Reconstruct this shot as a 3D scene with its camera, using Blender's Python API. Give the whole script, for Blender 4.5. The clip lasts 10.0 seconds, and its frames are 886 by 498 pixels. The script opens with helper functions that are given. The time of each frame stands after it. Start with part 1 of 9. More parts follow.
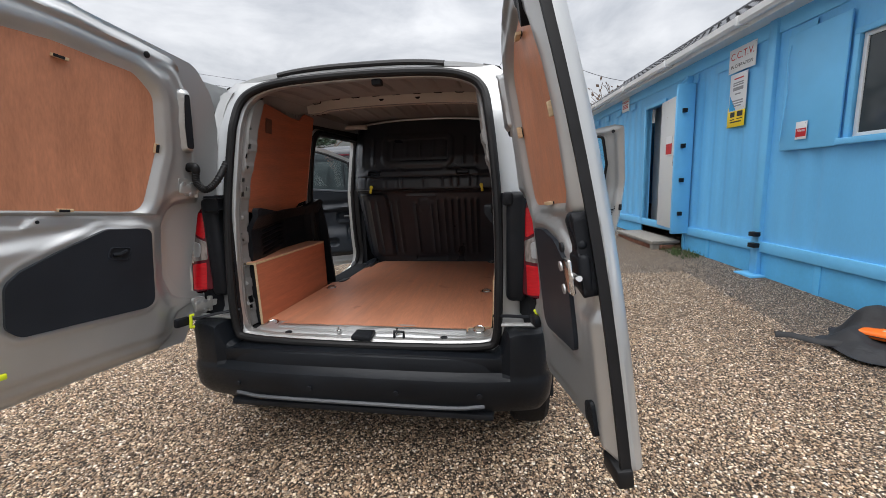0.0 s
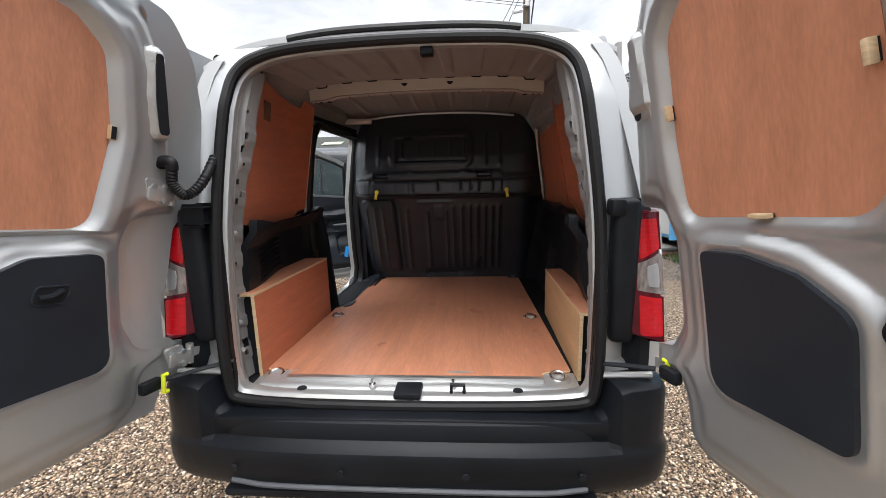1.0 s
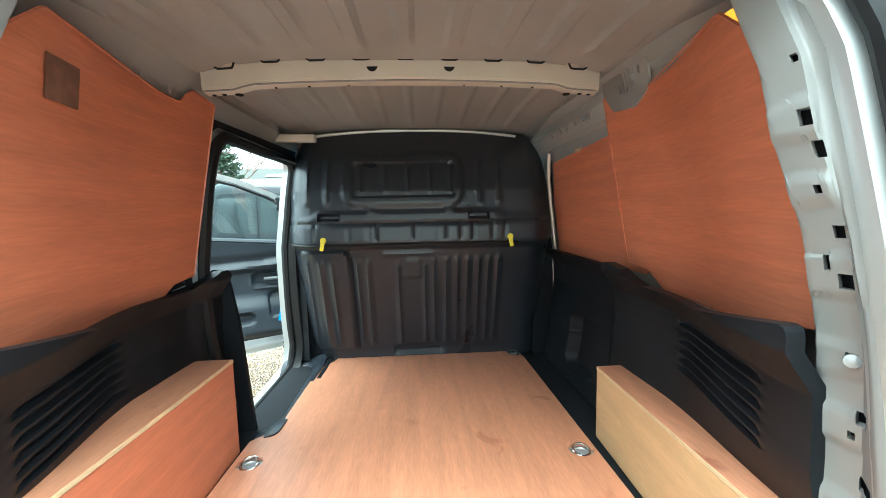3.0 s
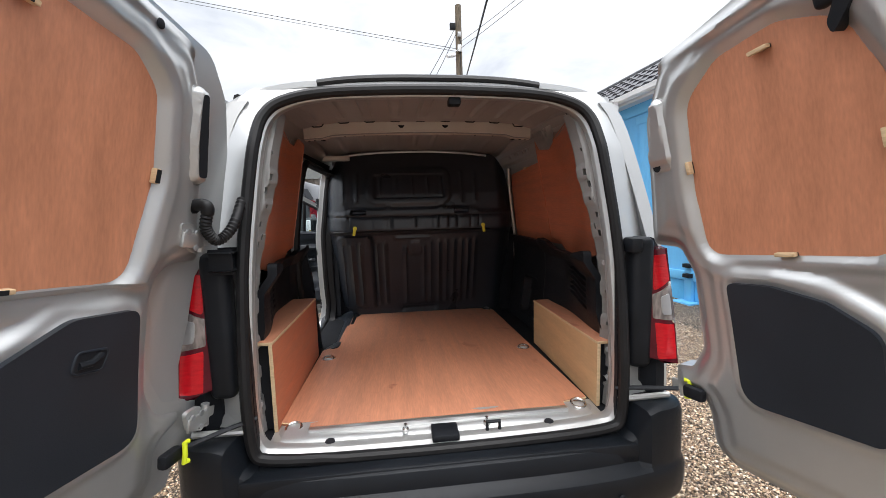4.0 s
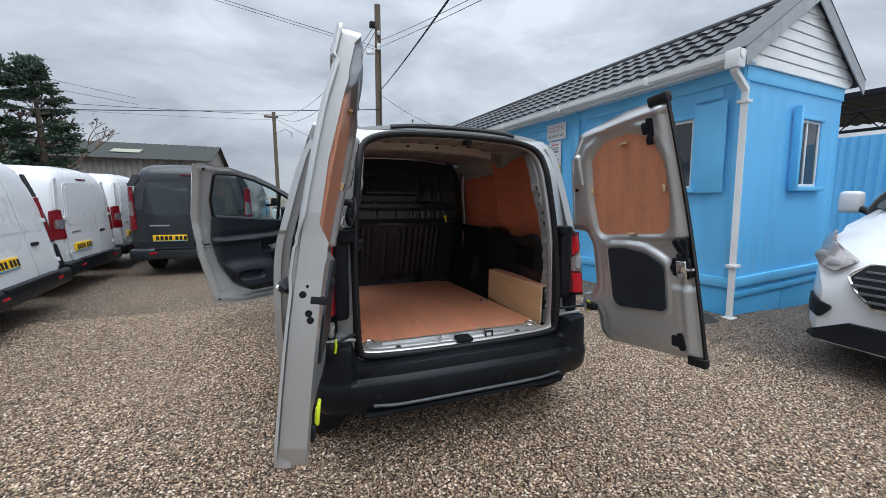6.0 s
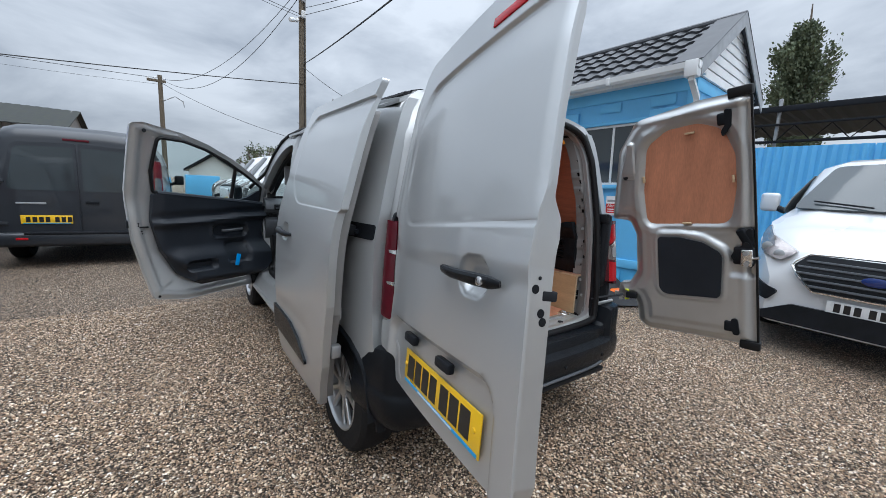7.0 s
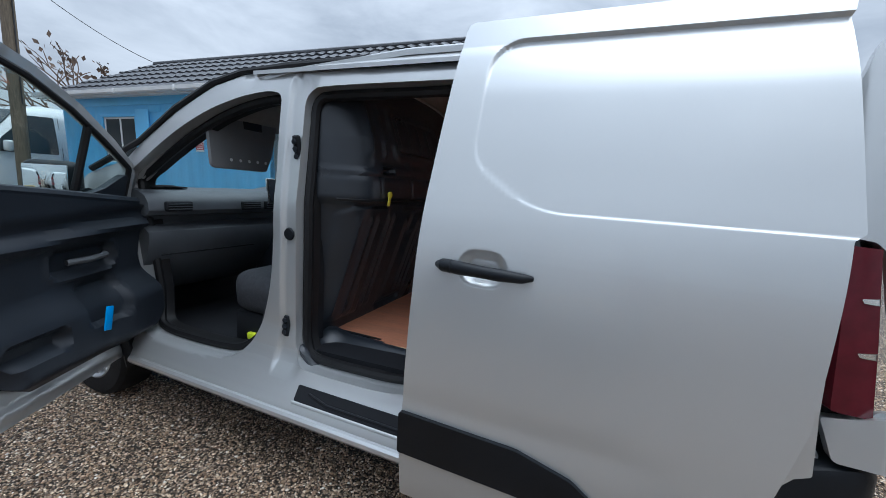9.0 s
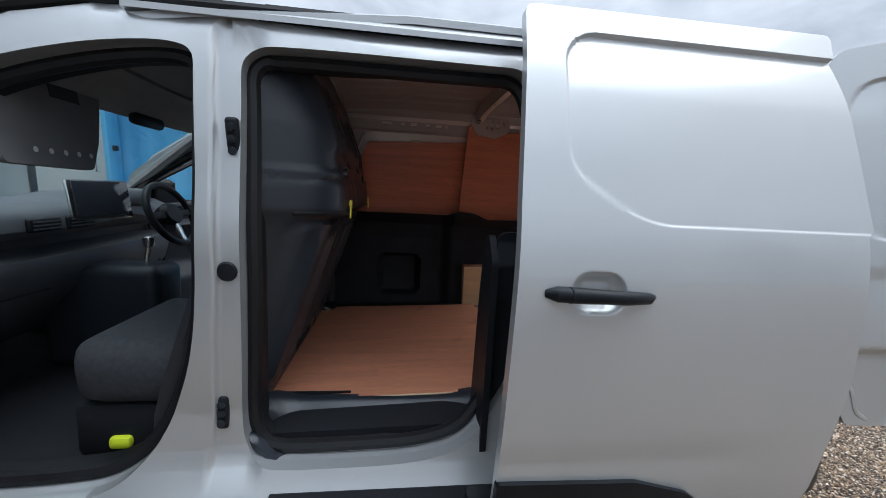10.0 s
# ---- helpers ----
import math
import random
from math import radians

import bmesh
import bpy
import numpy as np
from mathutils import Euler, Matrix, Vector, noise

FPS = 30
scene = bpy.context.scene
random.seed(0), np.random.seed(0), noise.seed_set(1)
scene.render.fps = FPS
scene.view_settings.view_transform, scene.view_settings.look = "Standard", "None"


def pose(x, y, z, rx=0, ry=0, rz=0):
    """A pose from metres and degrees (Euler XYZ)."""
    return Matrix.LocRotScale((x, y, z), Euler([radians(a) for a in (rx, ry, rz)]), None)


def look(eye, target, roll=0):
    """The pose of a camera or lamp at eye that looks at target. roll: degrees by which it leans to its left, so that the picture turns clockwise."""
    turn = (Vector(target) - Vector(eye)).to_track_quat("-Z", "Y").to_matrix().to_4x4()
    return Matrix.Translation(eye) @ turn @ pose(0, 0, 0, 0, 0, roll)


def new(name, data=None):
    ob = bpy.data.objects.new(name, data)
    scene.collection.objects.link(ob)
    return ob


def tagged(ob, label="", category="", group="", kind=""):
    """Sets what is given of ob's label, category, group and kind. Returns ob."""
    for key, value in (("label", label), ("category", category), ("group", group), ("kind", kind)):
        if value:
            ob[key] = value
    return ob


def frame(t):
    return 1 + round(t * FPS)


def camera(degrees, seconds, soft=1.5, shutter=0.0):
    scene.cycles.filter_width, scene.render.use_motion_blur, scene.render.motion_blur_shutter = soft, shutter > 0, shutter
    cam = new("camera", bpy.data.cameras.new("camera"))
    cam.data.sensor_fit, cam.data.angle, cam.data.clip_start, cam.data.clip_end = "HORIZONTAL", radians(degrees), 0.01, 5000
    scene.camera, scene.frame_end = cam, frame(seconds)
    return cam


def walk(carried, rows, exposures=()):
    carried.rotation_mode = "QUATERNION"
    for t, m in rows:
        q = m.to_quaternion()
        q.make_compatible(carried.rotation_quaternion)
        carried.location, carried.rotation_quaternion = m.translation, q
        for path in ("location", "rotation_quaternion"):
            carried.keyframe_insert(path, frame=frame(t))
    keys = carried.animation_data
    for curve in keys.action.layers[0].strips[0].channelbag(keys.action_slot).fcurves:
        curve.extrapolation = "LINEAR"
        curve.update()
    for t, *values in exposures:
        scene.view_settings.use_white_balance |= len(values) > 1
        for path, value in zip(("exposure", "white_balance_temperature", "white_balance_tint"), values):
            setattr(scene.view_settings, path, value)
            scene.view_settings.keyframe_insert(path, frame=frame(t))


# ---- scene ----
cam = camera(97.8, 10.0, soft=0.7)
METRES, EYE, TILT, LEAN, TURN = 8.0, 1.36, 0.0, 0.0, 8.9
ROWS = [
    (0.0, 0.0, 0.0, 0.0, -0.33, -11.12, 1.68),
    (0.5, -0.036, 0.0144, 0.0, -2.05, -11.25, 1.67),
    (1.0, -0.0456, 0.0591, -0.0011, -5.14, -10.48, 1.45),
    (1.5, -0.0509, 0.1119, 0.0006, -8.93, -8.69, 1.11),
    (2.0, -0.0496, 0.1594, 0.003, -10.77, -6.63, 0.96),
    (2.5, -0.0454, 0.1915, 0.0041, -11.41, -5.61, 0.99),
    (4.0, -0.0906, 0.0626, 0.0048, -15.59, -6.26, 1.48),
    (4.5, -0.112, 0.0193, 0.0047, -16.93, -6.19, 1.54),
    (5.0, -0.1357, -0.0235, 0.0112, -18.98, -6.78, 1.85),
    (5.5, -0.1672, -0.0316, 0.013, -23.92, -7.19, 0.98),
    (7.0, -0.2702, 0.072, 0.0014, -44.01, -8.66, -3.02),
    (7.5, -0.2895, 0.135, -0.0029, -50.39, -9.1, -3.16),
    (8.0, -0.3027, 0.2019, -0.0033, -57.35, -9.17, -3.32),
    (8.5, -0.302, 0.2682, -0.0062, -65.35, -9.14, -3.57),
    (9.0, -0.2887, 0.3298, -0.0064, -75.88, -9.04, -3.71),
    (9.5, -0.2729, 0.3843, -0.0065, -90.05, -8.58, -3.41),
    (10.0, -0.2538, 0.4242, -0.0062, -106.0, -8.08, -2.92),
]
EXPOSURES = [(0.0, 0.76, 6500, 10), (1.0, 1.22, 6500, 10), (1.5, 1.62, 6400, 10), (2.0, 2.45, 6150, 7), (2.7, 3.32, 5500, -20), (4.0, 1.25, 6500, 10), (4.5, 1.05, 6350, 10), (5.5, 0.52, 6050, 8), (7.0, 0.53, 5850, 7), (9.0, 0.56, 5600, 6), (10.0, 0.62, 5800, 7)]
walk(cam, [(t, pose(0, 0, EYE, TILT, LEAN, TURN) @ pose(METRES * x, METRES * y, METRES * z, 90 + pitch, roll, yaw)) for t, x, y, z, yaw, pitch, roll in ROWS], EXPOSURES)

# ---- sky and sun: a bright overcast day ----
world = bpy.data.worlds.new("overcast_sky")
scene.world = world
world.use_nodes = True
wn, wl = world.node_tree.nodes, world.node_tree.links
wn.clear()
sky = wn.new("ShaderNodeTexSky")
sky.sky_type, sky.sun_disc = "NISHITA", False
sky.sun_elevation, sky.sun_rotation = radians(42), radians(200)
sky.air_density, sky.dust_density = 1.0, 4.0
coords = wn.new("ShaderNodeTexCoord")
stretch = wn.new("ShaderNodeMapping")
stretch.inputs["Scale"].default_value = (1.0, 1.0, 2.6)
wl.new(coords.outputs["Generated"], stretch.inputs["Vector"])
puffs = wn.new("ShaderNodeTexNoise")
puffs.inputs["Scale"].default_value, puffs.inputs["Detail"].default_value, puffs.inputs["Roughness"].default_value = 3.2, 7.0, 0.55
puffs.inputs["Distortion"].default_value = 0.35
wl.new(stretch.outputs["Vector"], puffs.inputs["Vector"])
ramp = wn.new("ShaderNodeValToRGB")
ramp.color_ramp.elements[0].position, ramp.color_ramp.elements[0].color = 0.34, (4.3, 4.55, 5.0, 1)
ramp.color_ramp.elements[1].position, ramp.color_ramp.elements[1].color = 0.66, (7.6, 7.75, 8.05, 1)
wl.new(puffs.outputs["Fac"], ramp.inputs["Fac"])
veil = wn.new("ShaderNodeMixRGB")
veil.inputs["Fac"].default_value = 0.93
wl.new(sky.outputs["Color"], veil.inputs["Color1"])
wl.new(ramp.outputs["Color"], veil.inputs["Color2"])
# an overcast sky is brightest overhead
height_of = wn.new("ShaderNodeSeparateXYZ")
wl.new(coords.outputs["Generated"], height_of.inputs["Vector"])
lift = wn.new("ShaderNodeValToRGB")
lift.color_ramp.elements[0].position, lift.color_ramp.elements[0].color = 0.0, (0.365, 0.365, 0.365, 1)
lift.color_ramp.elements[1].position, lift.color_ramp.elements[1].color = 0.95, (1.65, 1.65, 1.65, 1)
middle = lift.color_ramp.elements.new(0.45)
middle.color = (0.51, 0.51, 0.51, 1)
upper = lift.color_ramp.elements.new(0.72)
upper.color = (0.76, 0.76, 0.76, 1)
wl.new(height_of.outputs["Z"], lift.inputs["Fac"])
over = wn.new("ShaderNodeMixRGB")
over.blend_type = "MULTIPLY"
over.inputs["Fac"].default_value = 1.0
wl.new(veil.outputs["Color"], over.inputs["Color1"])
wl.new(lift.outputs["Color"], over.inputs["Color2"])
glow = wn.new("ShaderNodeBackground")
glow.inputs["Strength"].default_value = 0.165
wl.new(over.outputs["Color"], glow.inputs["Color"])
out = wn.new("ShaderNodeOutputWorld")
wl.new(glow.outputs["Background"], out.inputs["Surface"])

sun_data = bpy.data.lights.new("sun", "SUN")
sun_data.energy, sun_data.angle, sun_data.color = 1.4, radians(70), (1.0, 0.97, 0.93)
sun = new("sun", sun_data)
sun.matrix_world = look((0, 0, 20), (-1, 5, 0))


# ---- materials ----
def mat(name, base, rough=0.5, metal=0.0, vary=0.12, scale=6.0, grain=0.0, grain_scale=200.0, bump=0.0, bump_scale=60.0,
        coat=0.0, second=None, second_at=0.55, stretch=(1, 1, 1), emit=0.0, spec=0.5, rough_vary=0.1, soften=0.15, per_piece=0.0, stain=None, stain_scale=5.0, stain_at=0.68):
    """A surface with large stains and fine grain, both at real-world size."""
    m = bpy.data.materials.new(name)
    m.use_nodes = True
    n, l = m.node_tree.nodes, m.node_tree.links
    b = n["Principled BSDF"]
    co = n.new("ShaderNodeTexCoord")
    mp = n.new("ShaderNodeMapping")
    mp.inputs["Scale"].default_value = stretch
    l.new(co.outputs["Object"], mp.inputs["Vector"])
    big = n.new("ShaderNodeTexNoise")
    big.inputs["Scale"].default_value, big.inputs["Detail"].default_value = scale, 5.0
    l.new(mp.outputs["Vector"], big.inputs["Vector"])
    r = n.new("ShaderNodeValToRGB")
    lo = tuple(max(0.0, c * (1 - vary)) for c in base)
    hi = tuple(min(1.0, c * (1 + vary)) for c in base)
    if second:
        r.color_ramp.elements[0].position, r.color_ramp.elements[1].position = second_at - soften, second_at + soften
        r.color_ramp.elements[0].color, r.color_ramp.elements[1].color = (*base, 1), (*second, 1)
    else:
        r.color_ramp.elements[0].position, r.color_ramp.elements[1].position = 0.3, 0.7
        r.color_ramp.elements[0].color, r.color_ramp.elements[1].color = (*lo, 1), (*hi, 1)
    l.new(big.outputs["Fac"], r.inputs["Fac"])
    col = r.outputs["Color"]
    if grain:
        fine = n.new("ShaderNodeTexNoise")
        fine.inputs["Scale"].default_value, fine.inputs["Detail"].default_value = grain_scale, 3.0
        l.new(mp.outputs["Vector"], fine.inputs["Vector"])
        fr = n.new("ShaderNodeMapRange")
        fr.inputs["To Min"].default_value, fr.inputs["To Max"].default_value = 1 - grain, 1 + grain
        l.new(fine.outputs["Fac"], fr.inputs["Value"])
        mx = n.new("ShaderNodeMixRGB")
        mx.blend_type = "MULTIPLY"
        mx.inputs["Fac"].default_value = 1.0
        l.new(col, mx.inputs["Color1"])
        l.new(fr.outputs["Result"], mx.inputs["Color2"])
        col = mx.outputs["Color"]
    if stain:
        sn = n.new("ShaderNodeTexNoise")
        sn.inputs["Scale"].default_value, sn.inputs["Detail"].default_value, sn.inputs["Distortion"].default_value = stain_scale, 6.0, 0.6
        l.new(co.outputs["Object"], sn.inputs["Vector"])
        sr = n.new("ShaderNodeMapRange")
        sr.inputs["From Min"].default_value, sr.inputs["From Max"].default_value = stain_at, stain_at + 0.1
        l.new(sn.outputs["Fac"], sr.inputs["Value"])
        sm = n.new("ShaderNodeMixRGB")
        l.new(sr.outputs["Result"], sm.inputs["Fac"])
        l.new(col, sm.inputs["Color1"])
        sm.inputs["Color2"].default_value = (*stain, 1)
        col = sm.outputs["Color"]
    if per_piece:
        info = n.new("ShaderNodeObjectInfo")
        pr = n.new("ShaderNodeMapRange")
        pr.inputs["To Min"].default_value, pr.inputs["To Max"].default_value = 1 - per_piece, 1 + per_piece
        l.new(info.outputs["Random"], pr.inputs["Value"])
        mp2 = n.new("ShaderNodeMixRGB")
        mp2.blend_type = "MULTIPLY"
        mp2.inputs["Fac"].default_value = 1.0
        l.new(col, mp2.inputs["Color1"])
        l.new(pr.outputs["Result"], mp2.inputs["Color2"])
        col = mp2.outputs["Color"]
    l.new(col, b.inputs["Base Color"])
    rr = n.new("ShaderNodeMapRange")
    rr.inputs["To Min"].default_value, rr.inputs["To Max"].default_value = max(0.02, rough - rough_vary), min(1.0, rough + rough_vary)
    l.new(big.outputs["Fac"], rr.inputs["Value"])
    l.new(rr.outputs["Result"], b.inputs["Roughness"])
    b.inputs["Metallic"].default_value = metal
    b.inputs["Specular IOR Level"].default_value = spec
    b.inputs["Coat Weight"].default_value = coat
    b.inputs["Coat Roughness"].default_value = 0.035
    if bump:
        bn = n.new("ShaderNodeTexNoise")
        bn.inputs["Scale"].default_value, bn.inputs["Detail"].default_value = bump_scale, 4.0
        l.new(mp.outputs["Vector"], bn.inputs["Vector"])
        bp = n.new("ShaderNodeBump")
        bp.inputs["Strength"].default_value, bp.inputs["Distance"].default_value = bump, 0.01
        l.new(bn.outputs["Fac"], bp.inputs["Height"])
        l.new(bp.outputs["Normal"], b.inputs["Normal"])
    if emit:
        l.new(col, b.inputs["Emission Color"])
        b.inputs["Emission Strength"].default_value = emit
    return m


def glass(name, tint=(0.9, 0.95, 0.94), rough=0.0):
    m = bpy.data.materials.new(name)
    m.use_nodes = True
    n, l = m.node_tree.nodes, m.node_tree.links
    n.clear()
    o = n.new("ShaderNodeOutputMaterial")
    tr = n.new("ShaderNodeBsdfTransparent")
    tr.inputs["Color"].default_value = (*tint, 1)
    gl = n.new("ShaderNodeBsdfGlossy")
    gl.inputs["Roughness"].default_value = 0.02 + rough
    lw = n.new("ShaderNodeLayerWeight")
    lw.inputs["Blend"].default_value = 0.5
    pw = n.new("ShaderNodeMath")
    pw.operation = "POWER"
    pw.inputs[1].default_value = 4.0
    l.new(lw.outputs["Facing"], pw.inputs[0])
    fz = n.new("ShaderNodeMapRange")
    fz.inputs["To Min"].default_value, fz.inputs["To Max"].default_value = 0.05, 0.9
    l.new(pw.outputs["Value"], fz.inputs["Value"])
    mx = n.new("ShaderNodeMixShader")
    l.new(fz.outputs["Result"], mx.inputs["Fac"])
    l.new(tr.outputs["BSDF"], mx.inputs[1])
    l.new(gl.outputs["BSDF"], mx.inputs[2])
    l.new(mx.outputs["Shader"], o.inputs["Surface"])
    return m


def gravel_material():
    m = bpy.data.materials.new("gravel")
    m.use_nodes = True
    n, l = m.node_tree.nodes, m.node_tree.links
    b = n["Principled BSDF"]
    co = n.new("ShaderNodeTexCoord")
    v = n.new("ShaderNodeTexVoronoi")
    v.inputs["Scale"].default_value = 104.0
    l.new(co.outputs["Object"], v.inputs["Vector"])
    r = n.new("ShaderNodeValToRGB")
    e = r.color_ramp.elements
    e[0].position, e[0].color = 0.0, (0.043, 0.032, 0.024, 1)
    e[1].position, e[1].color = 1.0, (0.835, 0.721, 0.594, 1)
    for p, c in ((0.25, (0.184, 0.122, 0.081)), (0.5, (0.451, 0.308, 0.199)), (0.72, (0.278, 0.222, 0.170)), (0.88, (0.762, 0.598, 0.431))):
        x = e.new(p)
        x.color = (*c, 1)
    sp = n.new("ShaderNodeSeparateColor")
    l.new(v.outputs["Color"], sp.inputs["Color"])
    l.new(sp.outputs["Red"], r.inputs["Fac"])
    big = n.new("ShaderNodeTexNoise")
    big.inputs["Scale"].default_value, big.inputs["Detail"].default_value = 0.55, 6.0
    l.new(co.outputs["Object"], big.inputs["Vector"])
    br = n.new("ShaderNodeMapRange")
    br.inputs["From Min"].default_value, br.inputs["From Max"].default_value = 0.3, 0.7
    br.inputs["To Min"].default_value, br.inputs["To Max"].default_value = 0.95, 1.38
    l.new(big.outputs["Fac"], br.inputs["Value"])
    mx = n.new("ShaderNodeMixRGB")
    mx.blend_type = "MULTIPLY"
    mx.inputs["Fac"].default_value = 1.0
    l.new(r.outputs["Color"], mx.inputs["Color1"])
    l.new(br.outputs["Result"], mx.inputs["Color2"])
    # darker gaps between the stones: shade put into the colour as soil brown
    gap_shade = n.new("ShaderNodeMapRange")
    gap_shade.inputs["From Min"].default_value, gap_shade.inputs["From Max"].default_value = 0.42, 0.62
    l.new(v.outputs["Distance"], gap_shade.inputs["Value"])
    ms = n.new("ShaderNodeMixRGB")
    l.new(gap_shade.outputs["Result"], ms.inputs["Fac"])
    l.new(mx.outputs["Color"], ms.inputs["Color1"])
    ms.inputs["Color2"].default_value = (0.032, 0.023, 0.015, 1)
    l.new(ms.outputs["Color"], b.inputs["Base Color"])
    b.inputs["Roughness"].default_value = 0.62
    inv = n.new("ShaderNodeMath")
    inv.operation = "SUBTRACT"
    inv.inputs[0].default_value = 1.0
    l.new(v.outputs["Distance"], inv.inputs[1])
    bp = n.new("ShaderNodeBump")
    bp.inputs["Strength"].default_value, bp.inputs["Distance"].default_value = 1.0, 0.022
    l.new(inv.outputs["Value"], bp.inputs["Height"])
    l.new(bp.outputs["Normal"], b.inputs["Normal"])
    return m


def pebble_material():
    m = bpy.data.materials.new("pebble")
    m.use_nodes = True
    n, l = m.node_tree.nodes, m.node_tree.links
    b = n["Principled BSDF"]
    g = n.new("ShaderNodeNewGeometry")
    r = n.new("ShaderNodeValToRGB")
    e = r.color_ramp.elements
    e[0].position, e[0].color = 0.0, (0.047, 0.035, 0.027, 1)
    e[1].position, e[1].color = 1.0, (0.875, 0.833, 0.760, 1)
    for p, c in ((0.2, (0.167, 0.107, 0.070)), (0.42, (0.485, 0.328, 0.204)), (0.6, (0.261, 0.207, 0.160)), (0.78, (0.629, 0.464, 0.313)), (0.92, (0.875, 0.719, 0.540))):
        x = e.new(p)
        x.color = (*c, 1)
    l.new(g.outputs["Random Per Island"], r.inputs["Fac"])
    l.new(r.outputs["Color"], b.inputs["Base Color"])
    b.inputs["Roughness"].default_value = 0.55
    return m


M_SILVER = mat("silver_paint", (0.495, 0.508, 0.512), 0.36, 0.55, vary=0.03, scale=1.6, coat=0.8, grain=0.03, grain_scale=900, rough_vary=0.03)
M_SILVER_IN = mat("silver_paint_inner", (0.50, 0.505, 0.50), 0.34, 0.65, vary=0.05, scale=5.0, coat=0.15, grain=0.03, grain_scale=700, rough_vary=0.06)
M_PRIMER = mat("thin_inner_paint", (0.33, 0.32, 0.315), 0.5, 0.1, vary=0.08, scale=4.0, grain=0.05, grain_scale=300)
M_BEIGE = mat("beige_inner_paint", (0.56, 0.52, 0.46), 0.45, 0.1, vary=0.06, scale=5.0, grain=0.04)
# the silver inner paint, darkened to the tone it has in shadow
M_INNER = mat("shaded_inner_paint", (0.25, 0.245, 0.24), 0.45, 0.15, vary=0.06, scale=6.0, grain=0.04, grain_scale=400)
M_BLACK = mat("black_textured_plastic", (0.011, 0.0125, 0.0155), 0.45, 0.0, vary=0.25, scale=7.0, spec=0.18, bump=0.12, bump_scale=500, grain=0.1)
M_BUMPER = mat("black_bumper_plastic", (0.0065, 0.0082, 0.011), 0.33, 0.0, vary=0.3, scale=4.0, spec=0.22, bump=0.15, bump_scale=600, grain=0.12)
M_BULK = mat("bulkhead_black_moulding", (0.019, 0.0235, 0.031), 0.31, 0.0, vary=0.2, scale=4.0, bump=0.1, bump_scale=400)
M_RUBBER = mat("black_rubber_seal", (0.008, 0.008, 0.009), 0.5, 0.0, spec=0.3, vary=0.2, scale=20.0)
# near-black of dark parts, and the shade painted into holes and slots
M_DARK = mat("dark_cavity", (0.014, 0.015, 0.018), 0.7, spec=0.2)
M_PLY = mat("red_brown_faced_plywood", (0.54, 0.235, 0.138), 0.36, 0.0, vary=0.13, scale=3.0, grain=0.22, grain_scale=24.0, stretch=(8.0, 0.8, 0.8), bump=0.06, bump_scale=60, stain=(0.30, 0.085, 0.045), stain_scale=6.5, stain_at=0.66)
M_PLY_SIDE = mat("red_brown_faced_plywood_wall", (0.50, 0.162, 0.086), 0.38, 0.0, vary=0.13, scale=3.0, grain=0.22, grain_scale=22.0, stretch=(1.0, 0.7, 9.0), bump=0.06, bump_scale=60, stain=(0.62, 0.30, 0.17), stain_scale=9.0, stain_at=0.73)
M_PLY_DOOR = mat("red_brown_faced_plywood_door", (0.54, 0.235, 0.135), 0.34, 0.0, vary=0.12, scale=3.0, grain=0.22, grain_scale=26.0, stretch=(6.0, 6.0, 0.7), bump=0.05, bump_scale=60)
M_PLY_PALE = mat("pale_birch_plywood", (0.55, 0.36, 0.19), 0.5, 0.0, vary=0.1, scale=3.0, grain=0.15, grain_scale=30.0, stretch=(1.0, 1.0, 7.0))
M_EDGE = mat("raw_plywood_edge", (0.62, 0.46, 0.28), 0.6, 0.0, vary=0.15, scale=40.0, stretch=(1, 1, 6))
M_ALU = mat("aluminium_strip", (0.72, 0.72, 0.71), 0.32, 0.9, vary=0.06, scale=12.0, stretch=(1, 12, 1), grain=0.08)
M_CHROME = mat("bright_metal", (0.75, 0.75, 0.74), 0.22, 1.0, vary=0.05)
M_RIM = mat("alloy_rim", (0.50, 0.51, 0.52), 0.35, 0.8, vary=0.08, scale=10.0)
M_TYRE = mat("tyre_rubber", (0.010, 0.010, 0.011), 0.7, 0.0, vary=0.3, scale=12.0, spec=0.25, bump=0.2, bump_scale=150)
M_YELLOW = mat("yellow_green_plastic", (0.75, 0.86, 0.03), 0.42, 0.0, vary=0.05)
M_YELLOW_TAB = mat("yellow_tab", (0.80, 0.68, 0.05), 0.45, 0.0, vary=0.06)
M_PLATE = mat("yellow_number_plate", (0.86, 0.52, 0.012), 0.3, 0.0, vary=0.02, coat=0.3)
M_WPLATE = mat("white_number_plate", (0.76, 0.77, 0.77), 0.3, 0.0, vary=0.03, coat=0.3)
M_PLATEINK = mat("plate_ink", (0.012, 0.012, 0.013), 0.35)
M_BLUEBAR = mat("sky_blue_strip", (0.03, 0.36, 0.72), 0.4, vary=0.03)
M_PALEBAR = mat("pale_print", (0.62, 0.78, 0.88), 0.4, vary=0.02)
M_REDLENS = mat("red_lamp_lens", (0.46, 0.006, 0.012), 0.14, 0.0, vary=0.15, scale=30.0, spec=0.35, stretch=(1, 1, 4), bump=0.15, bump_scale=60)
M_VANRED = mat("parked_van_red_lens", (0.17, 0.006, 0.012), 0.15, 0.0, vary=0.25, scale=14.0, spec=0.4)
M_REDDARK = mat("dark_red_lamp_lens", (0.085, 0.005, 0.012), 0.22, 0.0, vary=0.2, scale=20.0, spec=0.35, coat=0.0)
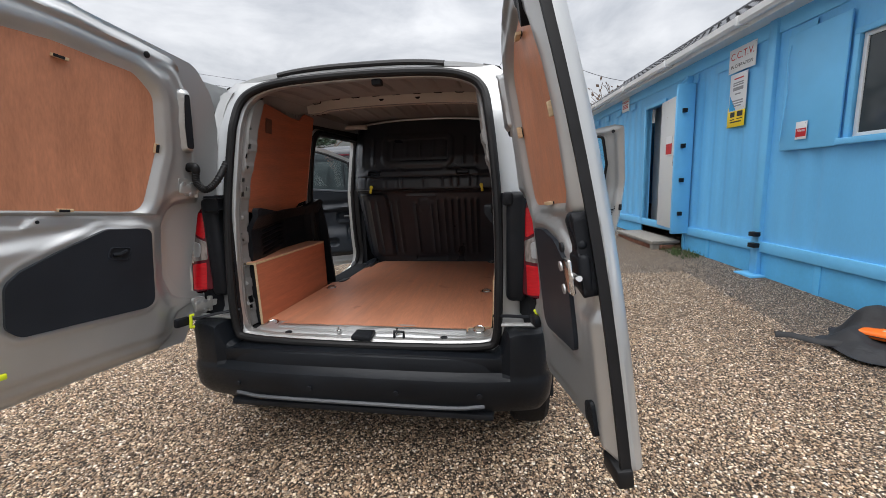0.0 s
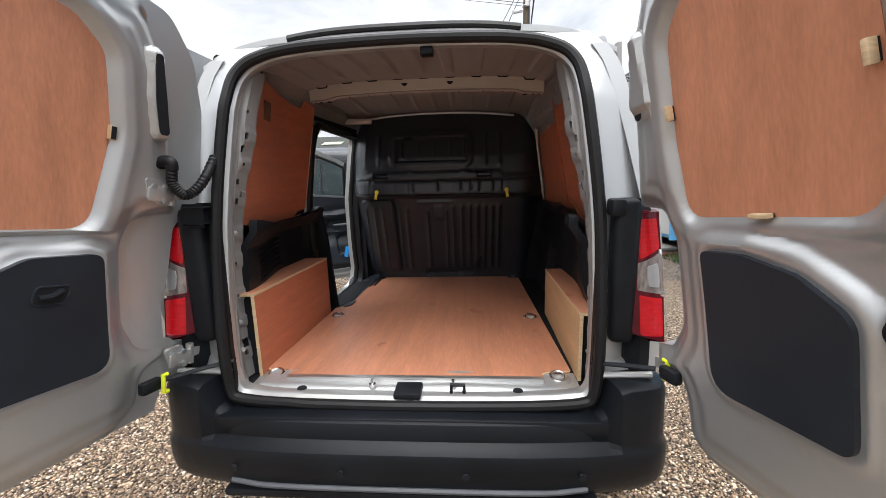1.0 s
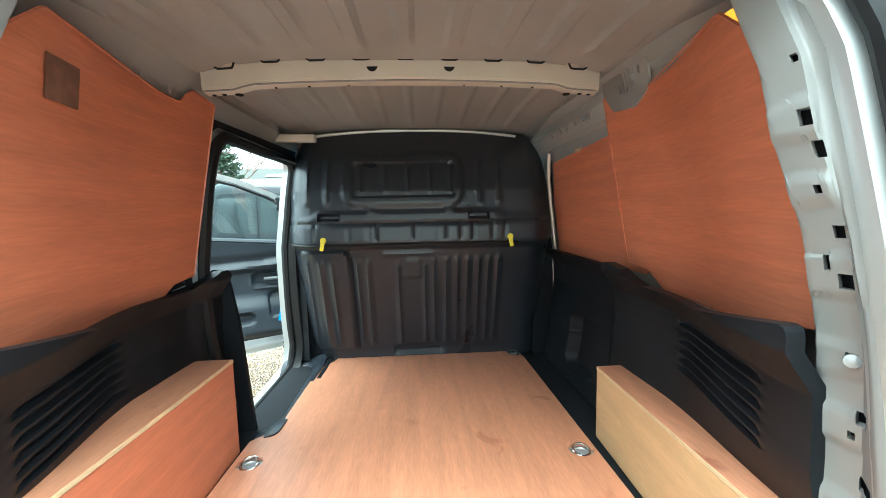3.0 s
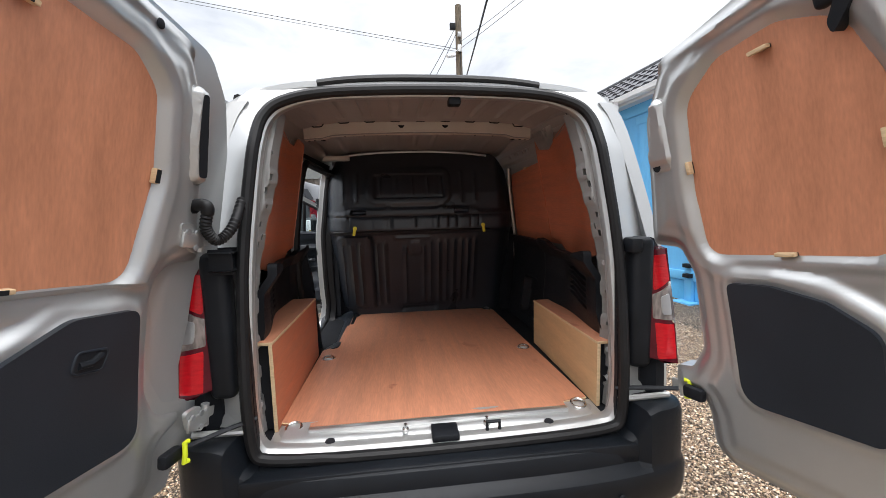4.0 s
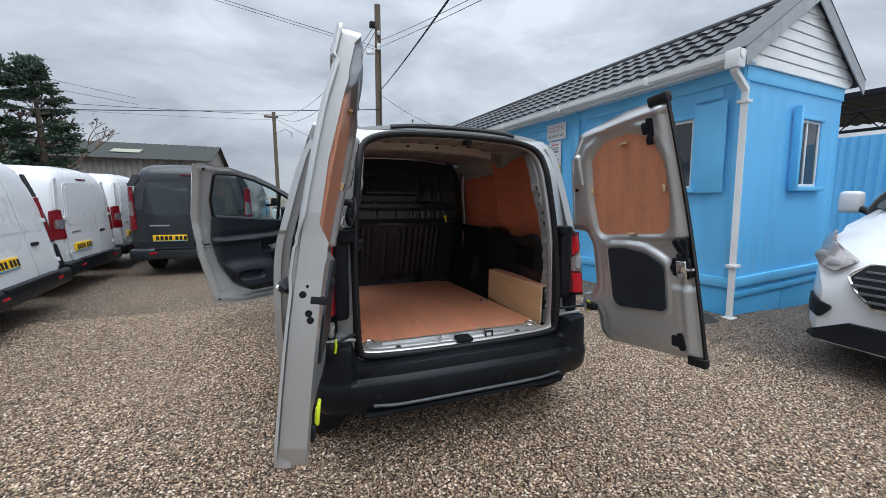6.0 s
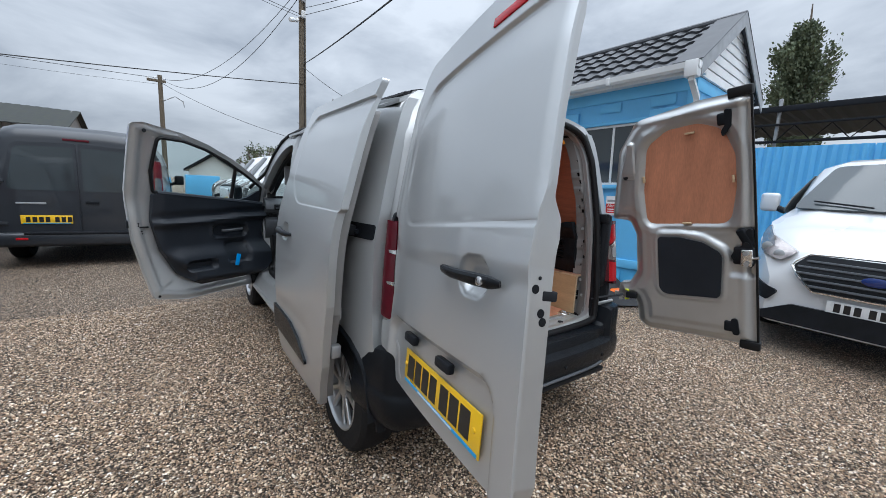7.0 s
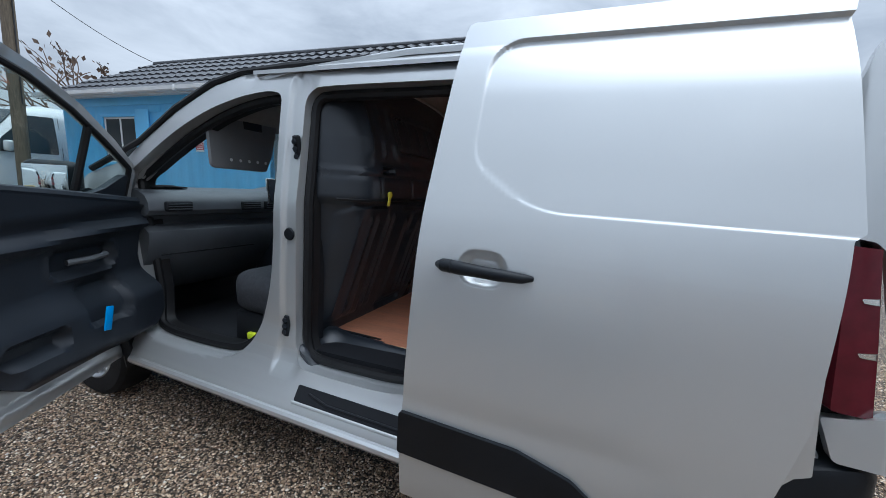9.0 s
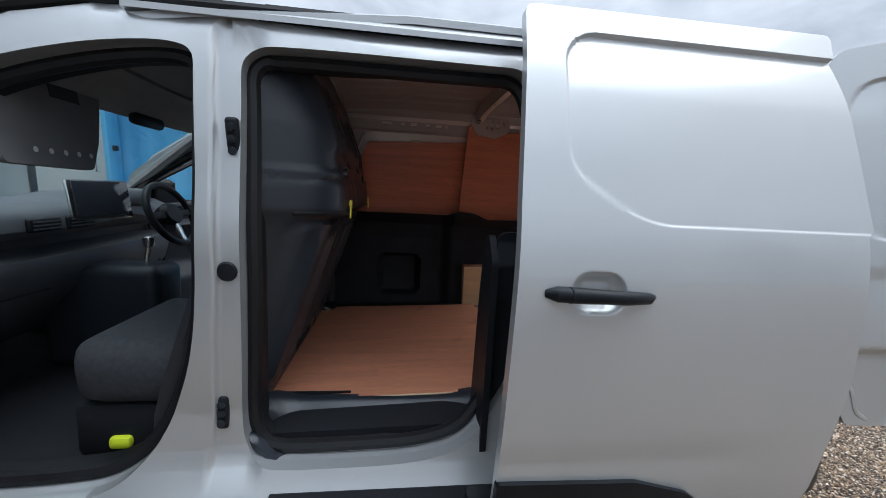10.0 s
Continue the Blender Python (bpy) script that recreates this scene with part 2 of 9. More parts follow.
M_CLEARLENS = mat("clear_lamp_lens", (0.24, 0.215, 0.21), 0.15, 0.5, vary=0.45, scale=25.0, coat=0.9, stretch=(4, 4, 1))
M_WHITE = mat("white_van_paint", (0.66, 0.67, 0.685), 0.28, 0.0, vary=0.02, scale=1.5, coat=0.6, rough_vary=0.04)
M_GREY = mat("dark_grey_metallic_paint", (0.030, 0.034, 0.041), 0.3, 0.15, vary=0.04, scale=2.0, coat=0.45, spec=0.3, rough_vary=0.04)
M_GLASS = glass("clear_glass", (0.86, 0.92, 0.91))
M_TINT = mat("dark_window_glass", (0.040, 0.050, 0.055), 0.06, 0.0, vary=0.1, scale=1.0, coat=0.0, spec=0.5, rough_vary=0.02)
M_MIRROR = mat("mirror_glass", (0.85, 0.87, 0.88), 0.04, 1.0, vary=0.0, rough_vary=0.01)
M_DASH = mat("dark_dashboard_plastic", (0.075, 0.082, 0.092), 0.45, 0.0, vary=0.15, scale=5.0, bump=0.15, bump_scale=450)
M_CABIN = mat("charcoal_door_card", (0.019, 0.023, 0.030), 0.42, 0.0, vary=0.15, scale=5.0, spec=0.25, bump=0.12, bump_scale=450)
M_FABRIC = mat("charcoal_seat_fabric", (0.036, 0.038, 0.044), 0.9, 0.0, vary=0.25, scale=60.0, grain=0.3, grain_scale=400, bump=0.3, bump_scale=500)
M_HEADLINE = mat("grey_headliner", (0.26, 0.255, 0.25), 0.9, 0.0, vary=0.08, scale=30.0, bump=0.2, bump_scale=300)
M_VISOR = mat("grey_sun_visor", (0.20, 0.20, 0.205), 0.7, 0.0, vary=0.06, scale=10.0)
M_SCREEN = mat("touch_screen_glass", (0.03, 0.035, 0.045), 0.08, 0.0, vary=0.2, coat=0.8)
M_BLUETAG = mat("bright_blue_plastic", (0.01, 0.32, 0.85), 0.4)
M_ORANGE = mat("orange_plastic", (0.85, 0.16, 0.01), 0.45, 0.0, vary=0.06)
M_COAT = mat("black_nylon_fabric", (0.014, 0.014, 0.016), 0.7, 0.0, vary=0.3, scale=10.0, bump=0.5, bump_scale=18)
M_BLUEWALL = mat("sky_blue_painted_steel", (0.15, 0.49, 0.84), 0.42, 0.0, vary=0.06, scale=1.4, grain=0.05, grain_scale=60, bump=0.08, bump_scale=14, stretch=(1, 1, 0.35))
M_BLUETRIM = mat("sky_blue_painted_trim", (0.16, 0.52, 0.86), 0.42, 0.0, vary=0.05, scale=3.0, grain=0.04)
M_BLUEBASE = mat("blue_painted_skirt_boards", (0.10, 0.42, 0.74), 0.5, 0.0, vary=0.1, scale=3.0, grain=0.08, grain_scale=30)
M_TILEMETAL = mat("dark_grey_tile_sheet", (0.05, 0.053, 0.06), 0.42, 0.0, vary=0.15, scale=5.0, per_piece=0.12)
M_WHITEPVC = mat("white_plastic_trim", (0.74, 0.75, 0.75), 0.35, 0.0, vary=0.06, scale=3.0, grain=0.03)
M_SIDING = mat("white_shiplap", (0.78, 0.79, 0.79), 0.4, 0.0, vary=0.05, scale=3.0)
M_WHITEDOOR = mat("white_painted_door", (0.66, 0.67, 0.66), 0.45, 0.0, second=(0.45, 0.36, 0.28), second_at=0.74, soften=0.04, scale=8.0)
M_BRICK = mat("red_brown_brick", (0.20, 0.085, 0.055), 0.85, 0.0, vary=0.3, scale=14.0, grain=0.25, grain_scale=120, bump=0.4, bump_scale=90, per_piece=0.25)
M_MORTAR = mat("brick_mortar", (0.30, 0.28, 0.25), 0.9, 0.0, vary=0.15, scale=30.0, bump=0.4, bump_scale=120)
M_GRASS = mat("grass_blades", (0.05, 0.09, 0.02), 0.7, 0.0, vary=0.4, scale=30.0)
M_SIGNW = mat("white_sign_face", (0.75, 0.76, 0.76), 0.4, vary=0.03)
M_SIGNY = mat("yellow_sign_face", (0.85, 0.62, 0.02), 0.4, vary=0.04)
M_SIGNR = mat("red_sign_print", (0.50, 0.015, 0.02), 0.4, vary=0.05)
M_INK = mat("black_print", (0.02, 0.02, 0.022), 0.5)
M_GREYINK = mat("grey_print", (0.30, 0.30, 0.31), 0.5)
M_POLE = mat("weathered_wood_pole", (0.13, 0.105, 0.075), 0.85, 0.0, vary=0.3, scale=10.0, grain=0.3, grain_scale=60, stretch=(6, 6, 0.6), bump=0.4, bump_scale=40)
M_CABLE = mat("black_cable", (0.02, 0.02, 0.022), 0.6)
M_STEEL = mat("galvanised_steel", (0.42, 0.43, 0.44), 0.45, 0.7, vary=0.15, scale=8.0)
M_BARNROOF = mat("mossy_dark_roof_sheet", (0.026, 0.029, 0.028), 0.85, 0.0, second=(0.040, 0.044, 0.034), scale=2.5, second_at=0.55)
M_BARNWALL = mat("weathered_grey_boards", (0.23, 0.22, 0.21), 0.8, 0.0, vary=0.2, scale=2.0, stretch=(4, 4, 0.4), grain=0.2, grain_scale=20)
M_BARK = mat("tree_bark", (0.12, 0.095, 0.075), 0.9, 0.0, vary=0.3, scale=12.0, bump=0.5, bump_scale=40)
M_CONIFER = mat("dark_conifer_foliage", (0.040, 0.072, 0.046), 0.75, 0.0, vary=0.5, scale=1.2)
M_POPLAR = mat("grey_green_leaves", (0.10, 0.125, 0.07), 0.7, 0.0, vary=0.5, scale=1.0)
M_TWIG = mat("reddish_brown_twigs", (0.11, 0.075, 0.055), 0.85, 0.0, vary=0.3, scale=5.0)
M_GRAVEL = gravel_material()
M_PEBBLE = pebble_material()


# ---- mesh helpers ----
def finish(bm, material, angle=32.0):
    bmesh.ops.recalc_face_normals(bm, faces=bm.faces[:])
    lim = radians(angle)
    for f in bm.faces:
        f.smooth = True
    for e in bm.edges:
        e.smooth = not (len(e.link_faces) == 2 and e.calc_face_angle(0.0) > lim)
    me = bpy.data.meshes.new("mesh")
    bm.to_mesh(me)
    bm.free()
    if material:
        me.materials.append(material)
    return me


def part(name, bm, material, parent=None, label="", angle=32.0, at=None):
    ob = new(name, finish(bm, material, angle))
    if parent:
        ob.parent = parent
    if at is not None:
        ob.matrix_basis = at
    if label:
        ob["label"] = label
    return ob


def thing(name, label, category, group="", kind="", at=None):
    ob = new(name)
    ob.empty_display_size = 0.2
    if at is not None:
        ob.matrix_basis = at
    return tagged(ob, label, category, group, kind)


def solid(name, bm, material, label, category, group="", kind="", angle=32.0, at=None):
    ob = part(name, bm, material, angle=angle, at=at)
    return tagged(ob, label, category, group, kind)


def box(x0, x1, y0, y1, z0, z1, bevel=0.0, bm=None, segs=2):
    """A block with rounded edges, added to bm."""
    b = bmesh.new()
    bmesh.ops.create_cube(b, size=1.0)
    for v in b.verts:
        v.co = Vector((x0 + (v.co.x + 0.5) * (x1 - x0), y0 + (v.co.y + 0.5) * (y1 - y0), z0 + (v.co.z + 0.5) * (z1 - z0)))
    if bevel:
        bmesh.ops.bevel(b, geom=b.edges[:], offset=min(bevel, 0.45 * min(abs(x1 - x0), abs(y1 - y0), abs(z1 - z0))), segments=segs, affect="EDGES", profile=0.5)
    return merge(bm, b)


def merge(bm, b):
    if bm is None:
        return b
    me = bpy.data.meshes.new("tmp")
    b.to_mesh(me)
    b.free()
    bm.from_mesh(me)
    bpy.data.meshes.remove(me)
    return bm


def moved(bm, m):
    bmesh.ops.transform(bm, matrix=m, verts=bm.verts[:])
    return bm


def tube(points, radius, sides=10, closed=False, bm=None, radii=None, flat=1.0):
    """A tube along points."""
    bm = bm or bmesh.new()
    pts = [Vector(p) for p in points]
    rings = []
    n = len(pts)
    side = None
    for i, p in enumerate(pts):
        if closed:
            d = pts[(i + 1) % n] - pts[i - 1]
        else:
            d = pts[min(i + 1, n - 1)] - pts[max(i - 1, 0)]
        d.normalize()
        if side is None:
            side = d.orthogonal().normalized()
        side = (side - d * side.dot(d))
        if side.length < 1e-6:
            side = d.orthogonal()
        side.normalize()
        up = d.cross(side)
        r = radii[i] if radii else radius
        rings.append([bm.verts.new(p + (side * math.cos(2 * math.pi * k / sides) + up * math.sin(2 * math.pi * k / sides) * flat) * r) for k in range(sides)])
    for i in range(n if closed else n - 1):
        a, b = rings[i], rings[(i + 1) % n]
        for k in range(sides):
            bm.faces.new((a[k], a[(k + 1) % sides], b[(k + 1) % sides], b[k]))
    if not closed:
        bm.faces.new(rings[0][::-1])
        bm.faces.new(rings[-1])
    return bm


def rounded(points, r, segs=4, closed=True):
    """A polygon with its corners rounded: points may carry a radius of their own as a third value."""
    pts = [(Vector(p[:2]), (p[2] if len(p) > 2 else r)) for p in points]
    res = []
    n = len(pts)
    for i in range(n):
        p, rad = pts[i]
        if not closed and i in (0, n - 1):
            res.append(p)
            continue
        a, b = pts[i - 1][0] - p, pts[(i + 1) % n][0] - p
        la, lb = a.length, b.length
        a, b = a / la, b / lb
        half = a.angle(b) / 2
        if rad < 1e-5 or half > 1.54:
            res.append(p)
            continue
        cut = min(rad / math.tan(half), 0.49 * la, 0.49 * lb)
        s, e = p + a * cut, p + b * cut
        for k in range(segs + 1):
            t = k / segs
            res.append(s * (1 - t) ** 2 + p * 2 * t * (1 - t) + e * t * t)
    return res


def eased(points, times=3):
    """A closed polygon with its corners cut again and again, until it runs smoothly."""
    pts = [Vector(p[:2]) for p in points]
    for _ in range(times):
        nxt = []
        for i, p in enumerate(pts):
            q = pts[(i + 1) % len(pts)]
            nxt += [p * 0.78 + q * 0.22, p * 0.22 + q * 0.78]
        pts = nxt
    return pts


def sheet(loops, fn, du=0.0, dv=0.0, thick=0.0, cuts_u=(), cuts_v=()):
    """A panel: loops of (u, v), the first its outline and the rest holes, cut into a grid, bent by fn(u, v) into space and given a thickness."""
    bm = bmesh.new()
    for lp in loops:
        vs = [bm.verts.new((p[0], p[1], 0)) for p in lp]
        for i in range(len(vs)):
            bm.edges.new((vs[i], vs[(i + 1) % len(vs)]))
    bmesh.ops.triangle_fill(bm, edges=bm.edges[:], use_beauty=True)
    us, vs_ = [v.co.x for v in bm.verts], [v.co.y for v in bm.verts]
    u0, u1, v0, v1 = min(us), max(us), min(vs_), max(vs_)
    cu, cv = list(cuts_u), list(cuts_v)
    if du:
        k = max(1, round((u1 - u0) / du))
        cu += [u0 + (u1 - u0) * i / k for i in range(1, k)]
    if dv:
        k = max(1, round((v1 - v0) / dv))
        cv += [v0 + (v1 - v0) * i / k for i in range(1, k)]
    for c in cu:
        if u0 < c < u1:
            bmesh.ops.bisect_plane(bm, geom=bm.verts[:] + bm.edges[:] + bm.faces[:], dist=1e-5, plane_co=(c, 0, 0), plane_no=(1, 0, 0))
    for c in cv:
        if v0 < c < v1:
            bmesh.ops.bisect_plane(bm, geom=bm.verts[:] + bm.edges[:] + bm.faces[:], dist=1e-5, plane_co=(0, c, 0), plane_no=(0, 1, 0))
    bmesh.ops.remove_doubles(bm, verts=bm.verts[:], dist=2e-5)
    for v in bm.verts:
        v.co = Vector(fn(v.co.x, v.co.y))
    if thick:
        bmesh.ops.recalc_face_normals(bm, faces=bm.faces[:])
        bm.normal_update()
        bmesh.ops.solidify(bm, geom=bm.faces[:], thickness=thick)
    return bm


def lathe(profile, steps=40, bm=None, m=None, caps=True):
    """Turn (radius, height) pairs round the z axis; m then places the result."""
    b = bmesh.new()
    rings = []
    for r, h in profile:
        rings.append([b.verts.new((r * math.cos(2 * math.pi * k / steps), r * math.sin(2 * math.pi * k / steps), h)) for k in range(steps)])
    for i in range(len(rings) - 1):
        for k in range(steps):
            b.faces.new((rings[i][k], rings[i][(k + 1) % steps], rings[i + 1][(k + 1) % steps], rings[i + 1][k]))
    if caps and profile[0][0] > 1e-6:
        b.faces.new(rings[0][::-1])
    if caps and profile[-1][0] > 1e-6:
        b.faces.new(rings[-1])
    bmesh.ops.remove_doubles(b, verts=b.verts[:], dist=1e-6)
    if m is not None:
        moved(b, m)
    return merge(bm, b)


def lerp(table, x):
    """A smooth-ish value from a short table of (x, value)."""
    if x <= table[0][0]:
        return table[0][1]
    for (a, va), (b, vb) in zip(table, table[1:]):
        if x <= b:
            return va + (vb - va) * (x - a) / (b - a)
    return table[-1][1]


def step(a, b, x):
    t = min(1.0, max(0.0, (x - a) / (b - a)))
    return t * t * (3 - 2 * t)


def ridge(x, c, w, h, soft=0.006):
    """A raised band of width w round c, with soft flanks."""
    d = abs(x - c) - w / 2
    return h * (1 - step(-soft, soft, d))


def rect_in(u, v, u0, u1, v0, v1, r=0.04):
    """Signed distance to a rounded rectangle, negative inside."""
    qx, qy = abs(u - (u0 + u1) / 2) - (u1 - u0) / 2 + r, abs(v - (v0 + v1) / 2) - (v1 - v0) / 2 + r
    return math.hypot(max(qx, 0), max(qy, 0)) + min(max(qx, qy), 0) - r


def mesh_from(name, verts, faces, material):
    me = bpy.data.meshes.new(name)
    me.from_pydata(verts, [], faces)
    me.materials.append(material)
    me.update()
    return me


def words(text, size, material, parent, m, name="lettering"):
    """Lettering in the built-in font, as a mesh."""
    cu = bpy.data.curves.new("letters", "FONT")
    cu.body, cu.size, cu.align_x, cu.align_y, cu.extrude = text, size, "CENTER", "CENTER", 0.0006
    tmp = new("tmp_letters", cu)
    me = bpy.data.meshes.new_from_object(tmp)
    bpy.data.objects.remove(tmp)
    bpy.data.curves.remove(cu)
    me.materials.clear()
    me.materials.append(material)
    ob = new(name, me)
    ob.parent = parent
    ob.matrix_basis = m
    return ob


def slab(loops, fn, d0, d1, du=0.0, dv=0.0, cuts_u=(), cuts_v=()):
    """Like sheet, with two faces: fn(u, v, d) at depths d0 and d1, closed round the edges. d1 may be a function of (u, v)."""
    flat = sheet(loops, lambda u, v: (u, v, 0), du, dv, cuts_u=cuts_u, cuts_v=cuts_v)
    flat.verts.ensure_lookup_table()
    flat.verts.index_update()
    uv = [(v.co.x, v.co.y) for v in flat.verts]
    tris = [[v.index for v in f.verts] for f in flat.faces]
    rim = [[v.index for v in e.verts] for e in flat.edges if len(e.link_faces) == 1]
    flat.free()
    bm = bmesh.new()
    a = [bm.verts.new(fn(u, v, d0(u, v) if callable(d0) else d0)) for u, v in uv]
    b = [bm.verts.new(fn(u, v, d1(u, v) if callable(d1) else d1)) for u, v in uv]
    for t in tris:
        bm.faces.new([a[i] for i in t])
        bm.faces.new([b[i] for i in reversed(t)])
    for i, j in rim:
        bm.faces.new((a[i], a[j], b[j], b[i]))
    return bm


# ---- the silver van ----
XC = -0.655
AXLE_R, AXLE_F, AXLE_Z = 2.06, 4.84, 0.325
HALF = [(0.20, 0.845), (0.28, 0.885), (0.40, 0.908), (0.55, 0.921), (0.75, 0.926), (0.95, 0.922), (1.08, 0.916), (1.18, 0.905), (1.25, 0.889),
        (1.32, 0.868), (1.45, 0.832), (1.60, 0.787), (1.70, 0.752), (1.76, 0.722), (1.80, 0.685), (1.83, 0.63)]


def side_half(y, z):
    h = (lerp(HALF, z - 0.05) + lerp(HALF, z - 0.025) + lerp(HALF, z) + lerp(HALF, min(1.83, z + 0.025)) + lerp(HALF, min(1.83, z + 0.05))) / 5
    if y < 2.2:
        h *= 1 - 0.062 * ((2.2 - y) / 0.5) ** 2
    if y > 4.5:
        h *= 1 - 0.11 * ((y - 4.5) / 1.3) ** 2
    return h


def frame_half(y, z, sgn=-1):
    """The body side with the door apertures set back behind the line of the door skins."""
    back = lerp([(0.325, 0.0), (0.35, 0.012), (0.385, 0.036), (0.42, 0.062), (0.46, 0.090), (0.50, 0.112), (0.55, 0.130), (0.65, 0.146), (1.06, 0.13), (1.30, 0.10), (1.62, 0.05), (1.76, 0.03)], z)
    return side_half(y, z) - back * (step(2.50, 2.60, y) if sgn < 0 else step(3.40, 3.52, y)) * (1 - step(4.60, 4.74, y))


def rear_y(z):
    """The raked rear face round the load opening."""
    return lerp([(0.4, 1.625), (0.8, 1.635), (1.2, 1.68), (1.6, 1.745), (1.84, 1.83)], z)


def floor_z(y):
    return 0.612 - 0.033 * (y - 1.75)


van = thing("panel_van", "silver panel van with open doors and a plywood-lined load space", "van")

FRONT_HOLE = eased([(3.575, 1.66), (3.57, 1.56), (3.555, 1.25), (3.57, 0.85), (3.66, 0.58), (3.78, 0.45), (4.0, 0.432), (4.36, 0.432), (4.47, 0.47), (4.52, 0.85), (4.60, 1.18), (4.62, 1.26),
                    (4.52, 1.32), (4.42, 1.39), (4.22, 1.51), (4.02, 1.60), (3.82, 1.655), (3.66, 1.675)], 3)
SLIDE_HOLE = eased([(3.465, 1.675), (3.30, 1.685), (2.80, 1.685), (2.65, 1.685), (2.60, 1.5), (2.60, 1.1), (2.63, 0.86), (2.70, 0.66), (2.80, 0.53), (2.96, 0.495), (3.26, 0.49), (3.42, 0.495), (3.463, 0.60), (3.455, 0.80), (3.455, 1.5)], 3)


def arch(cy, r, z0):
    a = math.acos(min(1, (z0 - AXLE_Z) / r)) if z0 > AXLE_Z else math.pi / 2 + math.asin((AXLE_Z - z0) / r)
    return [(cy + r * math.sin(a - 2 * a * k / 14), AXLE_Z + r * math.cos(a - 2 * a * k / 14)) for k in range(15)]


SIDE = ([(1.70, 0.66), (1.715, 0.82), (1.73, 1.24), (1.775, 1.60), (1.80, 1.77), (2.4, 1.775), (3.5, 1.775), (3.8, 1.765), (4.02, 1.70), (4.25, 1.585), (4.50, 1.43), (4.72, 1.27), (4.86, 1.15),
         (5.3, 1.07), (5.62, 0.96), (5.78, 0.78), (5.80, 0.40), (5.6, 0.27)] + arch(AXLE_F, 0.365, 0.31) + [(4.4, 0.30), (3.5, 0.30), (2.5, 0.30)] + arch(AXLE_R, 0.375, 0.31)[:-3])


def body_side(sgn, holes, name):
    def fn(y, z, d):
        return (XC + sgn * (frame_half(y, z, sgn) - d), y, z)

    def channel(y, z):
        # the recess that takes the sliding door's front edge, all down the centre pillar
        edge = lerp([(0.45, 3.54), (0.70, 3.525), (1.07, 3.512), (1.45, 3.520), (1.68, 3.530)], z)
        return 0.020 * step(edge + 0.006, edge - 0.008, y) * step(3.38, 3.44, y) * step(0.44, 0.52, z) * (1 - step(1.70, 1.74, z)) if sgn < 0 else 0.0

    ob = part(name, slab([SIDE] + holes, fn, channel, 0.05, 0.09, 0.055, cuts_u=(2.50, 2.52, 2.54, 2.56, 2.58, 2.60, 3.38, 3.41, 3.44, 3.47, 3.485, 3.50, 3.507, 3.513, 3.519, 3.525, 3.531, 3.537, 3.545, 3.555, 4.60, 4.63, 4.66, 4.69, 4.72, 4.74),
                              cuts_v=(0.315, 0.325, 0.337, 0.35, 0.365, 0.385, 0.402, 0.42, 0.44, 0.46, 0.48, 0.50, 0.525, 0.55, 0.58)), M_SILVER, van, angle=60)
    if len(holes) > 1:
        slide_wide = [(p[0] + (p[0] - 3.03) * 0.02, p[1] + (p[1] - 1.09) * 0.02) for p in holes[1]]
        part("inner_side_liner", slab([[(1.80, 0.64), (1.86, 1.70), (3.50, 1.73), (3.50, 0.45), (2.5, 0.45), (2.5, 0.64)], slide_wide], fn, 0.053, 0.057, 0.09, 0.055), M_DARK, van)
    for k, hole in enumerate(holes):
        cy, cz = sum(p[0] for p in hole) / len(hole), sum(p[1] for p in hole) / len(hole)
        ring = []
        for p in hole:
            q = Vector((p[0] - cy, p[1] - cz))
            q = q * (1 - 0.022 / q.length)
            ring.append((XC + sgn * (frame_half(cy + q.x, cz + q.y, sgn) - 0.075), cy + q.x, cz + q.y))
        part("door_seal", tube(ring, 0.021, 8, closed=True), M_RUBBER, van, "black rubber door seal")
        reveal = bmesh.new()
        loops = []
        for shrink, depth in ((0.0, 0.045), (0.004, 0.070), (0.026, 0.075)):
            lp = []
            for p in hole:
                q = Vector((p[0] - cy, p[1] - cz))
                q = q * (1 - shrink / q.length)
                lp.append(reveal.verts.new((XC + sgn * (frame_half(cy + q.x, cz + q.y, sgn) - depth), cy + q.x, cz + q.y)))
            loops.append(lp)
        for a, b in zip(loops, loops[1:]):
            for i in range(len(a)):
                reveal.faces.new((a[i], a[(i + 1) % len(a)], b[(i + 1) % len(b)], b[i]))
        part("door_reveal", reveal, M_SILVER, van, angle=50)
        lining = bmesh.new()
        rows_in = []
        for shrink, deep in ((0.026, 0.074), (0.031, 0.08), (0.036, 0.135)):
            row_in = []
            for p in hole:
                depth = deep if hole is FRONT_HOLE else min(deep, 0.084 + 0.05 * step(2.95, 3.25, p[0]))
                q = Vector((p[0] - cy, p[1] - cz))
                q = q * (1 - shrink / q.length)
                row_in.append(lining.verts.new((XC + sgn * (frame_half(cy + q.x, cz + q.y, sgn) - depth), cy + q.x, cz + q.y)))
            rows_in.append(row_in)
        for a, b in zip(rows_in, rows_in[1:]):
            for i in range(len(a)):
                lining.faces.new((a[i], a[(i + 1) % len(a)], b[(i + 1) % len(b)], b[i]))
        part("opening_lining", lining, M_RUBBER, van, "black inner edge lining")
    return ob


body_side(-1, [FRONT_HOLE, SLIDE_HOLE], "nearside_body_panel")
body_side(1, [FRONT_HOLE], "offside_body_panel")

# roof skin
ROOF = rounded([(-0.70, 1.82, 0.05), (0.70, 1.82, 0.05), (0.70, 3.7), (0.655, 4.05), (-0.655, 4.05), (-0.70, 3.7)], 0.03, 4)


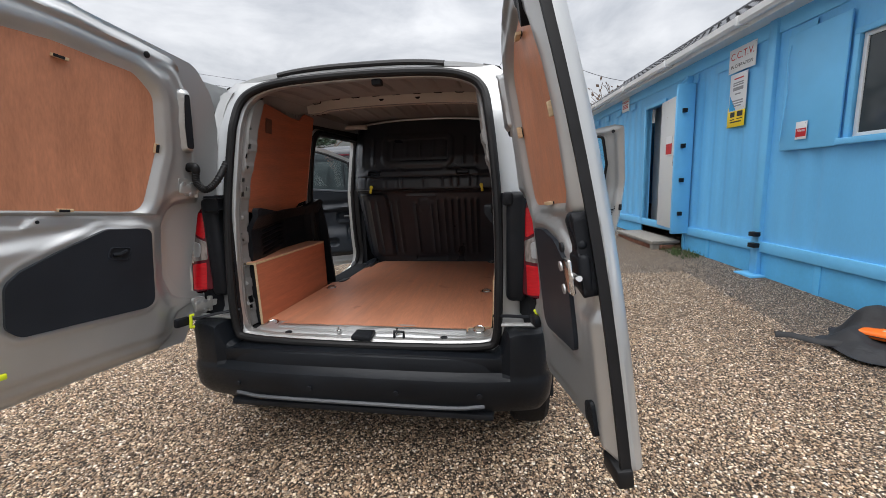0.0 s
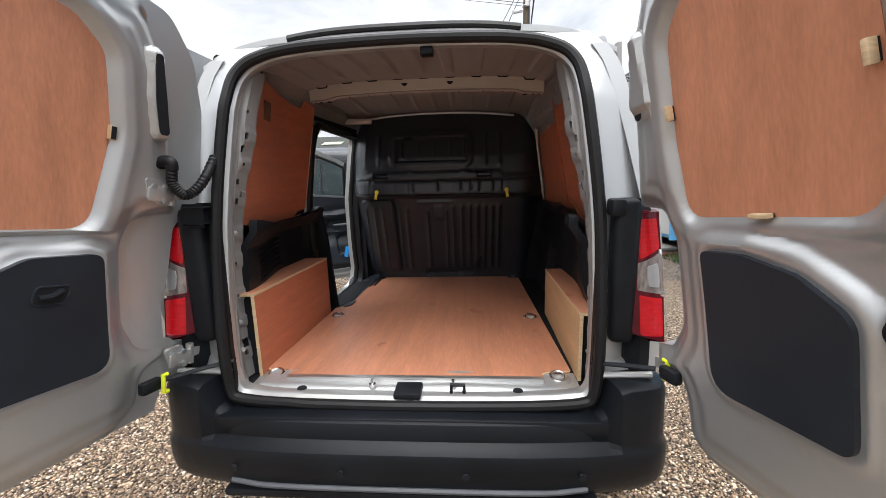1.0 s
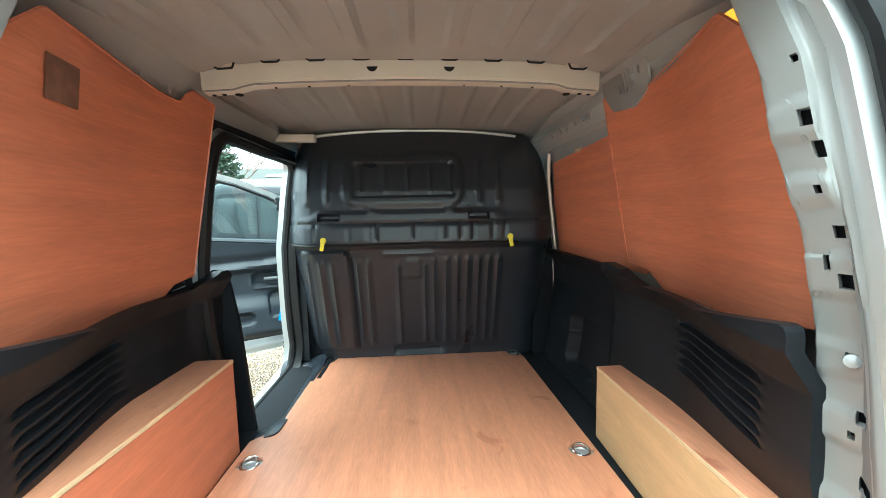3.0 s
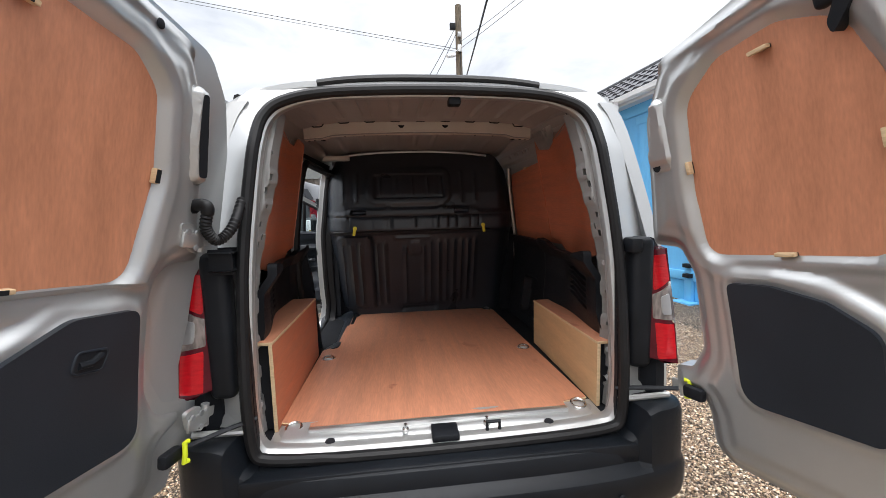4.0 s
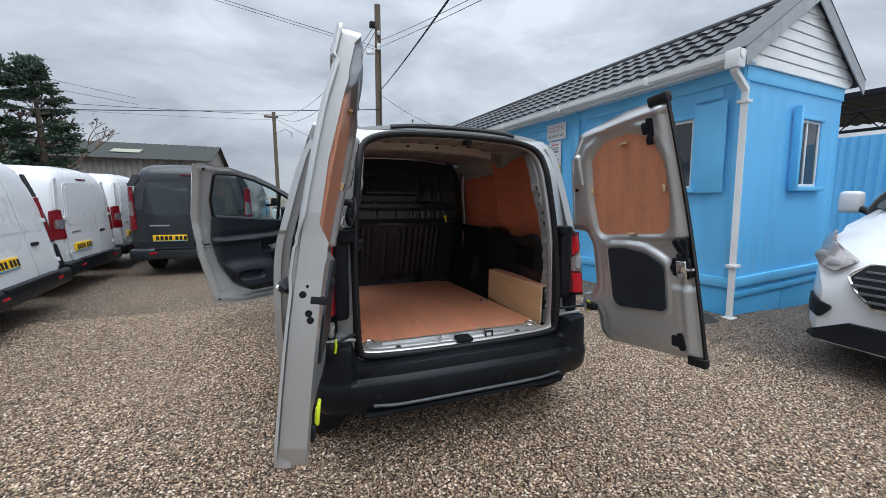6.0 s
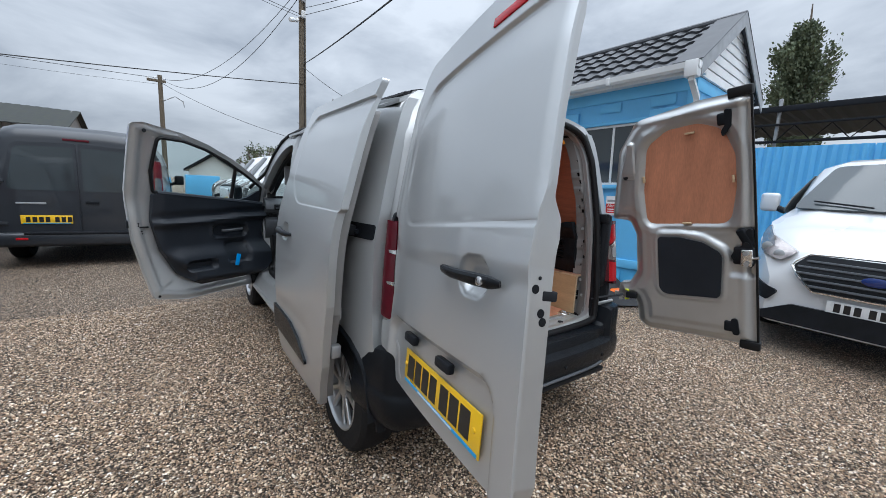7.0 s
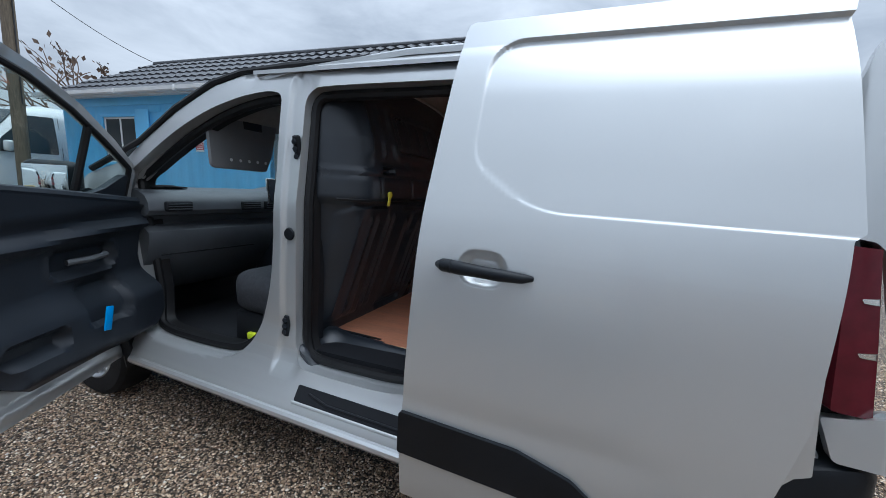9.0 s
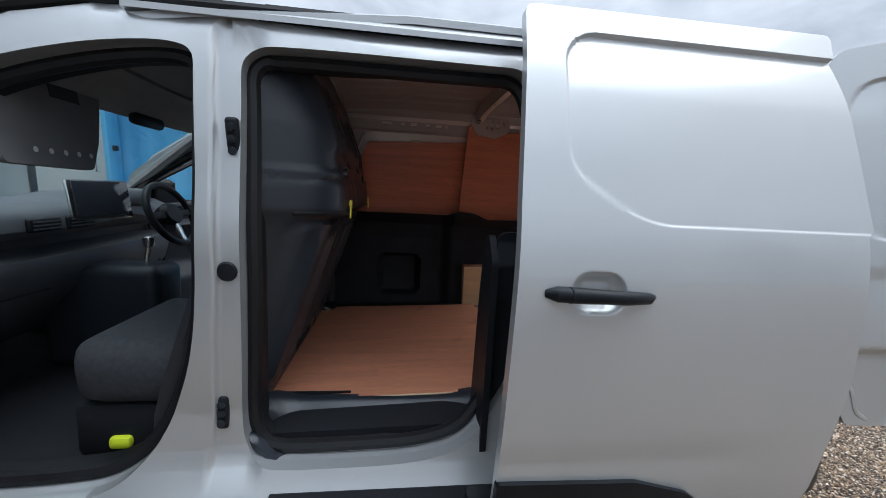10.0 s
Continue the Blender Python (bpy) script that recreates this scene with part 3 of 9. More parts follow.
def roof_z(x, y):
    z = lerp([(1.8, 1.848), (2.2, 1.880), (3.0, 1.880), (3.6, 1.838), (4.05, 1.765)], y)
    return z - 0.09 * min(1, abs(x) / 0.72) ** 5


def roof_fn(x, y, d):
    z = roof_z(x, y) - d
    for c in (-0.42, -0.14, 0.14, 0.42):
        if 1.98 < y < 3.5:
            z += ridge(x, c, 0.06, -0.006)
    return (XC + x, y, z)


part("roof", slab([ROOF], roof_fn, 0.0, 0.02, 0.045, 0.12), M_SILVER, van)
part("roof_edge_strip", tube([(XC + x, 1.835 - 0.012 * math.cos(x * 2), 1.858 - 0.02 * abs(x / 0.40) ** 3) for x in [-0.40 + 0.04 * i for i in range(21)]], 0.016, 8, flat=0.7), M_RUBBER, van, "black strip along the roof edge")
for sgn in (-1, 1):
    part("cant_rail_strip", tube([(XC + sgn * frame_half(y, z - 0.005, sgn), y, z + 0.003) for y, z in ((1.84, 1.785), (2.4, 1.79), (3.1, 1.79), (3.6, 1.785), (3.85, 1.765), (4.02, 1.72), (4.25, 1.605), (4.5, 1.445), (4.72, 1.285))], 0.016, 8), M_RUBBER if sgn < 0 else M_SILVER, van)
    part("roof_gutter", slab([[(1.82, 0.0), (3.75, 0.0), (3.75, 1.0), (1.82, 1.0)]],
                             lambda y, t, d, s=sgn: (XC + s * (0.655 + 0.06 * t), y, roof_z(0.655, y) * (1 - t) + 1.765 * t - d), 0.004, 0.02, 0.2, 0.5), M_SILVER, van)

# rear face round the opening
OPENING = eased([(-0.60, 0.59), (0.0, 0.578), (0.60, 0.59), (0.635, 0.64), (0.642, 0.95), (0.636, 1.25), (0.605, 1.55), (0.575, 1.74), (0.42, 1.80), (0.0, 1.815), (-0.42, 1.80), (-0.575, 1.74), (-0.605, 1.55), (-0.636, 1.25), (-0.642, 0.95), (-0.635, 0.64)], 3)
REARFACE = [(-0.80, 0.50), (0.80, 0.50), (0.835, 0.8), (0.815, 1.24), (0.765, 1.55), (0.70, 1.76), (0.62, 1.815), (0.35, 1.845), (0.0, 1.85), (-0.35, 1.845), (-0.62, 1.815), (-0.70, 1.76), (-0.765, 1.55), (-0.815, 1.24), (-0.835, 0.8)]


def rear_fn(x, z, d):
    return (XC + x, rear_y(z) + d + 0.10 * max(0.0, (abs(x) - 0.62) / 0.2) ** 1.5 * (1 if z > 0.7 else 0.3), z)


part("rear_frame", slab([REARFACE, OPENING], rear_fn, 0.0, 0.03, 0.06, 0.06), M_SILVER, van)
part("opening_seal", tube([rear_fn(p[0] * 1.0, p[1], -0.022) for p in OPENING], 0.019, 10, closed=True), M_RUBBER, van, "thick black rubber seal round the load opening")
ring = bmesh.new()
loops = []
for shrink, depth in ((0.0, 0.0), (0.018, 0.012), (0.022, 0.03), (0.012, 0.06)):
    lp = []
    for p in OPENING:
        q = Vector((p[0], p[1] - 1.2))
        q = q * (1 - shrink / q.length)
        x, y, z = rear_fn(q.x, q.y + 1.2, depth)
        lp.append(ring.verts.new((x, y, z)))
    loops.append(lp)
for a, b in zip(loops, loops[1:]):
    for i in range(len(a)):
        ring.faces.new((a[i], a[(i + 1) % len(a)], b[(i + 1) % len(b)], b[i]))
part("opening_flange", ring, M_SILVER_IN, van, angle=40)

# lamp surrounds, lamps
for sgn in (-1, 1):
    recess = slab([rounded([(0.615, 0.60), (0.800, 0.60), (0.802, 1.22), (0.785, 1.27), (0.635, 1.27)], 0.03)],
                  lambda x, z, d, s=sgn: (XC + s * x, rear_y(z) - 0.006 + d + 0.05 * ridge(x, 0.71, 0.09, 1.0, 0.02), z), 0.0, 0.02, 0.03, 0.06)
    part("lamp_recess_panel", recess, M_BLACK, van, "black plastic panel beside the tail lamp")
    part("lamp_bracket_block", box(XC + sgn * 0.655, XC + sgn * 0.70, 1.615, 1.68, 1.22, 1.275, 0.012), M_BLACK, van)

    def lamp_fn(a, z, d, s=sgn):
        rake = 0.10 * (z - 0.84)
        shift = lerp([(0.83, 0.014), (1.0, 0.006), (1.22, -0.014)], z)
        if a < 0.5:
            k = a / 0.5
            x, y = 0.742 + 0.080 * k ** 0.9, 1.588 + 0.012 * k ** 2 + 0.022 * (1 - k) ** 3
        else:
            k = (a - 0.5) / 0.5
            x, y = 0.822 + 0.012 * math.sin(k * math.pi / 2), 1.600 + (0.085 - 0.5 * rake) * k
        taper = -shift
        inward = d / 0.1
        return (XC + s * (x - taper - inward * 0.05), y + rake + inward * 0.06 * (1 if a < 0.5 else 0.2), z)

    part("lamp_housing", box(min(XC + sgn * 0.672, XC + sgn * 0.755), max(XC + sgn * 0.672, XC + sgn * 0.755), 1.625, 1.70, 0.80, 1.275, 0.026, segs=3), M_BLACK, van, "black plastic lamp housing")
    lamp = part("tail_lamp", slab([rounded([(0.0, 0.84, 0.03), (0.5, 0.822), (1.0, 0.83, 0.02), (1.0, 1.235, 0.02), (0.06, 1.228, 0.03)], 0.03)], lamp_fn, 0.010, 0.1, 0.05, 0.03), M_REDDARK, van, "red and clear tail lamp")
    for pts, m, lb, nm in (([(0.05, 0.842), (0.44, 0.842), (0.44, 0.962), (0.05, 0.970)], M_REDLENS, "bright red lens", "lower_lens"),
                           ([(0.02, 0.985), (0.47, 0.976), (0.47, 1.105), (0.05, 1.070)], M_CLEARLENS, "clear reversing lens", "clear_lens"),
                           ([(0.08, 1.085), (0.44, 1.120), (0.42, 1.212), (0.12, 1.208)], M_REDLENS, "bright red lens", "upper_lens")):
        part(nm, slab([rounded(pts, 0.012)], lamp_fn, 0.004, 0.03, 0.05, 0.03), m, lamp, lb)
    part("lens_core", slab([rounded([(0.16, 1.0), (0.38, 0.998), (0.38, 1.075), (0.16, 1.062)], 0.03)], lamp_fn, 0.001, 0.02, 0.05, 0.03), M_STEEL, lamp)
    for z in (0.978, 1.108):
        part("chrome_divider", slab([rounded([(0.44, z - 0.010), (0.74, z - 0.006), (0.78, z + 0.004), (0.44, z + 0.008)], 0.004)], lamp_fn, 0.004, 0.03, 0.05), M_CHROME, lamp)

# rear bumper
def bumper_section(x):
    corner = step(0.645, 0.70, abs(x))
    zt = 0.572 + 0.125 * corner - 0.035 * step(0.87, 0.90, abs(x))
    ledge = 0.034 * (1 - corner)
    return [(0.315, 0.075), (0.335, 0.03), (0.375, 0.006), (0.42, 0.0), (0.472, 0.0), (0.488, 0.006), (0.497, 0.010 + ledge * 0.6), (0.51, 0.012 + ledge),
            (zt - 0.03, 0.016 + ledge), (zt - 0.010, 0.024 + ledge), (zt - 0.002, 0.04 + ledge), (zt, 0.07 + ledge), (zt, 0.14)]


def bumper_path():
    mid = [(-0.78 + 1.56 * i / 52, 1.475 + 0.05 * ((-0.78 + 1.56 * i / 52) / 0.78) ** 4) for i in range(53)]
    left = [(-0.815, 1.538), (-0.842, 1.56), (-0.86, 1.59), (-0.87, 1.62), (-0.884, 1.70), (-0.897, 1.78), (-0.905, 1.85)]
    return left[::-1] + mid + [(-x, y) for x, y in left]


bm = bmesh.new()
path = bumper_path()
rows = []
for i, (x, y) in enumerate(path):
    a, b = Vector(path[max(i - 1, 0)]), Vector(path[min(i + 1, len(path) - 1)])
    d = (b - a).normalized()
    n = Vector((-d.y, d.x))
    rows.append([bm.verts.new((XC + x + n.x * inn, y + n.y * inn, z)) for z, inn in bumper_section(x)])
for a, b in zip(rows, rows[1:]):
    for k in range(len(a) - 1):
        bm.faces.new((a[k], b[k], b[k + 1], a[k + 1]))
bumper = part("rear_bumper", bm, M_BUMPER, van, "black plastic rear bumper", angle=24)
part("bumper_step", box(XC - 0.66, XC + 0.66, 1.54, 1.66, 0.50, 0.574, 0.012), M_BUMPER, bumper)
part("lower_lip", box(XC - 0.62, XC + 0.62, 1.495, 1.58, 0.305, 0.335, 0.01), M_BLACK, bumper)
# lighter grey tube paints the highlight along the bumper's lower lip
part("lip_highlight", tube([(XC + x, 1.4765 + 0.05 * (x / 0.78) ** 4, 0.368 + 0.010 * step(0.46, 0.58, abs(x))) for x in [-0.58 + 0.04 * i for i in range(30)]], 0.009, 6, flat=0.7), M_DASH, bumper, "narrow grey strip painting the highlight on the bumper lip")
for x in (-0.56, -0.20, 0.20, 0.56):
    part("parking_sensor", lathe([(0.0, 0.0), (0.011, 0.0), (0.012, -0.006)], 14, m=Matrix.Translation((XC + x, 1.463 + 0.05 * (x / 0.78) ** 4, 0.43)) @ Matrix.Rotation(radians(90), 4, "X")), M_BLACK, bumper)
# plain near-black block, added to give the underside its shadow
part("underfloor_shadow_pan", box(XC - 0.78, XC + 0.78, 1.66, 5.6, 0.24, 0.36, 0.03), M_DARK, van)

# sill strip of the load opening with catches
part("load_sill", slab([[(-0.57, 1.635), (0.57, 1.635), (0.57, 1.80), (-0.57, 1.80)]],
                       lambda x, y, d: (XC + x, y, 0.585 + 0.022 * step(1.66, 1.70, y) - d + 0.004 * math.sin(x * 9)), 0, 0.03, 0.06, 0.012), M_SILVER, van)
part("sill_catch", box(XC - 0.05, XC + 0.045, 1.615, 1.70, 0.598, 0.622, 0.006), M_BLACK, van, "black plastic door catch")
part("striker", tube([(XC + 0.15, 1.66, 0.60), (XC + 0.15, 1.66, 0.632), (XC + 0.195, 1.66, 0.632), (XC + 0.195, 1.66, 0.60)], 0.007, 8), M_BLACK, van)
for x in (-0.14, 0.155):
    part("sill_stud", lathe([(0.012, 0.0), (0.012, 0.012), (0.006, 0.014), (0.006, 0.03), (0.0, 0.031)], 12, m=Matrix.Translation((XC + x, 1.69, 0.605))), M_CHROME, van)
for x in (-0.40, 0.385):
    part("sill_hole_plug", lathe([(0.018, 0.0), (0.016, 0.004), (0.0, 0.005)], 14, m=Matrix.Translation((XC + x, 1.675, 0.603))), M_DARK, van)

# load floor
def floor_fn(x, y, d):
    return (XC + x, y, floor_z(y) - d)


BOARD = rounded([(-0.487, 1.742), (0.487, 1.742), (0.487, 1.80, 0.03), (0.60, 1.815, 0.01), (0.60, 3.38, 0.01), (0.53, 3.40, 0.03), (0.52, 3.475), (-0.46, 3.475), (-0.47, 3.40, 0.03), (-0.53, 3.38), (-0.53, 2.70), (-0.60, 2.62), (-0.60, 1.815, 0.01), (-0.487, 1.80, 0.03)], 0.012, 4)


def round_hole(cx, cy, r, n=16):
    return [(cx + r * math.cos(2 * math.pi * k / n), cy + r * 0.9 * math.sin(2 * math.pi * k / n)) for k in range(n)]


RINGS = [(-0.545, 2.49), (0.55, 2.46)]
part("plywood_floor", slab([BOARD] + [round_hole(x, y, 0.042) for x, y in RINGS], floor_fn, 0.0, 0.014, 0.25, 0.25), M_PLY, van, "reddish-brown plywood load floor with scuffs")
edge = bmesh.new()
for pts, m in ((BOARD, None),):
    tube([floor_fn(p[0], p[1], 0.005) for p in BOARD], 0.0035, 4, closed=True, bm=edge)
part("plywood_floor_edge", edge, M_EDGE, van, "pale raw plywood edge")
part("metal_edge_strip", box(XC - 0.485, XC + 0.485, 1.728, 1.752, 0.600, 0.619, 0.003), M_ALU, van, "aluminium edging strip")
part("metal_floor_pan", slab([rounded([(-0.70, 1.68), (0.70, 1.68), (0.78, 2.0), (0.80, 3.5), (-0.70, 3.5), (-0.70, 2.0)], 0.05)], floor_fn, 0.02, 0.06, 0.3, 0.3), M_DARK, van)
for x, y in RINGS + [(-0.50, 3.445), (0.56, 3.435), (-0.545, 1.772), (0.545, 1.772)]:
    z = floor_z(y) - 0.018
    part("lashing_ring", tube([(XC + x + 0.027 * math.cos(a), y + 0.027 * math.sin(a), z + 0.016 + 0.006 * math.sin(a)) for a in [2 * math.pi * k / 16 for k in range(16)]], 0.0048, 8, closed=True), M_CHROME, van, "steel lashing ring")
    part("lashing_plate", lathe([(0.05, 0.0), (0.05, 0.003), (0.03, 0.004), (0.025, -0.004), (0.0, -0.006)], 20, m=Matrix.Translation((XC + x, y, z + 0.002))), M_STEEL, van)
for x0, x1 in ((-0.585, -0.462), (0.52, 0.60)):
    part("floor_corner_plate", box(XC + x0, XC + x1, 3.385, 3.476, floor_z(3.43) - 0.024, floor_z(3.43) - 0.013, 0.002), M_STEEL, van, "bright steel corner plate")
for sgn in (-1, 1):
    part("floor_corner_metal", slab([rounded([(0.49, 1.70), (0.61, 1.70), (0.615, 1.82), (0.49, 1.81)], 0.01)], lambda x, y, d, s=sgn: (XC + s * x, y, 0.597 - d), 0, 0.02, 0.04, 0.04), M_SILVER_IN, van)

# plywood boxes over the wheel arches: their tops follow the floor, the inner faces open out a little towards the front
def wedge(corners, bevel=0.0012):
    """A block from its eight corners: four below, four above, both in the same turn."""
    b = bmesh.new()
    v = [b.verts.new(p) for p in corners]
    for f in ((3, 2, 1, 0), (4, 5, 6, 7), (0, 1, 5, 4), (1, 2, 6, 5), (2, 3, 7, 6), (3, 0, 4, 7)):
        b.faces.new([v[i] for i in f])
    bmesh.ops.recalc_face_normals(b, faces=b.faces[:])
    bmesh.ops.bevel(b, geom=b.edges[:], offset=bevel, segments=1, affect="EDGES")
    return b


for sgn, h0, h1, y0, y1, t0, t1 in ((-1, 0.600, 0.614, 1.772, 2.575, 0.936, 0.908), (1, 0.612, 0.644, 1.755, 2.555, 0.864, 0.834)):
    def run_of(a, b, ya, yb, za0, za1, zb0, zb1, s=sgn, h=(h0, h1), y=(y0, y1)):
        """A board from offset a to b behind the inner face, ya to yb along it; heights za at its rear end, zb at its front end."""
        def at(off, yy, z):
            k = (yy - y[0]) / (y[1] - y[0])
            return (XC + s * (h[0] + (h[1] - h[0]) * k + off), yy, z)
        return wedge([at(a, ya, za0), at(b, ya, za0), at(b, yb, zb0), at(a, yb, zb0), at(a, ya, za1), at(b, ya, za1), at(b, yb, zb1), at(a, yb, zb1)])
    f0, f1 = floor_z(y0) - 0.012, floor_z(y1) - 0.012
    part("arch_box_front_board", run_of(0.0, 0.012, y0, y1, f0, t0 - 0.012, f1, t1 - 0.012), M_PLY_SIDE if sgn < 0 else M_PLY_PALE, van, "plywood side of the wheel arch box")
    part("arch_box_top", run_of(0.0, 0.125, y0, y1, t0 - 0.0118, t0, t1 - 0.0118, t1), M_PLY, van)
    part("arch_box_edge", run_of(-0.0015, -0.0002, y0, y1, t0 - 0.0112, t0 - 0.0008, t1 - 0.0112, t1 - 0.0008), M_EDGE, van, "pale raw plywood edge")
    part("arch_box_end_edge", run_of(-0.0008, 0.0125, y0 - 0.0015, y0 - 0.0003, f0, t0 - 0.012, f0, t0 - 0.012), M_EDGE, van, "pale raw plywood edge")
    part("arch_box_end_edge", run_of(-0.0008, 0.125, y0 - 0.0015, y0 - 0.0003, t0 - 0.0116, t0 - 0.0003, t0 - 0.0116, t0 - 0.0003), M_EDGE, van, "pale raw plywood edge")
    part("arch_box_front_end", run_of(0.0122, 0.125, y1 - 0.012, y1 - 0.0002, f1, t1 - 0.0122, f1, t1 - 0.0122), M_PLY_PALE, van)
    # near-black board stands in for the shade inside the box's open end
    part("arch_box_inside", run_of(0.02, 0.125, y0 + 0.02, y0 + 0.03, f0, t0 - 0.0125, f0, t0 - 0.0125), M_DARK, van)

# rear pillar inner faces: pressed sheet with pads round its holes and a scalloped inner edge
def pillar_line(z):
    return lerp([(0.58, 0.650), (0.74, 0.662), (1.00, 0.662), (1.17, 0.650), (1.30, 0.622), (1.49, 0.575), (1.60, 0.562), (1.70, 0.548), (1.76, 0.540)], z)


PILLAR_PADS = [(0.70, 0.012, 0.012, 0.55), (0.735, 0.020, 0.020, 0.62), (0.83, 0.006, 0.006, 0.42), (0.93, 0.007, 0.007, 0.5), (0.985, 0.011, 0.011, 0.36), (1.055, 0.006, 0.006, 0.55), (1.085, 0.010, 0.010, 0.42),
               (1.17, 0.010, 0.010, 0.55), (1.285, 0.013, 0.011, 0.5), (1.31, 0.005, 0.011, 0.72), (1.355, 0.011, 0.009, 0.5), (1.415, 0.006, 0.006, 0.6), (1.47, 0.012, 0.012, 0.42), (1.515, 0.011, 0.012, 0.5), (1.60, 0.006, 0.006, 0.5)]
for sgn in (-1, 1):
    def dpillar(t, z, d, s=sgn):
        edge = lerp([(0.58, 0.600), (0.66, 0.617), (0.95, 0.622), (1.25, 0.616), (1.55, 0.585), (1.74, 0.555)], z)
        mid = pillar_line(z)
        half = lerp([(0.0, edge), (0.16, edge - 0.001), (0.42, mid), (1.0, mid - 0.012), (1.05, mid - 0.009), (1.4, mid + 0.045)], t)
        y0 = rear_y(z) + 0.032
        ym = max(1.757, y0 + 0.020)
        y = lerp([(0.0, y0), (0.16, y0 + 0.016), (0.42, ym), (1.0, ym + 0.054), (1.4, ym + 0.075)], t)
        nx = -0.6 if t < 0.4 else -0.85
        return (XC + s * (half - nx * d), y + 0.45 * d, z)

    def press(t, z):
        pad = 0.0
        for zc, tc, h in ((0.71, 0.46, 0.030), (0.83, 0.40, 0.020), (0.935, 0.46, 0.020), (1.068, 0.36, 0.024), (1.17, 0.42, 0.022), (1.295, 0.40, 0.026), (1.415, 0.58, 0.016), (1.515, 0.48, 0.022)):
            pad = max(pad, 1 - step(0.0, 0.006, math.hypot(max(0.0, tc - t) * 0.09, max(0.0, abs(z - zc + 0.012 * (t - tc)) - h + 0.012)) - 0.012))
        return -0.006 * pad - 0.004 * ridge(t, 0.16, 0.05, 1.0, 0.05)
    holes = [rounded([(tc - w * 8, zc - h), (tc + w * 8, zc - h), (tc + w * 8, zc + h), (tc - w * 8, zc + h)], min(w, h) * (0.25 if zc in (1.285, 1.355, 1.515) else 0.9), 3) for zc, w, h, tc in PILLAR_PADS]
    inner_edge = [(1.36 + 0.02 * (1 if math.sin(z * 41.0 + 0.7) > 0 else -1) * min(1.0, abs(math.sin(z * 41.0 + 0.7)) * 2.2), z) for z in [0.60 + 0.0143 * k for k in range(81)]]
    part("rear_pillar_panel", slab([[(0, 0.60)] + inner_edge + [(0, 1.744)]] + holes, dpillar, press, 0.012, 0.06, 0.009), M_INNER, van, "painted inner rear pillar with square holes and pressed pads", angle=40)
    part("rear_pillar_backing", slab([[(0, 0.58), (1.0, 0.58), (1.0, 1.76), (0, 1.76)]], dpillar, 0.022, 0.03, 0.2, 0.06), M_DARK, van)
    for zc, tc in ((1.17, 0.55), (0.83, 0.42), (0.735, 0.30)):
        x, y, z = dpillar(tc, zc, -0.008)
        part("pillar_stud", lathe([(0.010, 0.0), (0.010, 0.005), (0.005, 0.006), (0.0, 0.009)], 10, m=Matrix.Translation((x, y, z)) @ Matrix.Rotation(radians(90), 4, "X") @ Matrix.Rotation(radians(-sgn * 45), 4, "Y")), M_STEEL, van)

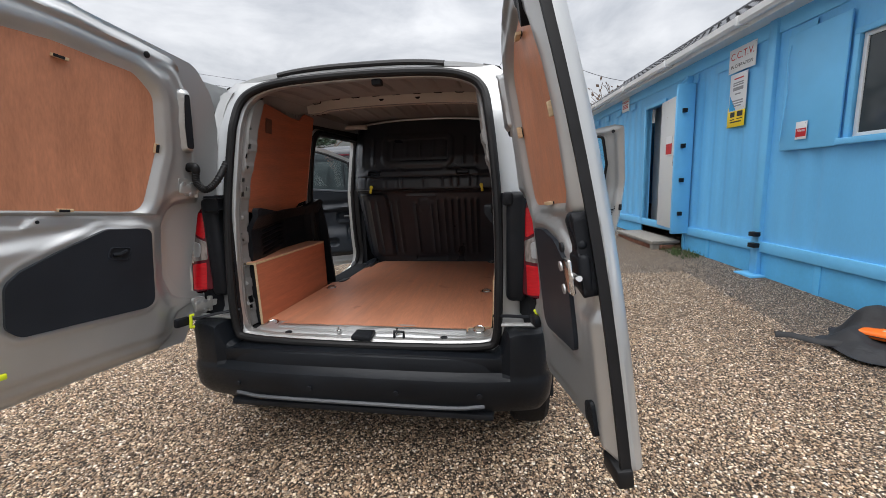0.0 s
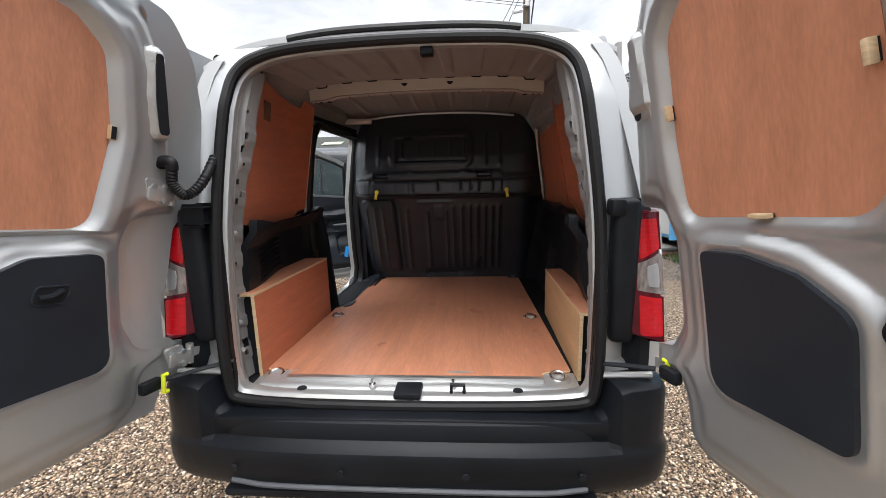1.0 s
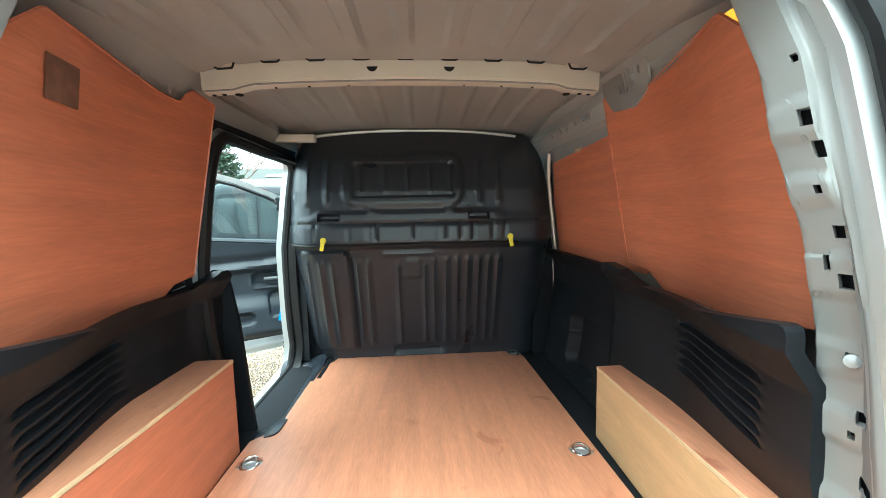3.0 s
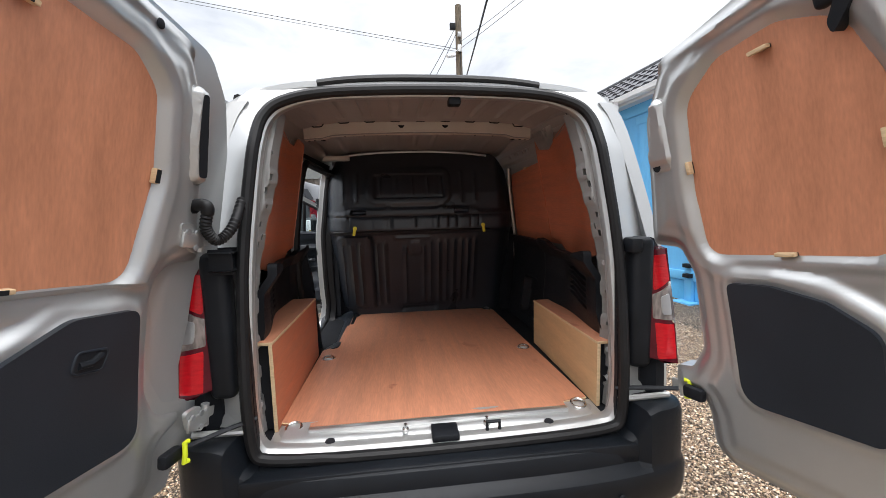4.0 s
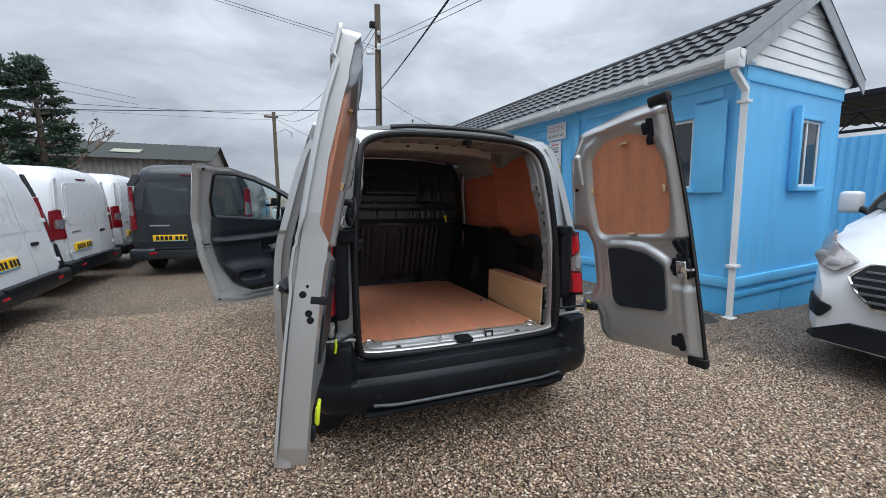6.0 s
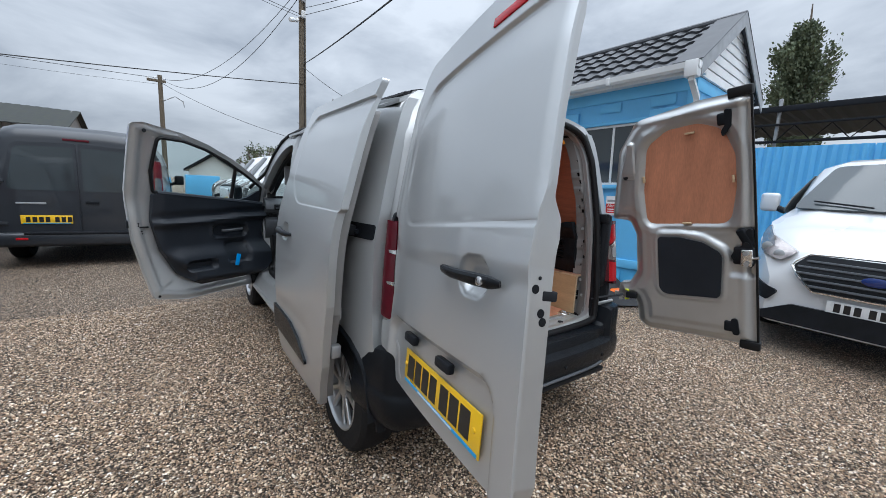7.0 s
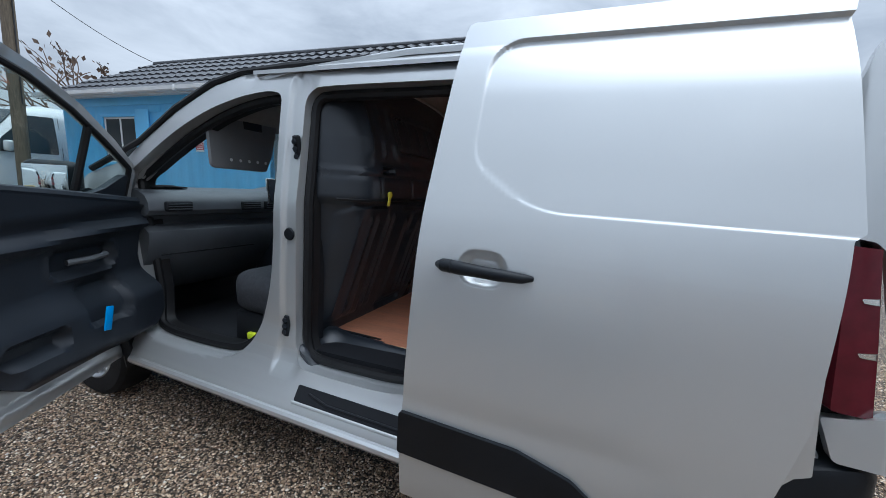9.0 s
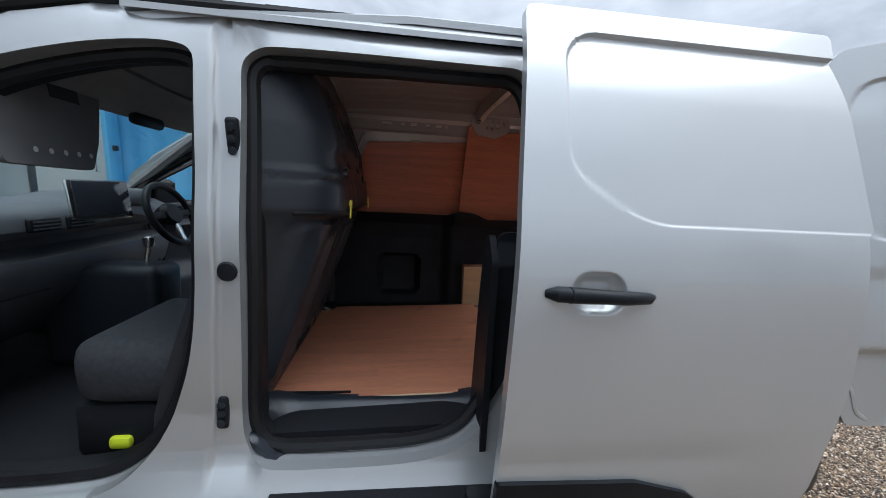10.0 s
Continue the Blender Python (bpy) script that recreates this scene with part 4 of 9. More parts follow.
# ply wall panels, black lower trims, cant rails, ceiling
for sgn in (-1, 1):
    def wall_fn(y, z, d, s=sgn):
        line = [(1.10, 0.738), (1.20, 0.716), (1.45, 0.682), (1.76, 0.634)] if s < 0 else [(1.10, 0.785), (1.20, 0.768), (1.45, 0.722), (1.76, 0.657)]
        return (XC + s * (lerp(line, z) - d - (0.075 if s < 0 else 0.105) * step(2.35, 1.80, y)), y, z)
    yb, yt = (2.575, 2.628) if sgn < 0 else (2.592, 2.575)
    panel = rounded([(1.80, 1.20), (2.05, 1.15, 0.05), (2.40, 1.14, 0.02), (2.47, 1.19, 0.03), (yb, 1.20, 0.01), (yt, 1.755, 0.01), (2.50, 1.765, 0.04), (2.44, 1.715, 0.04), (2.34, 1.72, 0.03), (1.98, 1.745, 0.04), (1.84, 1.62), (1.81, 1.45)], 0.01, 3)
    part("plywood_wall_panel", slab([panel], wall_fn, 0.0, -0.006, 0.1, 0.1), M_PLY_SIDE, van, "reddish plywood lining panel")
    part("plywood_panel_edge", tube([wall_fn(p[0], p[1], 0.0) for p in panel], 0.003, 4, closed=True), M_PLY_SIDE, van)

    def trim_fn(y, z, d, s=sgn):
        base = lerp([(0.55, 0.70), (0.75, 0.735), (1.0, 0.755), (1.10, 0.75), (1.17, 0.70)], z)
        grooves = sum(ridge(z, c, 0.011, 0.016, 0.004) for c in (0.955, 0.98, 1.005, 1.03, 1.055, 1.08)) * step(1.90, 1.93, y) * step(2.27, 2.24, y)
        bulge = 0.03 * step(2.55, 2.62, y) * step(0.7, 1.1, z) if s < 0 else 0.0
        dish = 0.05 * (1 - step(-0.015, 0.015, rect_in(y, z, 2.86, 3.12, 0.62, 0.88, 0.05))) if s > 0 else 0.0
        seam = 0.05 * step(2.62, 2.72, y) if s > 0 else 0.0
        return (XC + s * (base - d + grooves + dish + seam - bulge - 0.115 * step(2.35, 1.80, y) * step(0.70, 1.0, z)), y, z)
    y_end = 2.73 if sgn < 0 else 3.42
    outline = rounded([(1.80, 0.58), (y_end, 0.56), (y_end, 1.05, 0.06), (y_end - 0.03, 1.20, 0.05), (y_end - 0.10, 1.20, 0.04), (y_end - 0.2, 1.16), (2.1, 1.165), (1.80, 1.215)] if sgn < 0 else
                      [(1.80, 0.58), (y_end, 0.53), (y_end, 1.17), (2.68, 1.17), (2.6, 1.20), (2.5, 1.19), (2.4, 1.15), (2.1, 1.16), (1.80, 1.215)], 0.02, 4)
    part("lower_wall_trim", slab([outline], trim_fn, 0.012, -0.02, 0.02, 0.005), M_BLACK, van, "black moulded lower wall trim with grooves")
    if sgn < 0:
        part("trim_end_cap", slab([rounded([(0.62, 0.50), (0.80, 0.50), (0.80, 1.12), (0.74, 1.20), (0.69, 1.18), (0.66, 1.0)], 0.03)], lambda x, z, d: (XC - x, 2.73 + d, z), 0, 0.02, 0.05, 0.1), M_BLACK, van)

    def rail_fn(y, t, d, s=sgn):
        pts = [(0.56, 1.83), (0.63, 1.815), (0.66, 1.77), (0.685, 1.70), (0.72, 1.675)] if s > 0 else [(0.56, 1.83), (0.62, 1.815), (0.645, 1.77), (0.668, 1.715), (0.682, 1.695)]
        k = min(int(t), 3)
        f = t - k
        x = pts[k][0] * (1 - f) + pts[k + 1][0] * f
        z = pts[k][1] * (1 - f) + pts[k + 1][1] * f
        return (XC + s * (x + d), y, z + d * 0.3)
    slots = [rounded([(y - w, 2.35), (y + w, 2.35), (y + w, 2.62), (y - w, 2.62)], 0.01, 2) for y, w in ((2.72, 0.012), (2.77, 0.02), (2.84, 0.012), (2.93, 0.02), (3.0, 0.012), (3.1, 0.03))]
    part("roof_side_rail", slab([[(1.86, 0.0), (3.42, 0.0), (3.42, 4.0), (1.86, 4.0)]] + slots, rail_fn, 0.0, 0.006, 0.1, 0.5), M_PRIMER, van, "painted inner roof rail with slots")
    part("roof_rail_backing", slab([[(1.86, 0.0), (3.42, 0.0), (3.42, 4.0), (1.86, 4.0)]], rail_fn, 0.010, 0.014, 0.3, 1.0), M_DARK, van)
    # gusset plate beside the cross beam
    gus = slab([rounded([(2.31, 1.725, 0.05), (2.40, 1.685, 0.05), (2.52, 1.70, 0.03), (2.56, 1.76), (2.56, 1.84), (2.31, 1.84)], 0.03), rounded([(2.375, 1.745), (2.400, 1.745), (2.400, 1.80), (2.375, 1.80)], 0.012, 3), rounded([(2.418, 1.735), (2.434, 1.735), (2.434, 1.80), (2.418, 1.80)], 0.003, 3), rounded([(2.452, 1.74), (2.464, 1.74), (2.464, 1.765), (2.452, 1.765)], 0.003, 3), rounded([(2.345, 1.765), (2.357, 1.765), (2.357, 1.785), (2.345, 1.785)], 0.005, 3)],
               lambda y, z, d, s=sgn: (XC + s * (0.635 + (1.83 - z) * 0.22 + d), y, z), 0.0, 0.006, 0.05, 0.04)
    part("beam_gusset", gus, M_SILVER_IN, van, "painted bracket with slotted holes")
    part("beam_gusset_backing", box(min(XC + sgn * 0.68, XC + sgn * 0.70), max(XC + sgn * 0.68, XC + sgn * 0.70), 2.33, 2.54, 1.72, 1.82), M_DARK, van)

# offside front ply panel and the seam strip
def wall_front(y, z, d):
    return (XC + lerp([(1.10, 0.800), (1.30, 0.772), (1.65, 0.708)], z) - d, y, z)


part("plywood_wall_panel", slab([rounded([(2.50, 1.165), (3.335, 1.165), (3.30, 1.42), (3.22, 1.62), (2.50, 1.655)], 0.03)], wall_front, 0.0, -0.006, 0.1, 0.1), M_PLY_SIDE, van, "reddish plywood lining panel")
part("wall_seam_strip", tube([wall_front(y, z, 0.012) for y, z in ((3.362, 1.15), (3.345, 1.30), (3.315, 1.45), (3.275, 1.58), (3.235, 1.67))], 0.011, 8), M_SILVER_IN, van)
part("wall_backing", slab([[(1.9, 0.5), (3.45, 0.5), (3.45, 1.80), (1.9, 1.80)]], wall_front, -0.035, -0.05, 0.3, 0.2), M_PRIMER, van)
part("plywood_clip", box(XC + 0.71, XC + 0.745, 2.88, 2.94, 1.63, 1.645, 0.002), M_EDGE, van)

# ceiling
def ceil_fn(x, y, d):
    z = roof_z(x, y) - 0.030 + d
    h = 0.0
    if y < 2.40:
        h = sum(ridge(x, c, 0.045, 0.013, 0.006) for c in [-0.53 + 0.1325 * i for i in range(9)]) * step(1.85, 1.97, y) * step(2.40, 2.36, y)
    else:
        h = sum(ridge(x, c, 0.025, 0.008, 0.008) for c in [-0.49 + 0.122 * i for i in range(9)]) * step(2.60, 2.64, y) * step(3.32, 3.26, y)
    return (XC + x, y, z - h)


part("ceiling_skin", slab([[(-0.60, 1.84), (0.60, 1.84), (0.60, 3.44), (-0.60, 3.44)]], ceil_fn, 0.0, 0.008, 0.0073, 0.05), M_PRIMER, van, "ribbed painted metal roof lining")
# cross beam
def beam_fn(x, t, d):
    prof = [(2.462, 1.862), (2.497, 1.856), (2.500, 1.799), (2.506, 1.793), (2.540, 1.790), (2.555, 1.86)]
    k = min(int(t), 4)
    f = t - k
    y = prof[k][0] * (1 - f) + prof[k + 1][0] * f
    z = prof[k][1] * (1 - f) + prof[k + 1][1] * f
    sag = -0.02 * (abs(x) / 0.6) ** 2 - 0.012 * step(0.46, 0.52, abs(x))
    return (XC + x, y - d * 0.5, z + sag + d)


part("cross_beam", slab([[(-0.605, 0.0), (0.605, 0.0), (0.605, 5.0), (-0.605, 5.0)]], beam_fn, 0.0, 0.004, 0.02, 0.25), M_BEIGE, van, "beige painted roof cross beam")
for x in (-0.757, -0.523):
    part("beam_hole", lathe([(0.0, 0.0), (0.017, 0.0), (0.0175, -0.003)], 20, m=Matrix.Translation((x, 2.4965, 1.835)) @ Matrix.Rotation(radians(88), 4, "X")), M_DARK, van)
shadow_top, seam_low = [], []
for i in range(243):
    x = -0.605 + 1.21 * i / 242
    sag = -0.02 * (abs(x) / 0.6) ** 2 - 0.012 * step(0.46, 0.52, abs(x))
    rib = max(ridge(x, c, 0.055, 1.0, 0.008) for c in [-0.53 + 0.1325 * k for k in range(9)])
    shadow_top.append((XC + x, 2.476 + 0.012 * rib, 1.862 + sag - 0.012 * rib))
    seam_low.append((XC + x, 2.503, 1.794 + sag))
# a dark tube draws the shadow gap along the top of the beam
part("beam_shadow_line", tube(shadow_top, 0.0032, 5), M_DARK, van, "dark scalloped strip drawn as the shadow above the cross beam")
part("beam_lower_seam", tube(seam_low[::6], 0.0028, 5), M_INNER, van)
for sx in (-1, 1):
    for k, (dx, r) in enumerate(((0.515, 0.012), (0.555, 0.007), (0.585, 0.006), (0.30, 0.004), (0.40, 0.004), (0.18, 0.003))):
        part("beam_bolt_hole", lathe([(0.0, 0.0), (r, 0.0), (r, -0.002)], 12, m=Matrix.Translation((XC + sx * dx, 2.530 if r < 0.01 else 2.54, 1.788 - 0.02 * (dx / 0.6) ** 2 - (0.012 if dx > 0.5 else 0))) @ Matrix.Rotation(radians(178), 4, "X")), M_DARK, van)
part("pillar_inner_trim", slab([[(0.0, 0.56), (1.0, 0.56), (1.0, 1.64), (0.0, 1.64)]], lambda t, z, d: (XC - (0.61 * (1 - t) + (frame_half(3.44, z) - 0.07) * t), 3.432 + 0.02 * t + d, z), 0.0, 0.008, 0.25, 0.06), M_BLACK, van, "black trim inside the centre pillar")
part("pillar_inner_trim", slab([[(0.0, 0.50), (1.0, 0.50), (1.0, 1.62), (0.0, 1.62)]], lambda t, z, d: (XC + 0.68 + 0.13 * t - 0.06 * step(1.2, 1.62, z), 3.452 + 0.01 * t + d, z), 0.0, 0.008, 0.25, 0.06), M_BLACK, van, "black trim inside the centre pillar")
part("rear_header", slab([[(-0.60, 0.0), (0.60, 0.0), (0.60, 1.0), (-0.60, 1.0)]], lambda x, t, d: (XC + x, 1.845 + 0.10 * t, 1.80 - 0.05 * (abs(x) / 0.6) ** 3 + 0.03 * t + 0.012 * math.sin(t * 3.1) + d), 0, 0.01, 0.06, 0.2), M_PRIMER, van)
part("header_latch", box(XC + 0.06, XC + 0.105, 1.815, 1.86, 1.765, 1.792, 0.005), M_BLACK, van)
def wall_left_x(y, z):
    return XC - lerp([(1.20, 0.716), (1.45, 0.682), (1.76, 0.634)], z) + 0.075 * step(2.35, 1.80, y)


lampbox = part("load_space_lamp", box(XC + 0.585, XC + 0.615, 1.945, 1.985, 1.715, 1.742, 0.010), mat("warm_lamp_lens", (1.0, 0.33, 0.03), 0.3, emit=0.22, vary=0.05), van, "small amber load space lamp, lit")
part("spec_sticker", slab([[(1.985, 1.60), (2.07, 1.60), (2.07, 1.675), (1.985, 1.675)]], lambda y, z, d: (wall_left_x(y, z) + 0.004 + d, y, z), 0, 0.001, 0.03), mat("brown_sticker", (0.16, 0.075, 0.05), 0.5, vary=0.3, scale=40), van, "small brown sticker")

# bulkhead
def bulk_y(z):
    return lerp([(0.50, 3.47), (0.60, 3.455), (1.205, 3.255), (1.225, 3.215), (1.24, 3.205), (1.32, 3.21), (1.345, 3.225), (1.50, 3.245), (1.82, 3.36)], z)


def bulk_fn(x, z, d):
    y = bulk_y(z)
    a = abs(x) if x < 0 else abs(x) - 0.10 * step(0.3, 0.6, x)
    if a > 0.50:
        y += 0.16 * min(1.3, (a - 0.50) / 0.15) ** 2
    r = 0.0
    if 0.62 < z < 1.19:
        for c in (-0.555, -0.485, -0.425, -0.30, -0.245, -0.09, 0.05, 0.10, 0.165, 0.22, 0.28, 0.335, 0.39, 0.44):
            top = 1.13 if c > -0.2 and c < 0.07 else 1.16
            r += ridge(x, c, 0.022, 0.011, 0.006) * step(0.63, 0.65, z) * step(top, top - 0.03, z)
        sd = rect_in(x, z, -0.615, -0.335, 0.40, 1.195, 0.04)
        r += 0.014 * (1 - step(-0.006, 0.006, sd)) - 0.014 * ridge(sd, 0.004, 0.014, 1.0)
        r += 0.010 * (1 - step(-0.006, 0.006, rect_in(x, z, -0.055, 0.035, 1.04, 1.15, 0.02)))
        r += 0.008 * (1 - step(-0.006, 0.006, rect_in(x, z, -0.17, 0.10, 1.165, 1.185, 0.008)))
    if 0.56 < z < 0.66:
        r -= 0.02 * (1 - step(-0.006, 0.006, rect_in(x, z, -0.13, 0.15, 0.575, 0.615, 0.01)))
    if 1.34 < z < 1.75:
        sd = rect_in(x, z, -0.345, 0.245, 1.43, 1.68, 0.06)
        r += 0.012 * (1 - step(0.0, 0.016, sd)) - 0.018 * (1 - step(-0.045, -0.03, sd))
        for c in (-0.30, -0.26, -0.145, -0.025, 0.09, 0.19):
            r += ridge(x, c, 0.016, 0.008) * step(1.48, 1.49, z) * step(1.63, 1.62, z)
        for c in (-0.53, -0.43, 0.34, 0.44):
            r += ridge(x, c, 0.02, 0.010) * step(1.42, 1.44, z) * step(1.67, 1.65, z)
        zz = 1.395 + 0.018 * (1 if -0.23 < x < -0.18 or 0.15 < x < 0.20 else 0) - 0.03 * step(-0.46, -0.52, x) - 0.03 * step(0.42, 0.48, x)
        r += 0.012 * step(zz + 0.006, zz - 0.006, z)
        for c in (-0.42, 0.33):
            r -= 0.03 * (1 - step(-0.004, 0.004, rect_in(x, z, c - 0.05, c + 0.05, 1.355, 1.382, 0.012)))
    if 1.245 < z < 1.34:
        for c in (-0.52, -0.49, -0.33, -0.22, -0.19, 0.0, 0.03, 0.13, 0.16, 0.24, 0.30, 0.40, 0.46):
            r += ridge(x, c, 0.010, -0.006, 0.004)
    return (XC + x, y - r + d, z)


BULK = rounded([(-0.69, 0.50), (0.74, 0.50), (0.77, 0.9), (0.775, 1.25), (0.755, 1.45, 0.1), (0.70, 1.66), (0.60, 1.79, 0.1), (0.0, 1.825), (-0.55, 1.79, 0.1), (-0.645, 1.66), (-0.685, 1.45, 0.1), (-0.70, 1.25), (-0.70, 0.9)], 0.04, 4)
part("bulkhead", slab([BULK], bulk_fn, 0.0, 0.02, 0.0125, 0.0125), M_BULK, van, "black moulded bulkhead with vertical ribs", angle=40)
part("bulkhead_shelf_seal", tube([(XC + x, 3.205 + (0.16 * min(1.3, (abs(x) - 0.5) / 0.15) ** 2 if abs(x) > 0.5 else 0), 1.228) for x in [-0.64 + 0.04 * i for i in range(33)]], 0.007, 6), M_RUBBER, van)
part("bulkhead_top_seal", tube([(XC + x, 3.345, 1.812 - 0.035 * (abs(x) / 0.55) ** 2.5) for x in [-0.55 + 0.055 * i for i in range(21)]], 0.008, 6), M_SILVER_IN, van, "bare metal seam along the bulkhead top")
for x, a in ((-1.105, 12), (-0.165, -10)):
    tag = bmesh.new()
    box(-0.010, 0.010, -0.003, 0.003, -0.026, 0.026, 0.003, bm=tag)
    lathe([(0.0, -0.004), (0.015, -0.004), (0.015, 0.004), (0.0, 0.004)], 14, bm=tag, m=Matrix.Translation((0, 0, 0.026)) @ Matrix.Rotation(radians(90), 4, "X"))
    part("release_tab", tag, M_YELLOW_TAB, van, "small yellow release tab", at=pose(x, 3.192, 1.232, 0, a, 0))
part("load_door_hinge_bracket", box(XC - 0.66, XC - 0.46, 3.19, 3.24, 1.735, 1.77, 0.008), M_BEIGE, van)
part("cabin_floor", box(XC - 0.80, XC + 0.80, 3.44, 4.72, 0.375, 0.415, 0.01), M_DARK, van)
def step_well(y, x, d):
    """The side step: a shallow tray with a sloping back and raised ends."""
    back = step(-0.64, -0.535, x)
    z = 0.478 + 0.088 * back + 0.014 * ridge(x, -0.735, 0.03, 1.0, 0.012)
    z += 0.075 * (step(2.86, 2.70, y) + step(3.33, 3.45, y)) * (1 - 0.7 * back)
    return (XC + x, y, z - d)


part("side_step", slab([rounded([(2.64, -0.765), (3.46, -0.765), (3.46, -0.515), (2.64, -0.515)], 0.05)], step_well, 0, 0.02, 0.03, 0.012), M_BULK, van, "black plastic side step tray", angle=50)
for k in range(5):
    part("step_tread", box(XC - 0.728 + 0.015 * k, XC - 0.721 + 0.015 * k, 2.90, 3.27, 0.474, 0.4825, 0.002), M_BULK, van)
part("step_screw", lathe([(0.008, 0.0), (0.007, 0.004), (0.0, 0.005)], 10, m=Matrix.Translation((XC - 0.688, 3.06, 0.481))), M_STEEL, van)
part("step_riser", slab([[(2.60, 0.46), (3.47, 0.46), (3.47, 0.565), (2.60, 0.565)]], lambda y, z, d: (XC - 0.508 + d, y, z), 0, 0.02, 0.3, 0.2), M_BLACK, van)
part("cab_side_filler", box(XC - 0.665, XC - 0.47, 3.478, 3.495, 0.42, 1.70, 0.004), M_BLACK, van, "black trim closing the bulkhead to the centre pillar")
part("lower_track", slab([rounded([(2.60, 0.385), (3.365, 0.385), (3.365, 0.44), (2.60, 0.44)], 0.006)], lambda y, z, d: (XC - frame_half(y, z) - 0.004 + d, y, z), 0.0, 0.02, 0.05, 0.01), M_DARK, van, "dark sliding door track")
part("track_ledge", tube([(XC - frame_half(y, 0.38) - 0.004, y, 0.379) for y in (2.6, 2.8, 3.0, 3.2, 3.37)], 0.007, 8), M_SILVER, van)
part("track_roller_rail", tube([(XC - frame_half(y, 0.40) - 0.004, y, 0.402) for y in (2.6, 2.8, 3.0, 3.2)] + [(XC - frame_half(3.3, 0.42) - 0.002, 3.30, 0.42)], 0.006, 8), M_BLACK, van)
part("sill_moulding", tube([(XC - 0.888, y, 0.318) for y in (2.48, 3.0, 3.5, 4.0, 4.44)], 0.022, 10, flat=1.2), M_SILVER, van)
part("upper_track", box(XC - 0.699, XC - 0.68, 2.45, 3.42, 1.752, 1.776, 0.003), M_DARK, van, "dark sliding door track")
part("side_track", slab([rounded([(1.738, 1.142), (2.60, 1.142), (2.60, 1.208), (1.738, 1.208)], 0.016)], lambda y, z, d: (XC - side_half(y, z) - 0.003 + d, y, z), 0, 0.01, 0.05, 0.05), M_BLACK, van, "black side track for the sliding door")
part("side_track_rail", tube([(XC - side_half(y, 1.17) - 0.008, y, 1.168) for y in (1.85, 2.1, 2.4, 2.6)], 0.012, 8), M_BUMPER, van)

# B pillar fittings
for z, h, py in ((1.43, 0.056, 3.474), (0.65, 0.050, 3.512)):
    pl = part("striker_plate", box(-0.012, 0.012, -0.017, 0.017, -h, h, 0.010, segs=3), M_BLACK, van, "black striker plate", at=pose(XC - frame_half(3.52, z) + 0.020, py, z, 0, -12 if z > 1 else 3, 0))
    for dz in (-h * 0.55, 0.0, h * 0.55):
        part("plate_bolt", lathe([(0.011, 0.0), (0.011, 0.006), (0.0, 0.008)], 10, m=Matrix.Translation((-0.014, 0, dz)) @ Matrix.Rotation(radians(-90), 4, "Y")), M_CABIN, pl)
part("pillar_plug", lathe([(0.028, 0.0), (0.024, 0.006), (0.0, 0.008)], 20, m=Matrix.Translation((XC - frame_half(3.52, 1.07) + 0.016, 3.487, 1.07)) @ Matrix.Rotation(radians(-90), 4, "Y")), M_BLACK, van, "round black plug")

# wheels
def wheel(x, y, sgn):
    tyre = part("wheel", lathe([(0.205, -0.095), (0.25, -0.10), (0.295, -0.095), (0.318, -0.075), (0.324, -0.03), (0.324, 0.03), (0.318, 0.075), (0.295, 0.095), (0.25, 0.10), (0.205, 0.095)], 56, caps=False), M_TYRE, van, "black tyre on a silver multi-spoke wheel",
                at=Matrix.Translation((x, y, AXLE_Z)) @ Matrix.Rotation(radians(90 * sgn), 4, "Y"))
    part("rim", lathe([(0.20, -0.09), (0.207, 0.09), (0.213, 0.097), (0.207, 0.10), (0.195, 0.09), (0.185, 0.06), (0.18, -0.08)], 48, caps=False), M_RIM, tyre, "silver alloy rim")
    for k in range(10):
        sp = bmesh.new()
        box(0.035, 0.196, -0.014, 0.014, 0.055, 0.075, 0.006, bm=sp)
        for v in sp.verts:
            v.co.z += 0.012 * (v.co.x / 0.2) ** 2
            v.co.y *= 0.75 + 2.2 * (v.co.x - 0.03)
        part("spoke", moved(sp, Matrix.Rotation(2 * math.pi * (k + 0.25 * (k % 2)) / 10, 4, "Z")), M_RIM, tyre)
    part("hub_cap", lathe([(0.055, 0.05), (0.052, 0.078), (0.03, 0.085), (0.0, 0.086)], 20), M_RIM, tyre)
    part("brake_drum", lathe([(0.15, -0.06), (0.15, 0.02), (0.06, 0.03), (0.0, 0.03)], 28), M_DARK, tyre)


for sgn in (-1, 1):
    wheel(XC + sgn * 0.79, AXLE_R, sgn)
    wheel(XC + sgn * 0.79, AXLE_F, sgn)
    for cy in (AXLE_R, AXLE_F):
        a = arch(cy, 0.372, 0.27)
        part("arch_trim", tube([(XC + sgn * (side_half(y, max(z, 0.3)) - 0.008), y, z) for y, z in a], 0.024, 8, flat=0.6), M_BUMPER, van, "black wheel arch trim")
        liner = bmesh.new()
        rows = []
        for xx in (0.66, 0.89):
            rows.append([liner.verts.new((XC + sgn * xx, cy + 0.37 * math.cos(math.pi * k / 16), AXLE_Z + 0.37 * math.sin(math.pi * k / 16))) for k in range(17)])
        for k in range(16):
            liner.faces.new((rows[0][k], rows[0][k + 1], rows[1][k + 1], rows[1][k]))
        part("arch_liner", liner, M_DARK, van)


